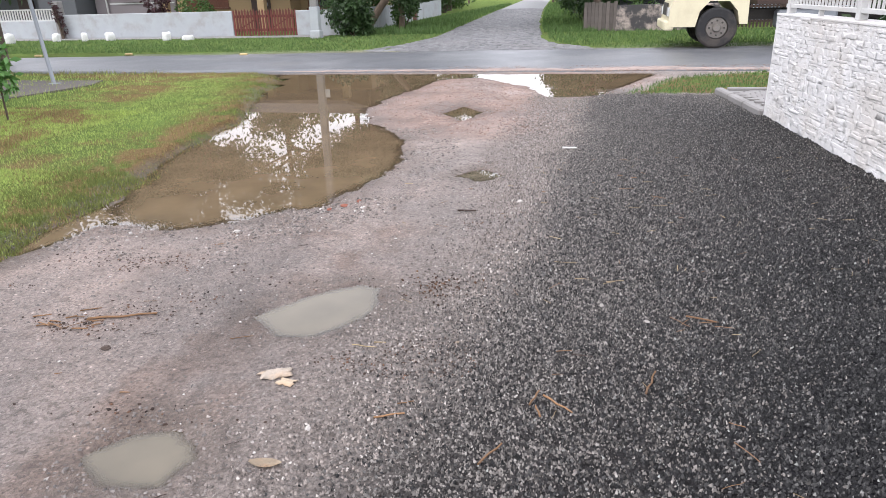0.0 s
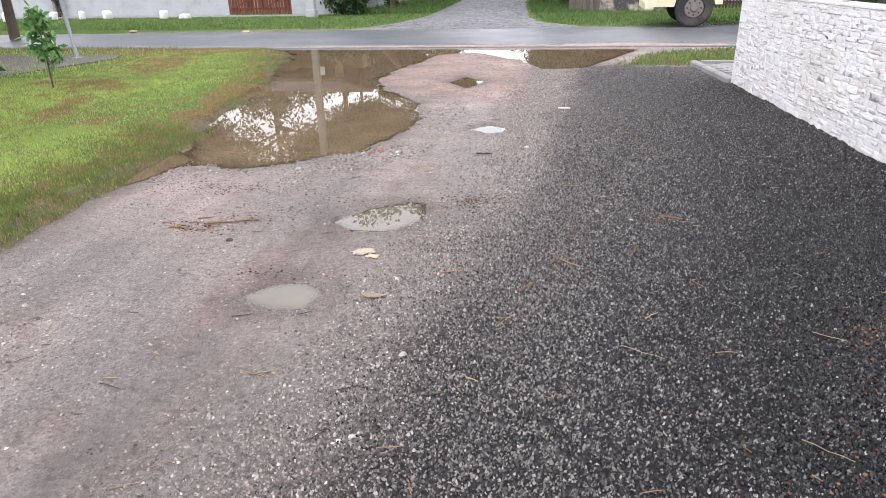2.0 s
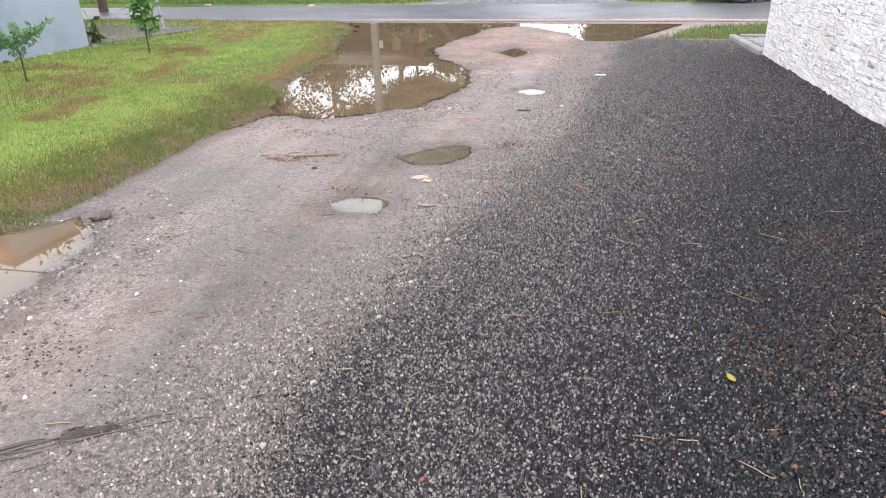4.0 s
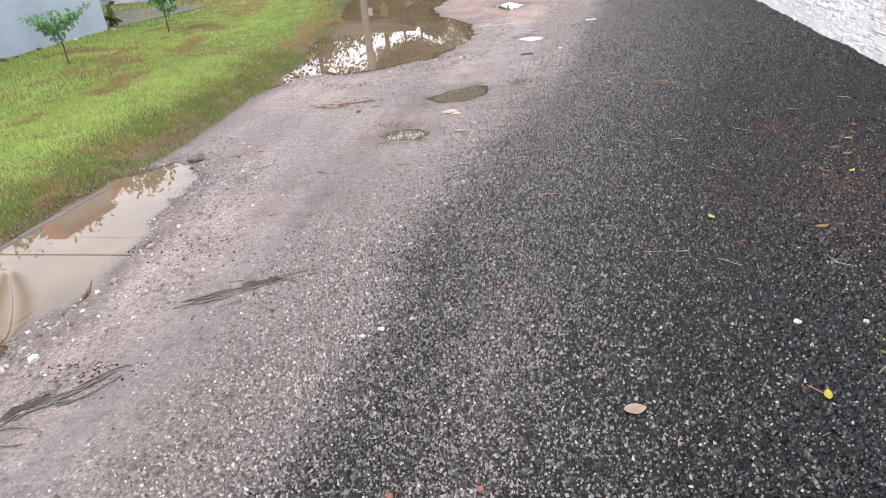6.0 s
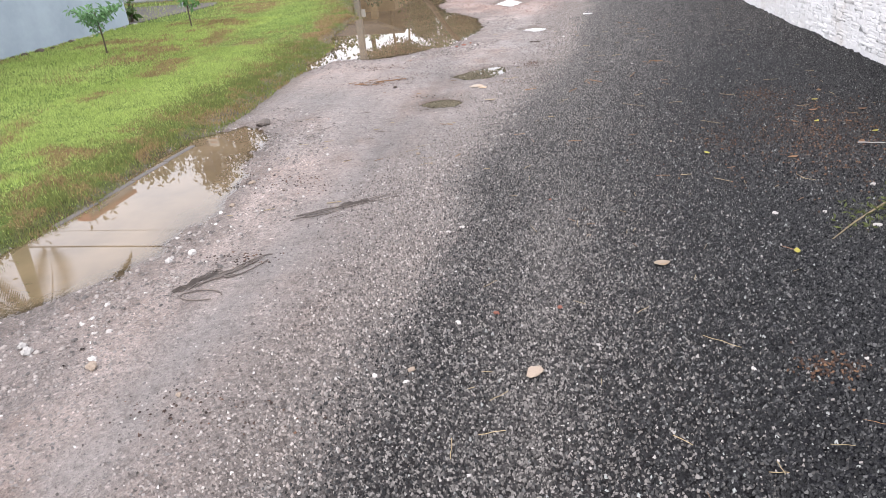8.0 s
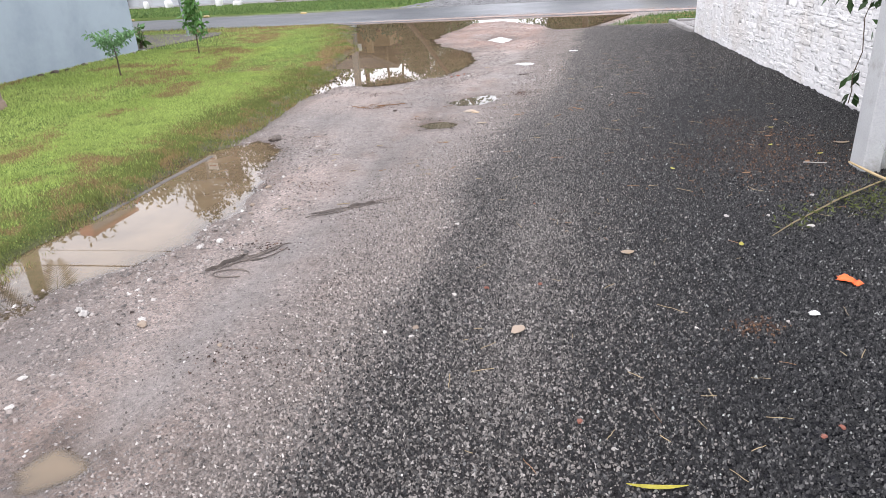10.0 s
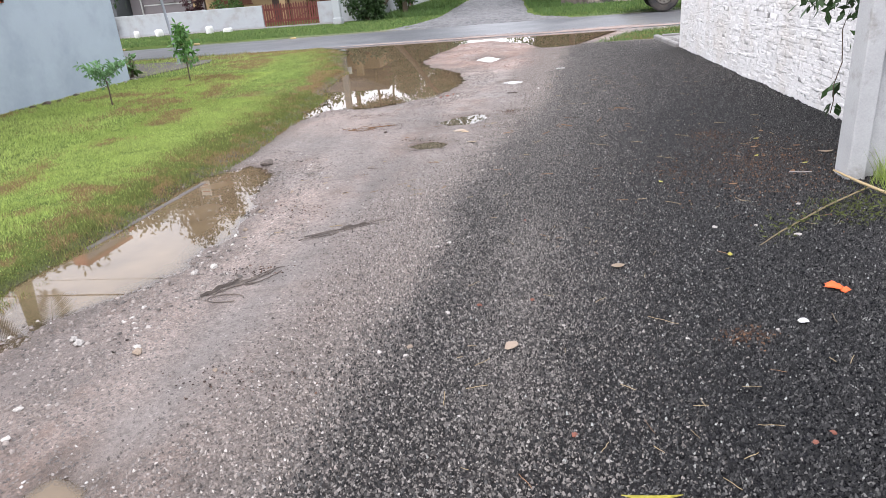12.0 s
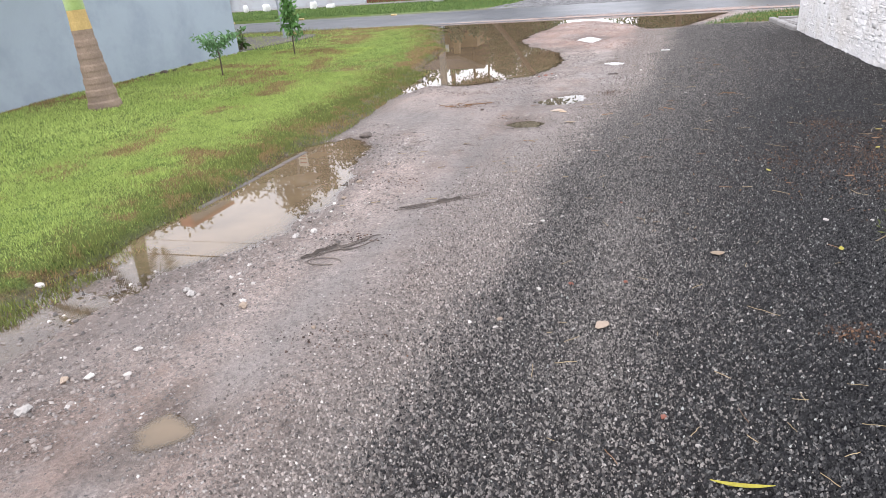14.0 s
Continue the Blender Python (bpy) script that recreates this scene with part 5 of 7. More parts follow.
def sapling(x, y, height, spread, count, mat, size, seed, label, upright):
    r = np.random.default_rng(seed)
    z = ground_z(x, y)
    t = thing("sapling", pose(x, y, z), label, "sapling", "saplings on the lawn")
    bm = bmesh.new()
    tube(bm, [(0, 0, -0.05), (0.01, 0, height * 0.4), (-0.02, 0.01, height * 0.92)], [0.014, 0.011, 0.005], 6)
    cs = []
    for k in range(16 if upright else 11):
        a = k * 2.4
        zz = height * (0.30 + 0.62 * k / 16 if upright else 0.35 + 0.4 * r.random())
        rr = spread * (0.9 - 0.5 * k / 16 if upright else r.uniform(0.7, 1.1))
        tip = (rr * math.cos(a), rr * math.sin(a), zz + rr * (0.3 if upright else 0.55))
        tube(bm, [(0, 0, zz), tip], [0.005, 0.002], 4)
        for s in np.linspace(0.25, 1.05, 5):
            cs.append((tip[0] * s, tip[1] * s, zz + (tip[2] - zz) * s))
    part("stem", bm, M_BARK, t)
    v, f = leaf_cloud(r, cs, 0.05, count, size, 0.5 if upright else 0.0, 0.42)
    raw("foliage", v, f, mat, t)
    return t


sapling(-7.14, 7.38, 1.22, 0.24, 420, M_LEAF3, 0.12, 3, "slender sapling with glossy green leaves on the lawn", True)
sapling(-7.16, 4.85, 0.68, 0.42, 560, M_PALE, 0.08, 4, "low spreading sapling with pale green leaves", False)

# creeper hanging beside the meter pillar
vine = thing("creeper", pose(2.62, 0.45, 0), "dark leafy creeper hanging over the stone wall", "creeper")
bm = bmesh.new()
vp = [(0.12, 0.1, 1.5), (-0.02, 0, 1.3), (-0.08, 0, 1.05), (-0.05, 0, 0.8), (-0.09, 0, 0.62), (-0.07, 0.01, 0.5), (-0.08, 0.01, 0.4)]
tube(bm, vp, [0.004] * 7, 6)
tube(bm, [(0.5, 0.3, 1.4), (0.25, 0.15, 1.5), (0.05, 0.05, 1.55), (-0.1, 0.05, 1.4), (-0.2, 0.2, 1.25)], [0.02, 0.02, 0.015, 0.01, 0.005], 6)
tube(bm, [(0.78, 0.25, 1.1), (0.6, 0.2, 1.55), (0.32, 0.08, 1.72), (0.12, -0.03, 1.5), (0.03, -0.08, 1.24)], [0.085, 0.085, 0.08, 0.06, 0.025], 9)
part("stem", bm, M_BARK, vine)
r = np.random.default_rng(9)
cs = [(-0.05, 0.0, 0.95), (-0.09, 0, 0.62), (-0.04, 0, 0.66), (-0.07, 0.0, 0.48)]
v1, f1 = leaf_cloud(r, cs, 0.05, 14, 0.11, 1.6, 0.42)
cs2 = [(0.0, 0.1, 1.35), (0.1, 0.1, 1.25), (0.05, 0.1, 1.5), (-0.1, 0.15, 1.35), (0.15, 0.2, 1.6), (0.3, 0.2, 1.5), (-0.2, 0.3, 1.35), (0.1, 0.0, 1.15), (0.2, 0.5, 1.5), (0.1, 0.9, 1.45)]
v2, f2 = leaf_cloud(r, cs2, 0.2, 380, 0.095, 1.3, 0.42)
raw("foliage", np.concatenate([v1, v2]), np.concatenate([f1, f2 + len(v1)]), M_LEAF, vine)

# ---------------------------------------------------------------- loose ground cover


def stone_material(name, stops, rough, spec=0.5, bump=0.3):
    """Each stone takes its own colour from a ramp."""
    m = bpy.data.materials.new(name)
    m.use_nodes = True
    n, l = m.node_tree.nodes, m.node_tree.links
    p = n["Principled BSDF"]
    g = n.new("ShaderNodeNewGeometry")
    cr = n.new("ShaderNodeValToRGB")
    cr.color_ramp.interpolation = "LINEAR"
    els = cr.color_ramp.elements
    els[0].position, els[0].color = stops[0][0], (*stops[0][1], 1)
    els[1].position, els[1].color = stops[-1][0], (*stops[-1][1], 1)
    for pos, colour in stops[1:-1]:
        e = els.new(pos)
        e.color = (*colour, 1)
    l.new(g.outputs["Random Per Island"], cr.inputs[0])
    tc = n.new("ShaderNodeTexCoord")
    t = n.new("ShaderNodeTexNoise")
    t.inputs["Scale"].default_value, t.inputs["Detail"].default_value = 220, 3
    l.new(tc.outputs["Object"], t.inputs["Vector"])
    mr = n.new("ShaderNodeMapRange")
    mr.inputs[3].default_value, mr.inputs[4].default_value = 0.6, 1.4
    l.new(t.outputs["Fac"], mr.inputs[0])
    mx = n.new("ShaderNodeMixRGB")
    mx.blend_type, mx.inputs[0].default_value = "MULTIPLY", 1
    l.new(cr.outputs[0], mx.inputs[1])
    l.new(mr.outputs[0], mx.inputs[2])
    l.new(mx.outputs[0], p.inputs["Base Color"])
    p.inputs["Roughness"].default_value = rough
    p.inputs["Specular IOR Level"].default_value = spec
    return m


M_GRAVEL = stone_material("wet_black_gravel", [(0, (0.004, 0.004, 0.004)), (0.42, (0.010, 0.010, 0.0105)), (0.70, (0.023, 0.0225, 0.023)), (0.9, (0.056, 0.055, 0.054)), (0.985, (0.12, 0.116, 0.112)), (1.0, (0.27, 0.28, 0.265))], 0.45, 0.16)
M_DUSTYGRAVEL = stone_material("dusty_grey_gravel", [(0, (0.016, 0.015, 0.014)), (0.35, (0.056, 0.051, 0.047)), (0.65, (0.116, 0.106, 0.098)), (0.95, (0.19, 0.173, 0.16)), (1.0, (0.30, 0.28, 0.26))], 0.45, 0.22)
M_PEBBLE = stone_material("mixed_lane_pebbles", [(0, (0.06, 0.053, 0.05)), (0.3, (0.105, 0.092, 0.085)), (0.75, (0.16, 0.138, 0.126)), (0.96, (0.23, 0.205, 0.188)), (1.0, (0.42, 0.40, 0.38))], 0.5, 0.4)
M_REDGRIT = stone_material("red_sand_grit", [(0, (0.12, 0.07, 0.055)), (0.6, (0.22, 0.14, 0.11)), (0.92, (0.28, 0.21, 0.17)), (1.0, (0.45, 0.41, 0.38))], 0.7, 0.3)
CUBE = np.array([(-1, -1, -1), (1, -1, -1), (1, 1, -1), (-1, 1, -1), (-1, -1, 1), (1, -1, 1), (1, 1, 1), (-1, 1, 1)], float)
CFACE = np.array([(4, 5, 6, 7), (0, 1, 5, 4), (1, 2, 6, 5), (2, 3, 7, 6), (3, 0, 4, 7)])


def stones(name, rng, x, y, size, mat, parent, flat=0.6, sink=0.25):
    n = len(x)
    loc = CUBE[None] * np.array([1, 1, 1]) + rng.uniform(-0.55, 0.55, (n, 8, 3))
    loc[:, 4:, :2] *= rng.uniform(0.3, 0.85, (n, 1, 2))
    loc *= (np.stack([size, size * rng.uniform(0.55, 1, n), size * flat * rng.uniform(0.6, 1.2, n)], -1) * 0.5)[:, None]
    a, b = rng.uniform(0, 6.28, n)[:, None], rng.normal(0, 0.35, n)[:, None]
    lx, ly, lz = loc[..., 0], loc[..., 1], loc[..., 2]
    lx, lz = lx * np.cos(b) - lz * np.sin(b), lx * np.sin(b) + lz * np.cos(b)
    rot = np.stack([lx * np.cos(a) - ly * np.sin(a), lx * np.sin(a) + ly * np.cos(a), lz], -1)
    z = ground_zs(x, y) + size * flat * (0.5 - sink)
    V = (rot + np.stack([x, y, z], -1)[:, None]).reshape(-1, 3)
    F = (CFACE[None] + 8 * np.arange(n)[:, None, None]).reshape(-1, 4)
    return tagged(raw(name, V, F, mat, parent), kind="stuff")


PYRAMID = np.array([(-1, -1, -1), (1, -1, -1), (1, 1, -1), (-1, 1, -1), (0, 0, 1)], float)
PFACE = np.array([(0, 1, 4), (1, 2, 4), (2, 3, 4), (3, 0, 4)])


def chips(name, rng, x, y, size, mat, flat=1.15, sink=0.12):
    """Tiny sharp-edged crushed stones, four faces each."""
    n = len(x)
    loc = PYRAMID[None] + rng.uniform(-0.45, 0.45, (n, 5, 3))
    loc[:, 4, :2] = rng.uniform(-0.9, 0.9, (n, 2))
    loc *= (np.stack([size, size * rng.uniform(0.6, 1, n), size * flat * rng.uniform(0.6, 1.2, n)], -1) * 0.5)[:, None]
    a = rng.uniform(0, 6.28, n)[:, None]
    rot = np.stack([loc[..., 0] * np.cos(a) - loc[..., 1] * np.sin(a), loc[..., 0] * np.sin(a) + loc[..., 1] * np.cos(a), loc[..., 2]], -1)
    z = ground_zs(x, y) + size * flat * (0.5 - sink)
    V = (rot + np.stack([x, y, z], -1)[:, None]).reshape(-1, 3)
    F = (PFACE[None] + 5 * np.arange(n)[:, None, None]).reshape(-1, 3)
    return raw(name, V, F, mat)


rng = np.random.default_rng(101)


def sprinkle(n, x0, x1, y0, y1, chance):
    x, y = rng.uniform(x0, x1, n), rng.uniform(y0, y1, n)
    keep = rng.random(n) < chance(x, y)
    return x[keep], y[keep]


def gravel_mask(x, y, soft=0.5):
    d = inside(x + 0.15 * fractal(x, y, 1.7, 31), y, GRAVEL)
    clear = np.ones_like(x)
    for poly in PUDDLES.values():
        clear *= inside(x, y, poly) < -0.02
    return np.clip(ramp(d, -soft, 0.35), 0, 1) * clear


def lane_mask(x, y):
    ii, jj = np.clip(np.searchsorted(gx, x), 0, nx - 1), np.clip(np.searchsorted(gy, y), 0, ny - 1)
    m = ramp(fractal(x, y, 1.2, 33), -0.45, 0.6) * (inside(x, y, LAWN) < -0.05) * (1 - 0.85 * trodden[jj, ii])
    for poly in PUDDLES.values():
        m *= inside(x, y, poly) < 0.02
    return m


M_MIDGRAVEL = stone_material("grey_brown_fine_gravel", [(0, (0.035, 0.029, 0.026)), (0.3, (0.10, 0.084, 0.075)), (0.62, (0.182, 0.156, 0.14)), (0.92, (0.26, 0.224, 0.203)), (1.0, (0.40, 0.37, 0.34))], 0.45, 0.28)


def two_tone(x, y, size):
    """Black crushed stone, giving way to grey-brown grit towards the dirt."""
    dark = rng.random(len(x)) < blackness(x, y)
    dusty = ~dark & (rng.random(len(x)) < ramp(gravel_depth(x, y), -0.25, 0.25))
    for sel, mat, lab in ((dark, M_GRAVEL, "wet black crushed-stone gravel along the wall"), (dusty, M_DUSTYGRAVEL, "dusty grey gravel in the wheel tracks"), (~dark & ~dusty, M_MIDGRAVEL, "grey-brown fine gravel between dirt and black stone")):
        tagged(chips("gravel", rng, x[sel], y[sel], size[sel], mat), lab, "gravel", kind="stuff")


x, y = sprinkle(560000, -1.5, 3.6, -4.4, 3.2, lambda x, y: gravel_mask(x, y, 1.1) * (1 - 0.75 * ramp(y, -0.3, 0.8) * ramp(-gravel_depth(x, y), 0.1, 0.7)))
two_tone(x, y, 0.0058 + 0.0078 * rng.random(len(x)) ** 1.6)
x, y = sprinkle(200000, -0.6, 3.2, 3.2, 10.5, lambda x, y: gravel_mask(x, y, 0.9))
two_tone(x, y, rng.uniform(0.008, 0.015, len(x)))
# the gravel runs on behind
x, y = sprinkle(70000, -1.2, 6.0, -9.0, -4.4, lambda x, y: gravel_mask(x, y, 0.9))
two_tone(x, y, rng.uniform(0.02, 0.04, len(x)))
x, y = sprinkle(26000, 3.6, 6.0, -4.4, 0.3, lambda x, y: gravel_mask(x, y, 0.2))
two_tone(x, y, rng.uniform(0.02, 0.04, len(x)))
x, y = sprinkle(105000, -3.2, 0.6, -4.4, 3.2, lambda x, y: (0.15 + 0.85 * lane_mask(x, y)) * (lane_mask(x, y) > 0) * (1 - 0.6 * gravel_mask(x, y)) * (1 - 0.5 * ramp(y, 0.2, 1.2)))
gr = chips("pebbles", rng, x, y, 0.005 + 0.011 * rng.random(len(x)) ** 2.5, M_PEBBLE, 0.7, 0.2)
tagged(gr, "small brown and grey pebbles pressed into the mud", "pebbles", kind="stuff")
x, y = sprinkle(16000, -3.4, 0.8, 3.2, 9.0, lambda x, y: lane_mask(x, y))
gr = stones("pebbles", rng, x, y, rng.uniform(0.008, 0.02, len(x)), M_PEBBLE, None, 0.5, 0.35)
tagged(gr, "brown and grey pebbles pressed into the mud", "pebbles", kind="stuff")
x, y = sprinkle(5000, -2.8, 1.6, 7.2, 13.2, lambda x, y: ramp(inside(x, y, RED_SAND), -0.3, 0.2) * (np.minimum.reduce([inside(x, y, p) < 0.0 for p in PUDDLES.values()])))
gr = stones("grit", rng, x, y, rng.uniform(0.008, 0.024, len(x)), M_REDGRIT, None, 0.5, 0.3)
tagged(gr, "reddish sandy grit on the mound by the road", "grit", kind="stuff")
n = 3000
x = rng.uniform(-5, 6, n)
y = ROAD_NEAR(x) + 0.02 + 0.8 * rng.random(n) ** 2.2 * (0.5 + 0.5 * (x > -2.5))
keep = rng.random(n) < ramp(x, -4.5, -1.5) * 0.9 + 0.1
x, y = x[keep], y[keep]
sz = rng.uniform(0.008, 0.02, len(x))
f = (y - ROAD_NEAR(x)) / (ROAD_FAR(x) - ROAD_NEAR(x))
ob = stones("grit", rng, x, y, sz, M_REDGRIT, None, 0.5, 0.3)
co = np.empty(len(ob.data.vertices) * 3, np.float32)
ob.data.vertices.foreach_get("co", co)
co = co.reshape(-1, 8, 3)
co[..., 2] += (0.014 + 0.035 * (1 - (2 * f - 1) ** 2) - ground_zs(x, y))[:, None]
ob.data.vertices.foreach_set("co", co.ravel())
tagged(ob, "pinkish sand and grit washed onto the road's edge", "grit", kind="stuff")
M_SHORE = stone_material("wet_mixed_shore_stones", [(0, (0.05, 0.043, 0.039)), (0.35, (0.13, 0.108, 0.096)), (0.85, (0.215, 0.182, 0.163)), (0.97, (0.27, 0.245, 0.225)), (1.0, (0.46, 0.44, 0.41))], 0.5, 0.4)
# coarse stones along the puddles' shores
shore = lambda x, y, a, b: np.maximum.reduce([ramp(inside(x, y, PUDDLES[k]), a, a + 0.05) * (1 - ramp(inside(x, y, PUDDLES[k]), b, b + 0.06)) for k in ("large", "side")]) * (inside(x, y, LAWN) < -0.25)
x, y = sprinkle(60000, -3.0, -0.8, -4.3, 7.5, lambda x, y: np.maximum(shore(x, y, -0.55, 0.10) * ramp(fractal(x, y, 2.0, 35), -0.4, 0.5), 0.55 * (y < -1.9) * (x < -1.75) * (x > -2.9)))
gr = stones("shore_stones", rng, x, y, 0.005 + 0.024 * rng.random(len(x)) ** 3.2, M_SHORE, None, 0.5, 0.3)
tagged(gr, "coarse pale stones along the puddle edges", "stones", kind="stuff")

# small stones and mud lumps on the rims of the small holes
holes = ("near_hole", "middle", "small_white", "sand_hole", "tiny")
x, y = sprinkle(60000, -1.8, 0.1, -4.2, 9.2, lambda x, y: np.maximum.reduce([ramp(inside(x, y, PUDDLES[k]), -0.2, -0.09) * (1 - ramp(inside(x, y, PUDDLES[k]), -0.05, 0.01)) for k in holes]) * ramp(fractal(x, y, 3.5, 36), -0.5, 0.5))
gr = stones("rim_stones", rng, x, y, 0.005 + 0.011 * rng.random(len(x)) ** 2.4, M_PEBBLE, None, 0.55, 0.25)
tagged(gr, "small wet stones and mud lumps round the holes", "stones", kind="stuff")

# ---------------------------------------------------------------- grass
M_DRYGRASS = leaf_material("dry_brown_grass", (0.31, 0.225, 0.105), 0.4, 0.75)


def blades(name, x, y, z, height, width, mat, label, parent=None):
    n = len(x)
    a, b = rng.uniform(0, 6.28, n), rng.uniform(0, 6.28, n)
    lean = height * rng.uniform(0.1, 0.8, n)
    root = np.stack([x, y, z - 0.005], -1)
    side = np.stack([np.cos(a), np.sin(a), 0 * a], -1) * (width / 2)[:, None]
    tip = root + np.stack([np.cos(b) * lean, np.sin(b) * lean, height], -1)
    V = np.stack([root - side, root + side, tip], 1).reshape(-1, 3)
    ob = raw(name, V, np.arange(3 * n).reshape(-1, 3), mat, parent)
    return tagged(ob, label, "grass", kind="stuff")


def lawn_spots(n, x0, x1, y0, y1):
    x, y = rng.uniform(x0, x1, n), rng.uniform(y0, y1, n)
    w = inside(x + 0.10 * fractal(x, y, 2.2, 3), y + 0.1 * fractal(x, y, 2.2, 5), LAWN)
    k = (w > -0.32) & (rng.random(n) < 0.75 + 0.25 * ramp(w, -0.2, 0.1))
    return x[k], y[k]


for n, x0, x1, y0, y1, h in ((210000, -5.6, -2.85, -4.0, 5.0, 0.030), (85000, -9.0, -5.6, -2.0, 8.2, 0.042), (65000, -8.0, -3.3, 5.0, 12.9, 0.032), (14000, -18, -8, 8.2, 13.0, 0.07), (26000, -9.0, -2.9, -8.8, -4.0, 0.045), (9000, -9.0, -5.6, -4.0, -2.0, 0.045)):
    x, y = lawn_spots(n, x0, x1, y0, y1)
    dry = rng.random(len(x)) < bare(x, y) * 0.85
    rim = ~dry & (rng.random(len(x)) < 0.9 * (1 - ramp(inside(x, y, LAWN) + 0.3 * fractal(x, y, 1.4, 61) + 0.25 * fractal(x, y, 6, 63), 0.0, 0.8)))
    deep = ~dry & ~rim & (rng.random(len(x)) < 0.15 + 0.6 * ramp(fractal(x, y, 0.9, 62), -0.3, 0.4))
    for sel, mat, lab in ((~dry & ~rim & ~deep, M_GRASS, "short bright yellow-green mown lawn grass"), (deep, M_DEEPGRASS, "deeper green patches of mown lawn grass"), (rim, M_EDGEGRASS, "dark olive turf along the lawn's edge"), (dry, M_DRYGRASS, "worn brown dry grass in the lawn")):
        xx, yy = x[sel], y[sel]
        blades("grass", xx, yy, ground_zs(xx, yy), h * (1.45 if mat is M_EDGEGRASS else 1.0) * rng.uniform(0.45, 1.2, len(xx)) * np.clip(1.0 + 0.75 * fractal(xx, yy, 6.5, 64), 0.35, 1.8), rng.uniform(0.005, 0.011, len(xx)) * (1 if h < 0.04 else 1.5), mat, lab)
x, y = rng.uniform(0.9, 7, 9000), rng.uniform(10.2, 13.6, 9000)
k = (inside(x, y, [(1.0, 10.3), (1.9, 12.3), (3.3, 13.1), (7, 13.3), (7, 10.6), (2.3, 10.5)]) > -0.08)
x, y = x[k], y[k]
blades("grass", x, y, ground_zs(x, y), rng.uniform(0.03, 0.09, len(x)), rng.uniform(0.01, 0.018, len(x)), M_ROUGHGRASS, "rough green verge grass beside the road")
x, y = rng.uniform(-32, 16, 60000), 18 + 8 * rng.random(60000) ** 1.2
lxx, rxx = np.interp(y, ys, lx) - 0.15, np.interp(y, ys, rx) + 0.25
k = (y > ROAD_FAR(x) + 0.15 * rng.random(len(x))) & ((x < lxx) | (x > rxx)) & ~((y > 23.95) & (x < -9.2)) & ~((y > 25.15) & (x > 1))
x, y = x[k], y[k]
tall = np.where((x > -1.5) & (y > 20), 1.7, 1.0)
blades("grass", x, y, ground_zs(x, y), rng.uniform(0.02, 0.085, len(x)) * tall, rng.uniform(0.018, 0.035, len(x)), M_ROUGHGRASS, "green roadside verge grass across the road")
x, y = rng.uniform(-9, 3, 26000), 25 + 45 * rng.random(26000) ** 1.5
lxx, rxx = np.interp(y, ys, lx) - 0.1, np.interp(y, ys, rx) + 0.15
k = ((x < lxx) & (x > -8.6)) | ((x > rxx) & (x < 0.5))
x, y = x[k], y[k]
blades("grass", x, y, ground_zs(x, y), rng.uniform(0.08, 0.22, len(x)), rng.uniform(0.03, 0.06, len(x)), M_ROUGHGRASS, "green grass along the side street")

# ---------------------------------------------------------------- ledge stones of the white wall
r = random.Random(12)
count = 0
rest_v, rest_f = [], []


def ledge(x0, y0, z0, y1, z1):
    """A split-faced stone in the wall's own space: rough front at x0, chamfered all round."""
    ny = max(3, int((y1 - y0) / 0.045))
    nz = 3
    zrow = (0.0, min(0.005, (z1 - z0) * 0.2), z1 - z0 - min(0.005, (z1 - z0) * 0.2), z1 - z0)
    vs, fs = [], []
    for i in range(ny + 1):
        for j in range(nz + 1):
            edge = (i in (0, ny)) + (j in (0, nz))
            vs.append((x0 + (0.0010 if edge else 0) + r.uniform(-0.0022, 0.0022), y0 + (y1 - y0) * i / ny + r.uniform(-0.004, 0.004), z0 + zrow[j] + (0.006 if j in (0, nz) else 0.003) * r.uniform(-1, 1)))
    w = nz + 1
    for i in range(ny):
        for j in range(nz):
            fs.append((i * w + j, i * w + j + 1, (i + 1) * w + j + 1, (i + 1) * w + j))
    rim = [i * w for i in range(ny + 1)] + [ny * w + j for j in range(1, w)] + [i * w + nz for i in range(ny - 1, -1, -1)] + [j for j in range(nz - 1, 0, -1)]
    o = len(vs)
    for k in rim:
        vs.append((0.03, vs[k][1], vs[k][2]))
    m = len(rim)
    for k in range(m):
        fs.append((rim[k], rim[(k + 1) % m], o + (k + 1) % m, o + k))
    return vs, fs


z = -0.03
while z < 1.15:
    h = min(r.choice((0.030, 0.038, 0.046, 0.056, 0.066)), 1.165 - z)
    if h < 0.02:
        break
    yy = -r.uniform(0, 0.1)
    while yy > -8.58:
        ln = min(r.uniform(0.07, 0.30), yy + 8.6)
        if ln < 0.04:
            break
        halves = [0, 1] if h < 0.05 or r.random() < 0.5 else [0, r.uniform(0.4, 0.6), 1]
        for c0, c1 in zip(halves, halves[1:]):
            proud = r.uniform(0, 0.003) if r.random() < 0.9 else r.uniform(0.004, 0.009)
            vs, fs = ledge(0.004 - proud, yy - ln + 0.0005, z + h * c0 + 0.0005, yy - 0.0005, z + h * c1 - 0.0005)
            if -7.6 < yy < -0.2 and z > 0.62 and count < 300:
                raw("ledge_stone", vs, fs, M_STONEPAINT, wall_east)
                count += 1
            else:
                o = len(rest_v)
                rest_v += vs
                rest_f += [tuple(o + k for k in f) for f in fs]
        yy -= ln
    z += h
tagged(raw("ledge_stones", rest_v, rest_f, M_STONEPAINT, wall_east), kind="stuff")

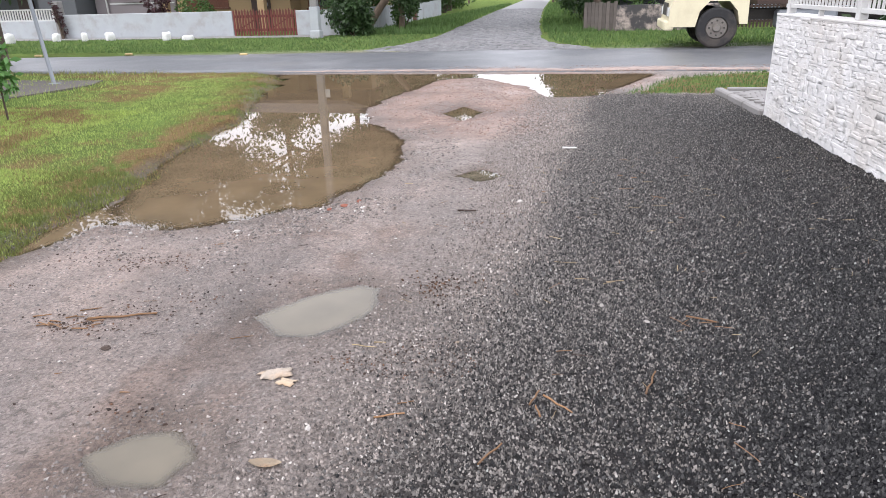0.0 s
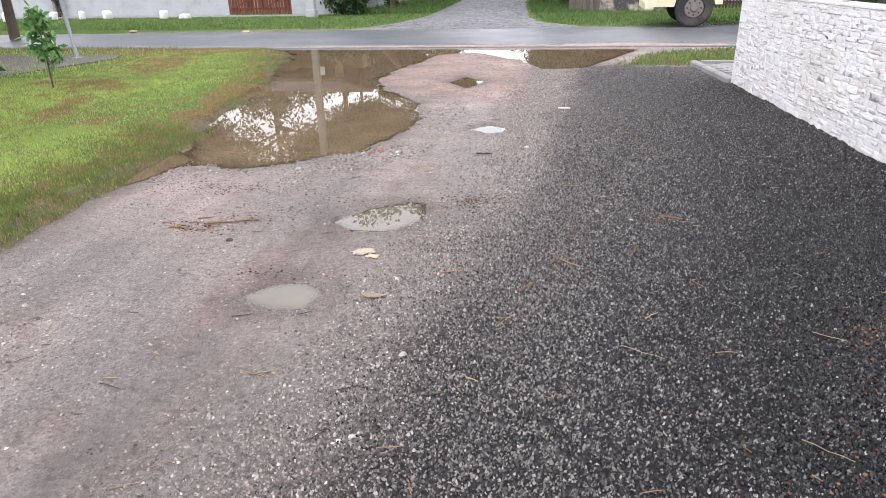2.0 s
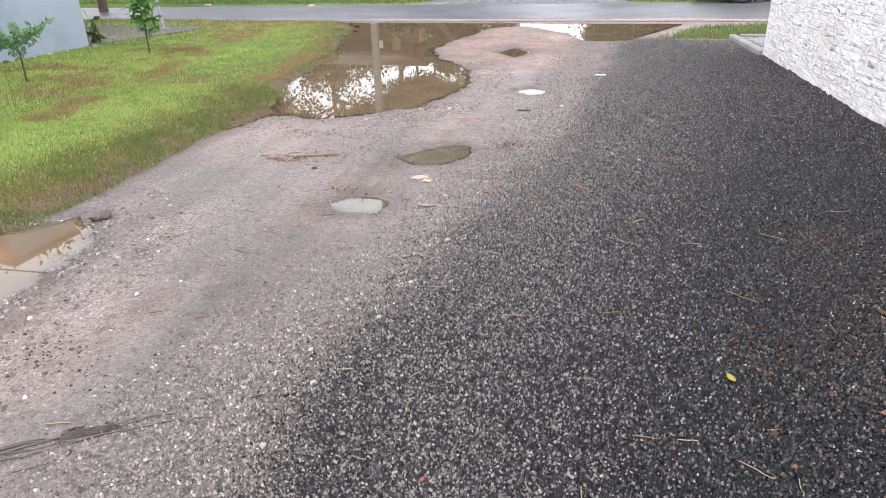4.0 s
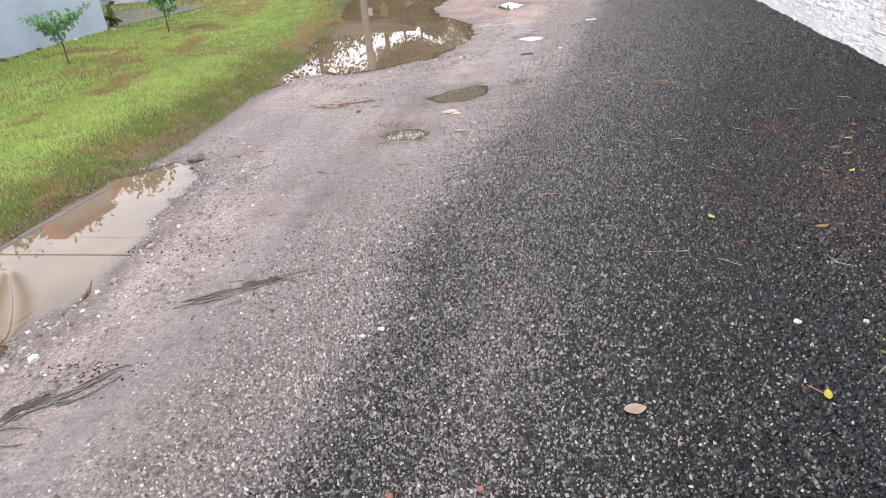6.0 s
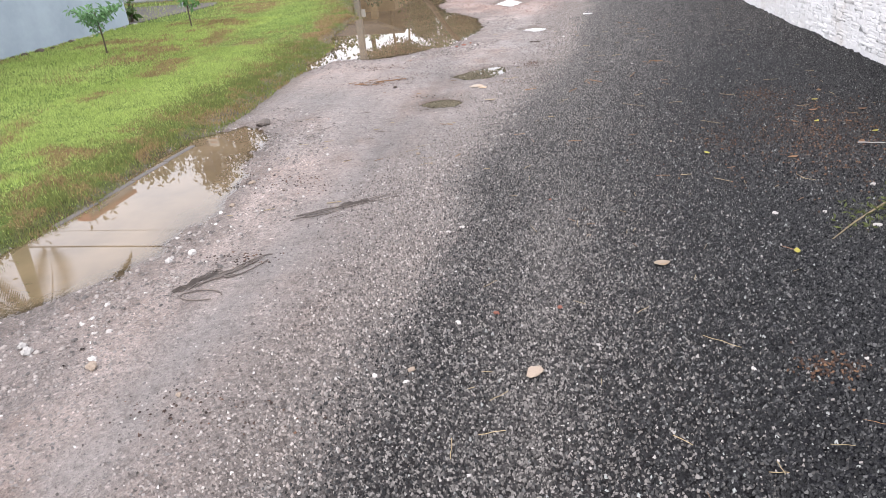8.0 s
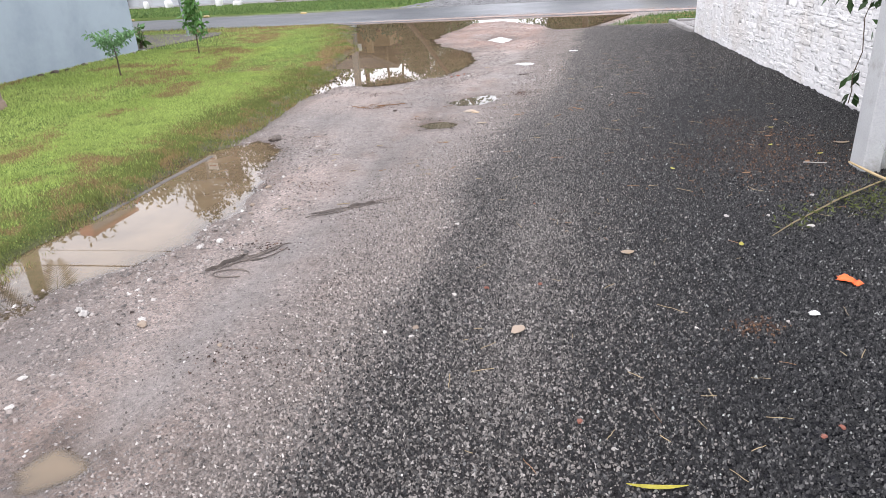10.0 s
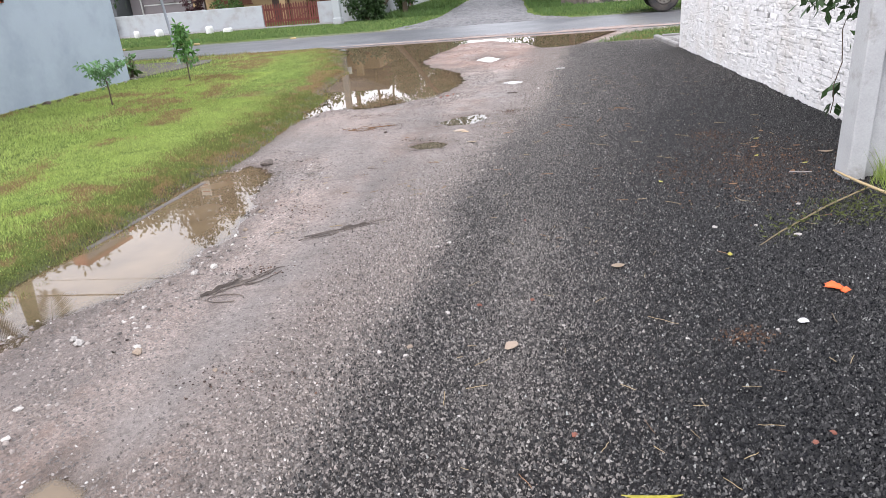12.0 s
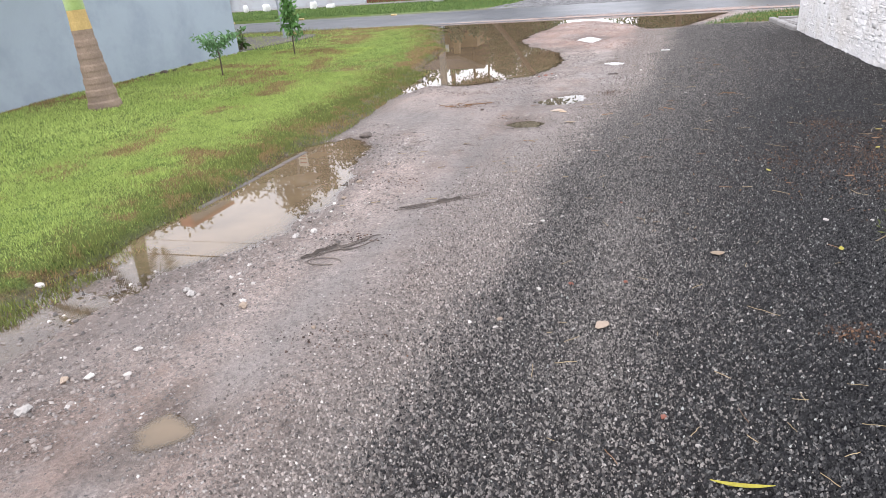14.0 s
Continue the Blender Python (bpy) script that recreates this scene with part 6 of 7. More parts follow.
# ---------------------------------------------------------------- small loose things on the lane
M_PALESTONE = material("pale_loose_stone", (0.47, 0.44, 0.41), 0.7, 0.15, 30, 200, 0.4, per_object=0.25)
M_TANSTONE = material("tan_loose_stone", (0.30, 0.235, 0.18), 0.75, 0.2, 30, 200, 0.4, per_object=0.25)
M_REDBRICK = material("brick_fragment", (0.26, 0.10, 0.07), 0.8, 0.2, 30, 200, 0.4, per_object=0.2)
M_STRAW = material("dry_straw", (0.34, 0.26, 0.145), 0.7, 0.2, 40, 200, 0.2, per_object=0.35)
M_TWIG = material("brown_twig", (0.24, 0.135, 0.07), 0.75, 0.25, 40, 200, 0.3, per_object=0.35)
M_DRYLEAF = material("pale_dry_leaf", (0.46, 0.37, 0.27), 0.65, 0.15, 30, 150, 0.3, tint=(0.45, 0.27, 0.15), tint_scale=9)
M_YELLOWLEAF = material("yellow_fallen_leaf", (0.55, 0.48, 0.07), 0.5, 0.15, 30, 150, 0.2, tint=(0.3, 0.33, 0.06), tint_scale=12)
M_DARKCLOD = material("dark_earth_clod", (0.095, 0.07, 0.058), 0.85, 0.3, 20, 150, 0.6)
M_NET = material("muddy_black_fabric", (0.12, 0.10, 0.088), 0.75, 0.25, 20, 120, 0.5, tint=(0.19, 0.155, 0.13), tint_scale=9, tint_amount=0.85)
M_ORANGE = material("bright_orange_plastic", (0.85, 0.14, 0.03), 0.4, 0.1, 20, 100, 0.1)
M_PAPER = material("crumpled_white_paper", (0.80, 0.79, 0.77), 0.6, 0.06, 20, 100, 0.2)

pebble_meshes = []
for k in range(7):
    bm = bmesh.new()
    bmesh.ops.create_icosphere(bm, subdivisions=2, radius=0.5)
    for v in bm.verts:
        v.co = Vector((v.co.x, v.co.y * 0.75, v.co.z * 0.5)) * (1 + 0.45 * noise.noise(v.co * 2.5 + Vector((k * 5.3, 0, 0)))) + 0.04 * noise.noise_vector(v.co * 7)
    me = bpy.data.meshes.new("loose_stone")
    bm.to_mesh(me)
    bm.free()
    pebble_meshes.append(me)
coloured = {}
turn = random.Random(5)


def loose_stone(x, y, size, mat, label, group="loose stones on the lane"):
    k = turn.randrange(7)
    key = (k, mat.name)
    if key not in coloured:
        coloured[key] = pebble_meshes[k].copy()
        coloured[key].materials.append(mat)
    ob = new("loose_stone", coloured[key])
    size *= 0.62
    ob.matrix_basis = Matrix.Translation((x, y, ground_z(x, y) + size * 0.12)) @ Euler((0, 0, turn.uniform(0, 6.3))).to_matrix().to_4x4() @ Matrix.Diagonal((size, size, size, 1))
    return tagged(ob, label, "stone", group)


for x, y, s in ((-0.26, 1.01, 0.075), (-0.48, 1.76, 0.05), (0.60, 2.97, 0.05), (0.81, 2.82, 0.045), (-0.31, 2.44, 0.04), (0.0, 4.74, 0.085), (-1.86, 3.78, 0.08), (-0.35, 0.42, 0.04), (-0.31, 0.45, 0.045), (-0.34, 0.06, 0.05), (-0.54, -0.26, 0.045), (-0.42, -0.49, 0.05), (-1.64, 0.01, 0.055),
                (-0.43, -0.87, 0.055), (-0.20, -1.22, 0.05), (-0.32, -1.31, 0.055), (-0.39, -1.37, 0.05), (1.40, -1.10, 0.06), (1.66, -1.07, 0.055), (-0.16, -2.31, 0.05), (-0.43, -2.71, 0.045), (-0.29, -2.74, 0.045), (-0.58, -2.74, 0.04), (0.62, -3.42, 0.035), (1.44, -2.43, 0.035), (1.02, -2.54, 0.04), (0.45, -2.43, 0.035),
                (-1.84, -1.70, 0.10), (-1.93, -1.80, 0.09), (-1.86, -3.48, 0.07), (-2.04, -3.53, 0.08), (-1.97, -3.28, 0.07), (-2.11, -2.69, 0.11), (-2.12, -3.82, 0.12), (-3.18, -2.76, 0.11), (2.03, -0.66, 0.06), (1.86, -1.24, 0.07), (-1.74, -2.72, 0.06), (-2.17, -2.65, 0.09)):
    loose_stone(x, y, s, M_PALESTONE, "pale loose stone chip lying on the wet lane")
for x, y, s in ((-0.29, -2.66, 0.055), (-1.70, -2.77, 0.10), (-2.14, -3.58, 0.08), (-0.05, 2.5, 0.04), (0.97, 0.18, 0.045), (0.40, -1.41, 0.05), (-0.75, -0.2, 0.04), (-1.2, -2.9, 0.05), (-0.9, 0.02, 0.06), (-1.95, -1.0, 0.08), (-2.0, -0.6, 0.09), (-1.93, -0.1, 0.07)):
    loose_stone(x, y, s, M_TANSTONE, "tan brown loose stone lying on the wet lane")
for x, y, s in ((0.28, -2.15, 0.05), (0.0, -2.22, 0.05), (0.50, -3.28, 0.05), (1.35, -3.26, 0.045), (1.43, -3.20, 0.045), (-1.32, 4.46, 0.10), (-1.25, 4.6, 0.08), (-1.4, 4.35, 0.07), (0.16, -0.9, 0.035)):
    loose_stone(x, y, s, M_REDBRICK, "red brick fragment lying on the lane", "brick fragments on the lane")
rk = loose_stone(-2.60, 0.88, 0.24, M_NET, "dark wet rock at the puddle's end")
flat = loose_stone(0.208, -2.637, 0.13, M_TANSTONE, "round flat tan stone pressed into the gravel")
flat.matrix_basis = flat.matrix_basis @ Matrix.Diagonal((1, 1, 0.35, 1))
loose_stone(-1.67, 2.18, 0.075, M_DARKCLOD, "dark brown earth clod on the mud", "earth clods on the lane")


def stick(x, y, length, angle, radius, mat, label, category="twig", group="twigs and straws on the gravel", bend=0.1, seed=0):
    r = random.Random(seed)
    z = ground_z(x, y)
    c, s = math.cos(angle), math.sin(angle)
    lift = 0.016 if inside(np.array(x), np.array(y), GRAVEL) > -0.2 else 0.003
    pts, rad = [], []
    for k in range(5):
        t = k / 4 - 0.5
        off = bend * length * (0.25 - t * t) * r.choice((-1, 1, 1))
        pts.append((t * length * c - off * s, t * length * s + off * c, radius + lift))
        rad.append(radius * (1 - 0.25 * k / 4))
    ob = part("twig", tube(bmesh.new(), pts, rad, 6), mat, smooth=True)
    ob.matrix_basis = pose(x, y, z)
    return tagged(ob, label, category, group)


for k, (x, y, ln, a) in enumerate(((0.34, 2.07, 0.11, 1.3), (0.43, 2.04, 0.15, -0.7), (0.36, 1.98, 0.07, 1.9), (0.22, 1.70, 0.14, 1.1), (0.79, 2.26, 0.18, 1.3), (1.06, 2.86, 0.14, -0.3), (-0.20, 1.89, 0.12, 0.4))):
    stick(x, y, ln, a, 0.0045, M_TWIG, "broken brown twig lying on the gravel", seed=k)
for k, (x, y, ln, a) in enumerate(((0.60, -1.38, 0.09, 1.4), (0.64, -1.36, 0.07, 1.2), (0.98, -1.54, 0.12, 1.2), (-0.06, -1.98, 0.16, 0.9), (0.89, -1.87, 0.09, 1.4), (0.99, -3.08, 0.11, 0.1), (1.0, -3.06, 0.10, 1.8), (0.72, -2.97, 0.13, -0.6), (0.94, -3.26, 0.10, -1.1), (1.22, -3.19, 0.17, 0.0), (1.11, -3.37, 0.12, 0.6), (0.61, -3.36, 0.12, 1.1), (0.80, -3.36, 0.09, -0.8), (0.93, -2.38, 0.28, -0.5), (-0.89, 0.22, 0.3, 0.6), (1.3, 0.6, 0.3, -0.6), (1.55, 1.4, 0.24, -0.5), (0.75, 1.15, 0.36, -0.45), (0.15, 1.35, 0.3, 1.1), (1.1, 1.2, 0.2, 0.2), (2.0, 1.9, 0.22, 0.1), (1.87, 3.61, 0.12, 0.2), (0.4, 3.5, 0.25, 0.0))):
    stick(x, y, ln * 0.55, a, 0.0014, M_STRAW, "dry pale straw lying on the gravel", "straw", seed=20 + k)
sc = random.Random(44)
for k in range(150):
    x, y = sc.uniform(-0.1, 2.6), sc.uniform(-4.0, 6.5)
    stick(x, y, sc.uniform(0.025, 0.10), sc.uniform(0, 3.1), sc.uniform(0.0010, 0.0018), M_STRAW if k % 3 else M_TWIG, "thin dry straw lying on the gravel", "straw", seed=60 + k)
for k in range(110):
    x, y = sc.uniform(-2.2, 1.3), sc.uniform(-1.2, 5.6)
    if all(inside(np.array(x), np.array(y), p) < -0.06 for p in PUDDLES.values()) and inside(np.array(x), np.array(y), LAWN) < -0.2:
        stick(x, y, sc.uniform(0.03, 0.12), sc.gauss(0.1, 0.6), sc.uniform(0.0012, 0.003), (M_TWIG, M_STRAW, M_DARKWOOD)[k % 3], ("broken brown twig lying on the mud", "thin dry straw lying on the mud", "dark rotten twig lying on the mud")[k % 3], "twig", "twigs on the mud", seed=400 + k)
for x, y, ln, a, r0 in ((-0.362, 4.458, 0.14, 0.1, 0.014), (-1.80, 2.48, 0.34, 0.35, 0.012)):
    stick(x, y, ln, a, r0 * 0.55, M_TWIG if y < 2.7 else M_DARKWOOD, "dark rotten stick lying on the mud", "stick", "dark sticks on the mud")
for k in range(16):
    stick(-2.05 + sc.gauss(0, 0.13), 2.36 + sc.gauss(0, 0.045), sc.uniform(0.04, 0.13), sc.uniform(-0.4, 0.9), sc.uniform(0.0015, 0.004), M_TWIG, "brown broken root fibre lying on the mud", "twig", "root fibres on the mud", seed=200 + k)
stick(0.3, 6.54, 0.14, 0.1, 0.010, M_PAPER, "short white stick lying on the gravel", "stick", "pale sticks")
stick(2.24, 0.04, 0.16, -0.1, 0.005, M_PALESTONE, "bleached white twig beside the pillar", "twig", "pale sticks")


def leaf(x, y, length, width, angle, mat, label, curl=0.25):
    bm = bmesh.new()
    rows = []
    for i in range(9):
        t = i / 8
        wd = width / 2 * math.sin(math.pi * min(0.04 + 0.94 * t, 1)) ** 0.8
        z = curl * length * (t - 0.5) ** 2
        rows.append([bm.verts.new(((t - 0.5) * length, s * wd, z + curl * 0.5 * abs(s) * wd)) for s in (-1, -0.5, 0, 0.5, 1)])
    for p, q in zip(rows, rows[1:]):
        for j in range(4):
            bm.faces.new((p[j], p[j + 1], q[j + 1], q[j]))
    bmesh.ops.solidify(bm, geom=bm.faces[:], thickness=0.0015)
    ob = part("fallen_leaf", bm, mat, smooth=True)
    ob.matrix_basis = pose(x, y, ground_z(x, y) + (0.012 if inside(np.array(x), np.array(y), GRAVEL) > -0.2 else 0.004), 0, 0, math.degrees(angle))
    return tagged(ob, label, "leaf", "fallen leaves on the lane")


leaf(-0.55, 1.55, 0.12, 0.05, 0.1, M_DRYLEAF, "narrow pale dry leaf on the mud")
leaf(0.754, -1.725, 0.08, 0.055, 0.3, M_DRYLEAF, "pale dry leaf curled on the gravel")
leaf(2.62, 0.67, 0.13, 0.05, 0.1, M_DRYLEAF, "pale dry leaf near the stone wall")
leaf(0.75, -3.60, 0.20, 0.02, 0.1, M_YELLOWLEAF, "long yellow blade-like leaf on the gravel")
for x, y, a in ((1.18, -0.10, 2.0), (2.19, 1.21, 0.2), (1.40, -1.57, 1.4), (2.36, 0.34, 0.5), (2.05, 0.6, 0.9)):
    leaf(x, y, 0.055, 0.028, a, M_YELLOWLEAF, "small yellow leaf fallen on the gravel")
for x, y, a in ((2.1, 0.9, 0.4), (2.3, 1.5, 1.4), (1.9, 0.6, 2.2), (2.45, 0.9, 0.2), (2.2, 0.1, 1.0), (1.7, -0.2, 0.3)):
    leaf(x, y, 0.07, 0.035, a, M_TWIG, "small brown leaf fallen on the gravel")


def strip(name, pts, width, mat, label, category, seed):
    """A crumpled flat strip of fabric lying along points."""
    r = random.Random(seed)
    bm = bmesh.new()
    rows = []
    for i, (x, y) in enumerate(pts):
        a, b = pts[max(i - 1, 0)], pts[min(i + 1, len(pts) - 1)]
        d = Vector((b[0] - a[0], b[1] - a[1], 0)).normalized()
        nrm = Vector((-d.y, d.x, 0))
        w = width * (0.35 + 0.65 * math.sin(math.pi * (i + 0.7) / (len(pts) + 0.4))) * r.uniform(0.7, 1.2)
        rows.append([bm.verts.new(Vector((x, y, ground_z(x, y) + 0.006 + 0.018 * r.random() * (j != 0 and j != 4))) + nrm * w * (j / 4 - 0.5)) for j in range(5)])
    for p, q in zip(rows, rows[1:]):
        for j in range(4):
            bm.faces.new((p[j], p[j + 1], q[j + 1], q[j]))
    bmesh.ops.solidify(bm, geom=bm.faces[:], thickness=0.004)
    return tagged(part(name, bm, mat, smooth=True), label, category, "rags on the lane")


def along(a, b, n, wob, seed):
    r = random.Random(seed)
    return [(a[0] + (b[0] - a[0]) * k / n + r.uniform(-wob, wob), a[1] + (b[1] - a[1]) * k / n + r.uniform(-wob, wob)) for k in range(n + 1)]


def cords(a, b, n, wob, seed, label):
    """A few thin strands pressed into the mud between two places."""
    r = random.Random(seed)
    rag = thing("rag", pose(0, 0, 0), label, "rag", "rags on the lane")
    for k in range(n):
        p0, p1 = sorted((r.uniform(0, 0.55), r.uniform(0.45, 1.0)))
        pts = []
        off = r.uniform(-wob, wob)
        for j in range(9):
            t = p0 + (p1 - p0) * j / 8
            off += r.uniform(-wob, wob) * 0.35
            d = Vector((b[0] - a[0], b[1] - a[1])).normalized()
            x, y = a[0] + (b[0] - a[0]) * t - d.y * off, a[1] + (b[1] - a[1]) * t + d.x * off
            pts.append((x, y, ground_z(x, y) + 0.004 + 0.004 * r.random()))
        part("strand", tube(bmesh.new(), pts, [r.uniform(0.0015, 0.0045) for _ in pts], 6), M_NET, rag, smooth=True)
    return rag


cords((-1.45, -1.22), (-0.80, -0.74), 7, 0.05, 1, "shredded muddy dark rag trodden into the lane")
strip("rag", along((-1.18, -1.02), (-1.02, -0.90), 6, 0.012, 2), 0.05, M_NET, "muddy dark fabric scrap trodden into the lane", "rag", 2)
loop = cords((-1.66, -2.12), (-1.38, -1.66), 4, 0.05, 4, "tangled muddy cord trodden into the lane")
for cx, cy, ra, rb, tilt in ((-1.53, -2.15, 0.11, 0.05, 0.15), (-1.42, -1.82, 0.16, 0.045, 1.1)):
    pts = []
    for j in range(15):
        a = 5.4 * j / 14
        u, w = ra * math.cos(a), rb * math.sin(a)
        x, y = cx + u * math.cos(tilt) - w * math.sin(tilt), cy + u * math.sin(tilt) + w * math.cos(tilt)
        pts.append((x, y, ground_z(x, y) + 0.006))
    part("strand", tube(bmesh.new(), pts, [0.0035] * 15, 6), M_NET, loop, smooth=True)
cords((-1.72, -2.18), (-1.38, -1.70), 4, 0.05, 3, "shredded muddy dark rag trodden into the lane")
strip("rag", along((-1.69, -2.14), (-1.56, -1.92), 6, 0.014, 3), 0.035, M_NET, "muddy dark fabric scrap trodden into the lane", "rag", 3)


def crumpled(name, x, y, sx, sy, h, mat, label, category, seed, angle=0.0, lift=0.012):
    bm = bmesh.new()
    bmesh.ops.create_grid(bm, x_segments=9, y_segments=7, size=0.5)
    for v in bm.verts:
        q = v.co * 4 + Vector((seed * 3.7, 0, 0))
        edge = 1 - max(abs(v.co.x), abs(v.co.y)) * 2
        v.co = Vector((v.co.x * sx * (1 + 0.4 * noise.noise(q)), v.co.y * sy * (1 + 0.5 * noise.noise(q + Vector((9, 0, 0)))), h * (0.25 + 0.75 * min(1, edge * 2)) * (0.6 + 0.8 * abs(noise.noise(q * 1.7)))))
    bmesh.ops.solidify(bm, geom=bm.faces[:], thickness=0.002)
    ob = part(name, bm, mat, smooth=True)
    ob.matrix_basis = pose(x, y, ground_z(x, y) + lift, 0, 0, angle)
    return tagged(ob, label, category)


M_LEAFPALE = material("bleached_dry_leaf", (0.40, 0.34, 0.28), 0.7, 0.2, 30, 150, 0.4, tint=(0.4, 0.27, 0.17), tint_scale=14)
crumpled("fallen_leaf", -0.77, 2.10, 0.13, 0.07, 0.022, M_LEAFPALE, "large bleached dry leaf crumpled on the mud", "leaf", 7, 25, 0.003)
crumpled("fallen_leaf", -0.70, 2.05, 0.07, 0.05, 0.015, M_DRYLEAF, "small brown dry leaf on the mud", "leaf", 8, -10, 0.003)
crumpled("plastic_scrap", 1.82, -1.99, 0.085, 0.045, 0.03, M_ORANGE, "bright orange plastic scrap on the black gravel", "scrap", 1, -25)
crumpled("plastic_scrap", 1.865, -2.03, 0.05, 0.03, 0.02, M_ORANGE, "bright orange plastic scrap on the black gravel", "scrap", 2, 40)
crumpled("paper_scrap", 1.57, -2.36, 0.045, 0.03, 0.02, M_PAPER, "crumpled white paper scrap on the black gravel", "scrap", 3, 20)
M_CRUMB = stone_material("dark_root_crumbs", [(0, (0.02, 0.014, 0.012)), (0.7, (0.06, 0.04, 0.032)), (1.0, (0.15, 0.08, 0.05))], 0.8, 0.2)
rs = np.random.default_rng(90)
for cx, cy, sx, sy, n in ((-1.98, 2.36, 0.15, 0.05, 130), (-1.75, 2.55, 0.16, 0.06, 90), (-1.55, 2.75, 0.18, 0.07, 80), (-1.15, 1.74, 0.2, 0.06, 60), (-0.9, 3.05, 0.22, 0.06, 60), (-2.2, 3.2, 0.3, 0.08, 240), (-2.75, 4.3, 0.2, 0.1, 160), (-3.3, 1.2, 0.12, 0.5, 300), (-3.3, 5.2, 0.12, 0.6, 300), (-4.2, 8.6, 0.2, 0.5, 260), (-1.7, -0.6, 0.3, 0.1, 200), (-1.5, -1.75, 0.1, 0.06, 120), (-1.0, -3.0, 0.25, 0.08, 150)):
    x, y = rs.normal(cx, sx, n), rs.normal(cy, sy, n)
    ob = stones("crumbs", rs, x, y, 0.005 + 0.010 * rs.random(n) ** 2, M_CRUMB, None, 0.5, 0.2)
    tagged(ob, "dark rotten root and leaf crumbs on the mud", "debris", kind="stuff")
drift = np.random.default_rng(92)
dx, dy = drift.uniform(-3.0, 0.6, 60000), drift.uniform(0.2, 6.0, 60000)
keep = (fractal(dx * 0.8 + 0.5 * dy, dy * 1.6, 1.1, 98) + 0.6 * fractal(dx, dy, 4.5, 99) > 0.62) & (inside(dx, dy, LAWN) < -0.15)
for poly in PUDDLES.values():
    keep &= inside(dx, dy, poly) < -0.05
dx, dy = dx[keep], dy[keep]
ob = stones("crumbs", drift, dx, dy, 0.004 + 0.009 * drift.random(len(dx)) ** 2, M_CRUMB, None, 0.4, 0.2)
tagged(ob, "dark drifts of leaf and root litter on the mud", "debris", kind="stuff")
M_RUSTGRIT = stone_material("rusty_brown_grit", [(0, (0.02, 0.012, 0.009)), (0.6, (0.062, 0.034, 0.022)), (1.0, (0.16, 0.09, 0.05))], 0.75, 0.2)
rs = np.random.default_rng(91)
for cx, cy, sx, sy, n in ((1.29, -2.50, 0.07, 0.05, 170), (1.84, 1.45, 0.16, 0.10, 260), (-0.28, 3.1, 0.10, 0.08, 130), (2.1, 0.5, 0.35, 0.5, 1900), (1.75, -0.1, 0.35, 0.4, 500), (1.33, 0.2, 0.14, 0.1, 130)):
    x, y = rs.normal(cx, sx, n), rs.normal(cy, sy, n)
    ob = stones("soil_patch", rs, x, y, 0.005 + 0.009 * rs.random(n), M_RUSTGRIT, None, 0.6, -0.4)
    tagged(ob, "rusty brown soil crumbs spilled over the gravel", "soil", kind="stuff")

# worn concrete edging between turf and puddle
edge = thing("edging", pose(0, 0, 0), "worn half-sunken concrete edging along the turf", "edging", kind="structure")
for k in range(6):
    y0 = -1.35 + 0.42 * k
    if k in (4,):
        continue
    bm = boxm(-0.03, 0.0, -0.06, 0.03, 0.41, -0.006, bevel=0.008, m=pose(-3.07 + 0.012 * k, y0, 0, 0, 0, -3))
    part("edging_stone", bm, M_CEMENT, edge)

# stalks and weeds at the pillar's foot
stalk = thing("dry_stalk", pose(0, 0, 0), "long dry cane leaning at the pillar's foot", "stalk")
part("stem", tube(bmesh.new(), [(2.46, 0.0, 0.06), (2.52, -0.36, 0.07), (2.62, -0.62, 0.06), (2.9, -1.1, 0.05), (3.2, -1.6, 0.05)], [0.007, 0.010, 0.011, 0.012, 0.012], 7), M_STRAW, stalk, smooth=True)
part("branch", tube(bmesh.new(), [(2.56, -0.42, 0.06), (2.16, -0.78, 0.04), (1.76, -1.22, 0.03), (1.6, -1.42, 0.025)], [0.006, 0.006, 0.005, 0.003], 6), M_STRAW, stalk, smooth=True)
wr = np.random.default_rng(61)
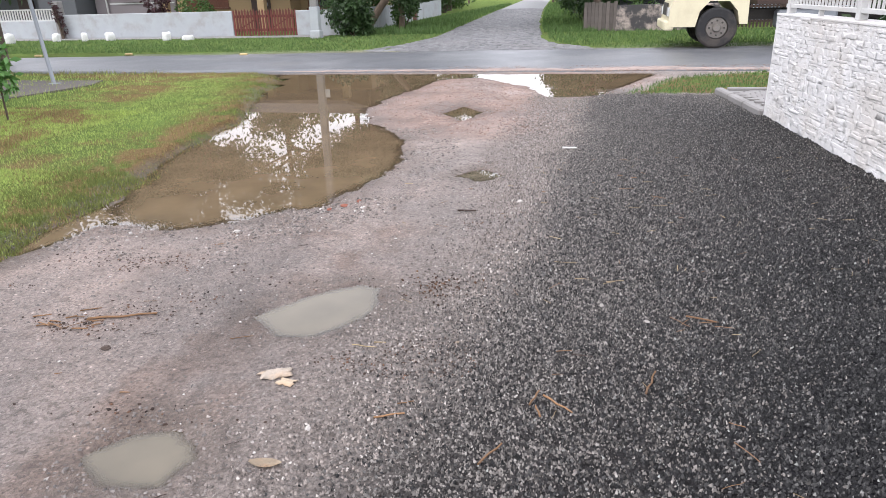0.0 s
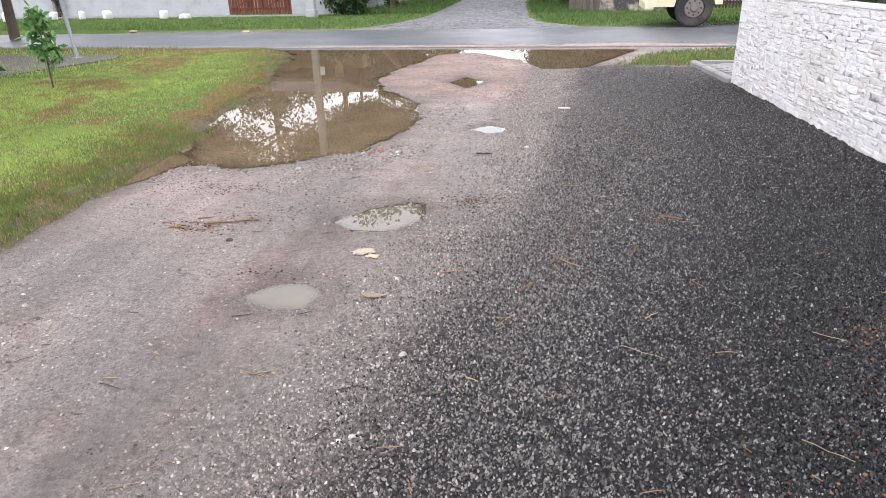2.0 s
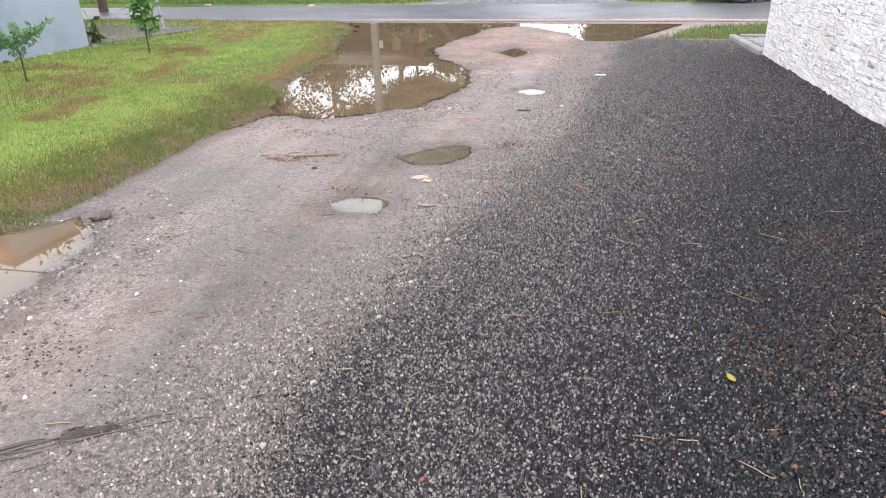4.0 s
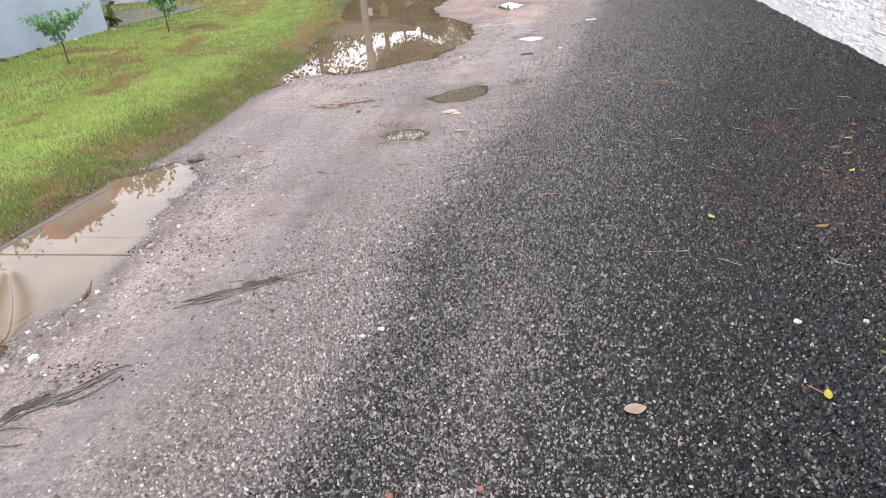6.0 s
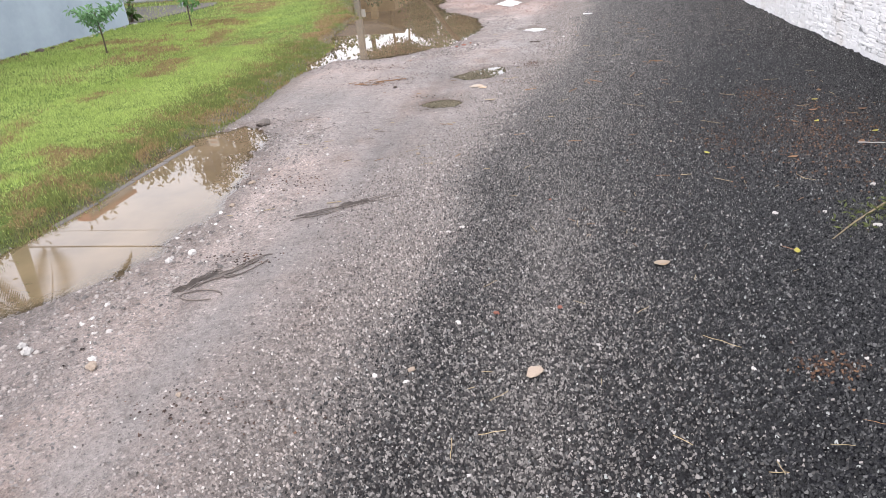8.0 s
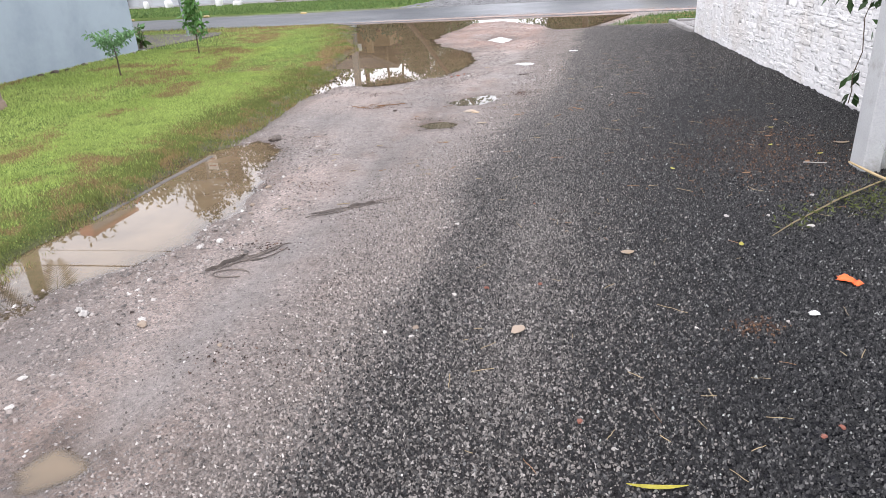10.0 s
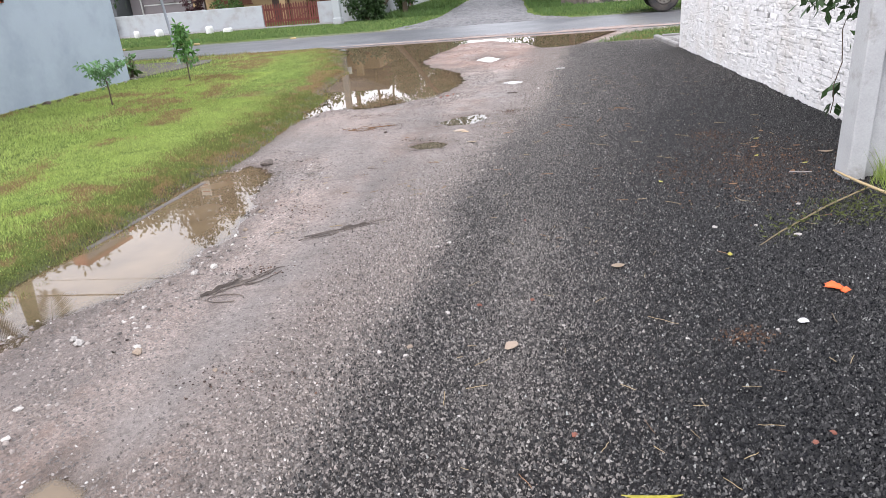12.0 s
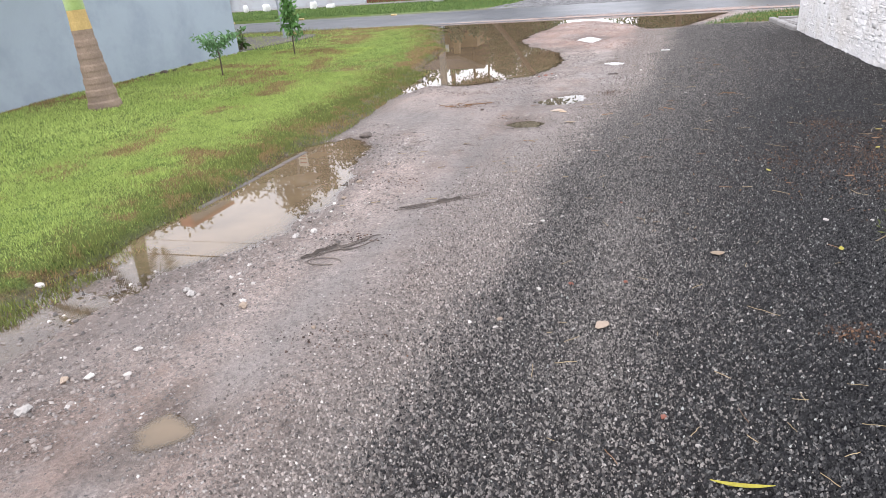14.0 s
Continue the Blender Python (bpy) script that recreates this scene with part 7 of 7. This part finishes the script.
cs = [(2.16, -0.82, 0.05), (2.24, -1.0, 0.06), (2.4, -0.95, 0.07), (1.95, -1.05, 0.04), (1.75, -1.25, 0.04), (2.55, -0.85, 0.07), (2.7, -1.0, 0.07), (2.35, -0.75, 0.05)]
v, f = leaf_cloud(wr, cs, 0.13, 900, 0.032, 0.0, 0.3)
v[:, 2] = np.maximum(v[:, 2], 0.02)
M_MOSSY = leaf_material("dark_olive_weeds", (0.085, 0.10, 0.028), 0.45, 0.7)
raw("foliage", v, f, M_MOSSY, stalk)
x, y = wr.normal(2.95, 0.16, 700), wr.normal(-0.2, 0.14, 700)
k = (x > 2.62)
rng = np.random.default_rng(62)
weeds = blades("weed_clump", x[k], y[k], ground_zs(x[k], y[k]), rng.uniform(0.08, 0.30, k.sum()), rng.uniform(0.005, 0.010, k.sum()), M_DEEPGRASS, "green weeds growing against the white pillar")

# rubble and earth at the foot of the blue-grey wall
for x, y, s in ((-8.93, 6.3, 0.16), (-8.9, 6.75, 0.13), (-8.92, 7.1, 0.17), (-8.88, 7.45, 0.12), (-8.9, 7.8, 0.16), (-8.85, 8.1, 0.14), (-8.95, 5.9, 0.1)):
    loose_stone(x, y, s, M_PALESTONE, "pale mortar rubble at the wall's foot", "rubble along the wall")
for x, y, s in ((-8.85, 6.15, 0.22), (-8.8, 5.3, 0.26), (-8.85, 5.0, 0.2), (-8.9, 4.8, 0.15), (-8.8, 5.6, 0.14)):
    loose_stone(x, y, s, M_DARKCLOD, "dark earth heap at the wall's foot", "earth heaps along the wall")

# yellow road studs
M_STUD = material("yellow_road_stud", (0.55, 0.42, 0.2), 0.6, 0.15, 20, 90, 0.2)
for x, y in ((-12.55, 17.38), (-8.77, 17.02), (-15.30, 17.06)):
    st = part("road_stud", boxm(-0.10, -0.06, -0.02, 0.10, 0.06, 0.04, bevel=0.02), M_STUD)
    st.matrix_basis = pose(x, y, 0.035, 0, 0, 4)
    tagged(st, "worn yellow road stud on the asphalt", "road stud", "road studs")
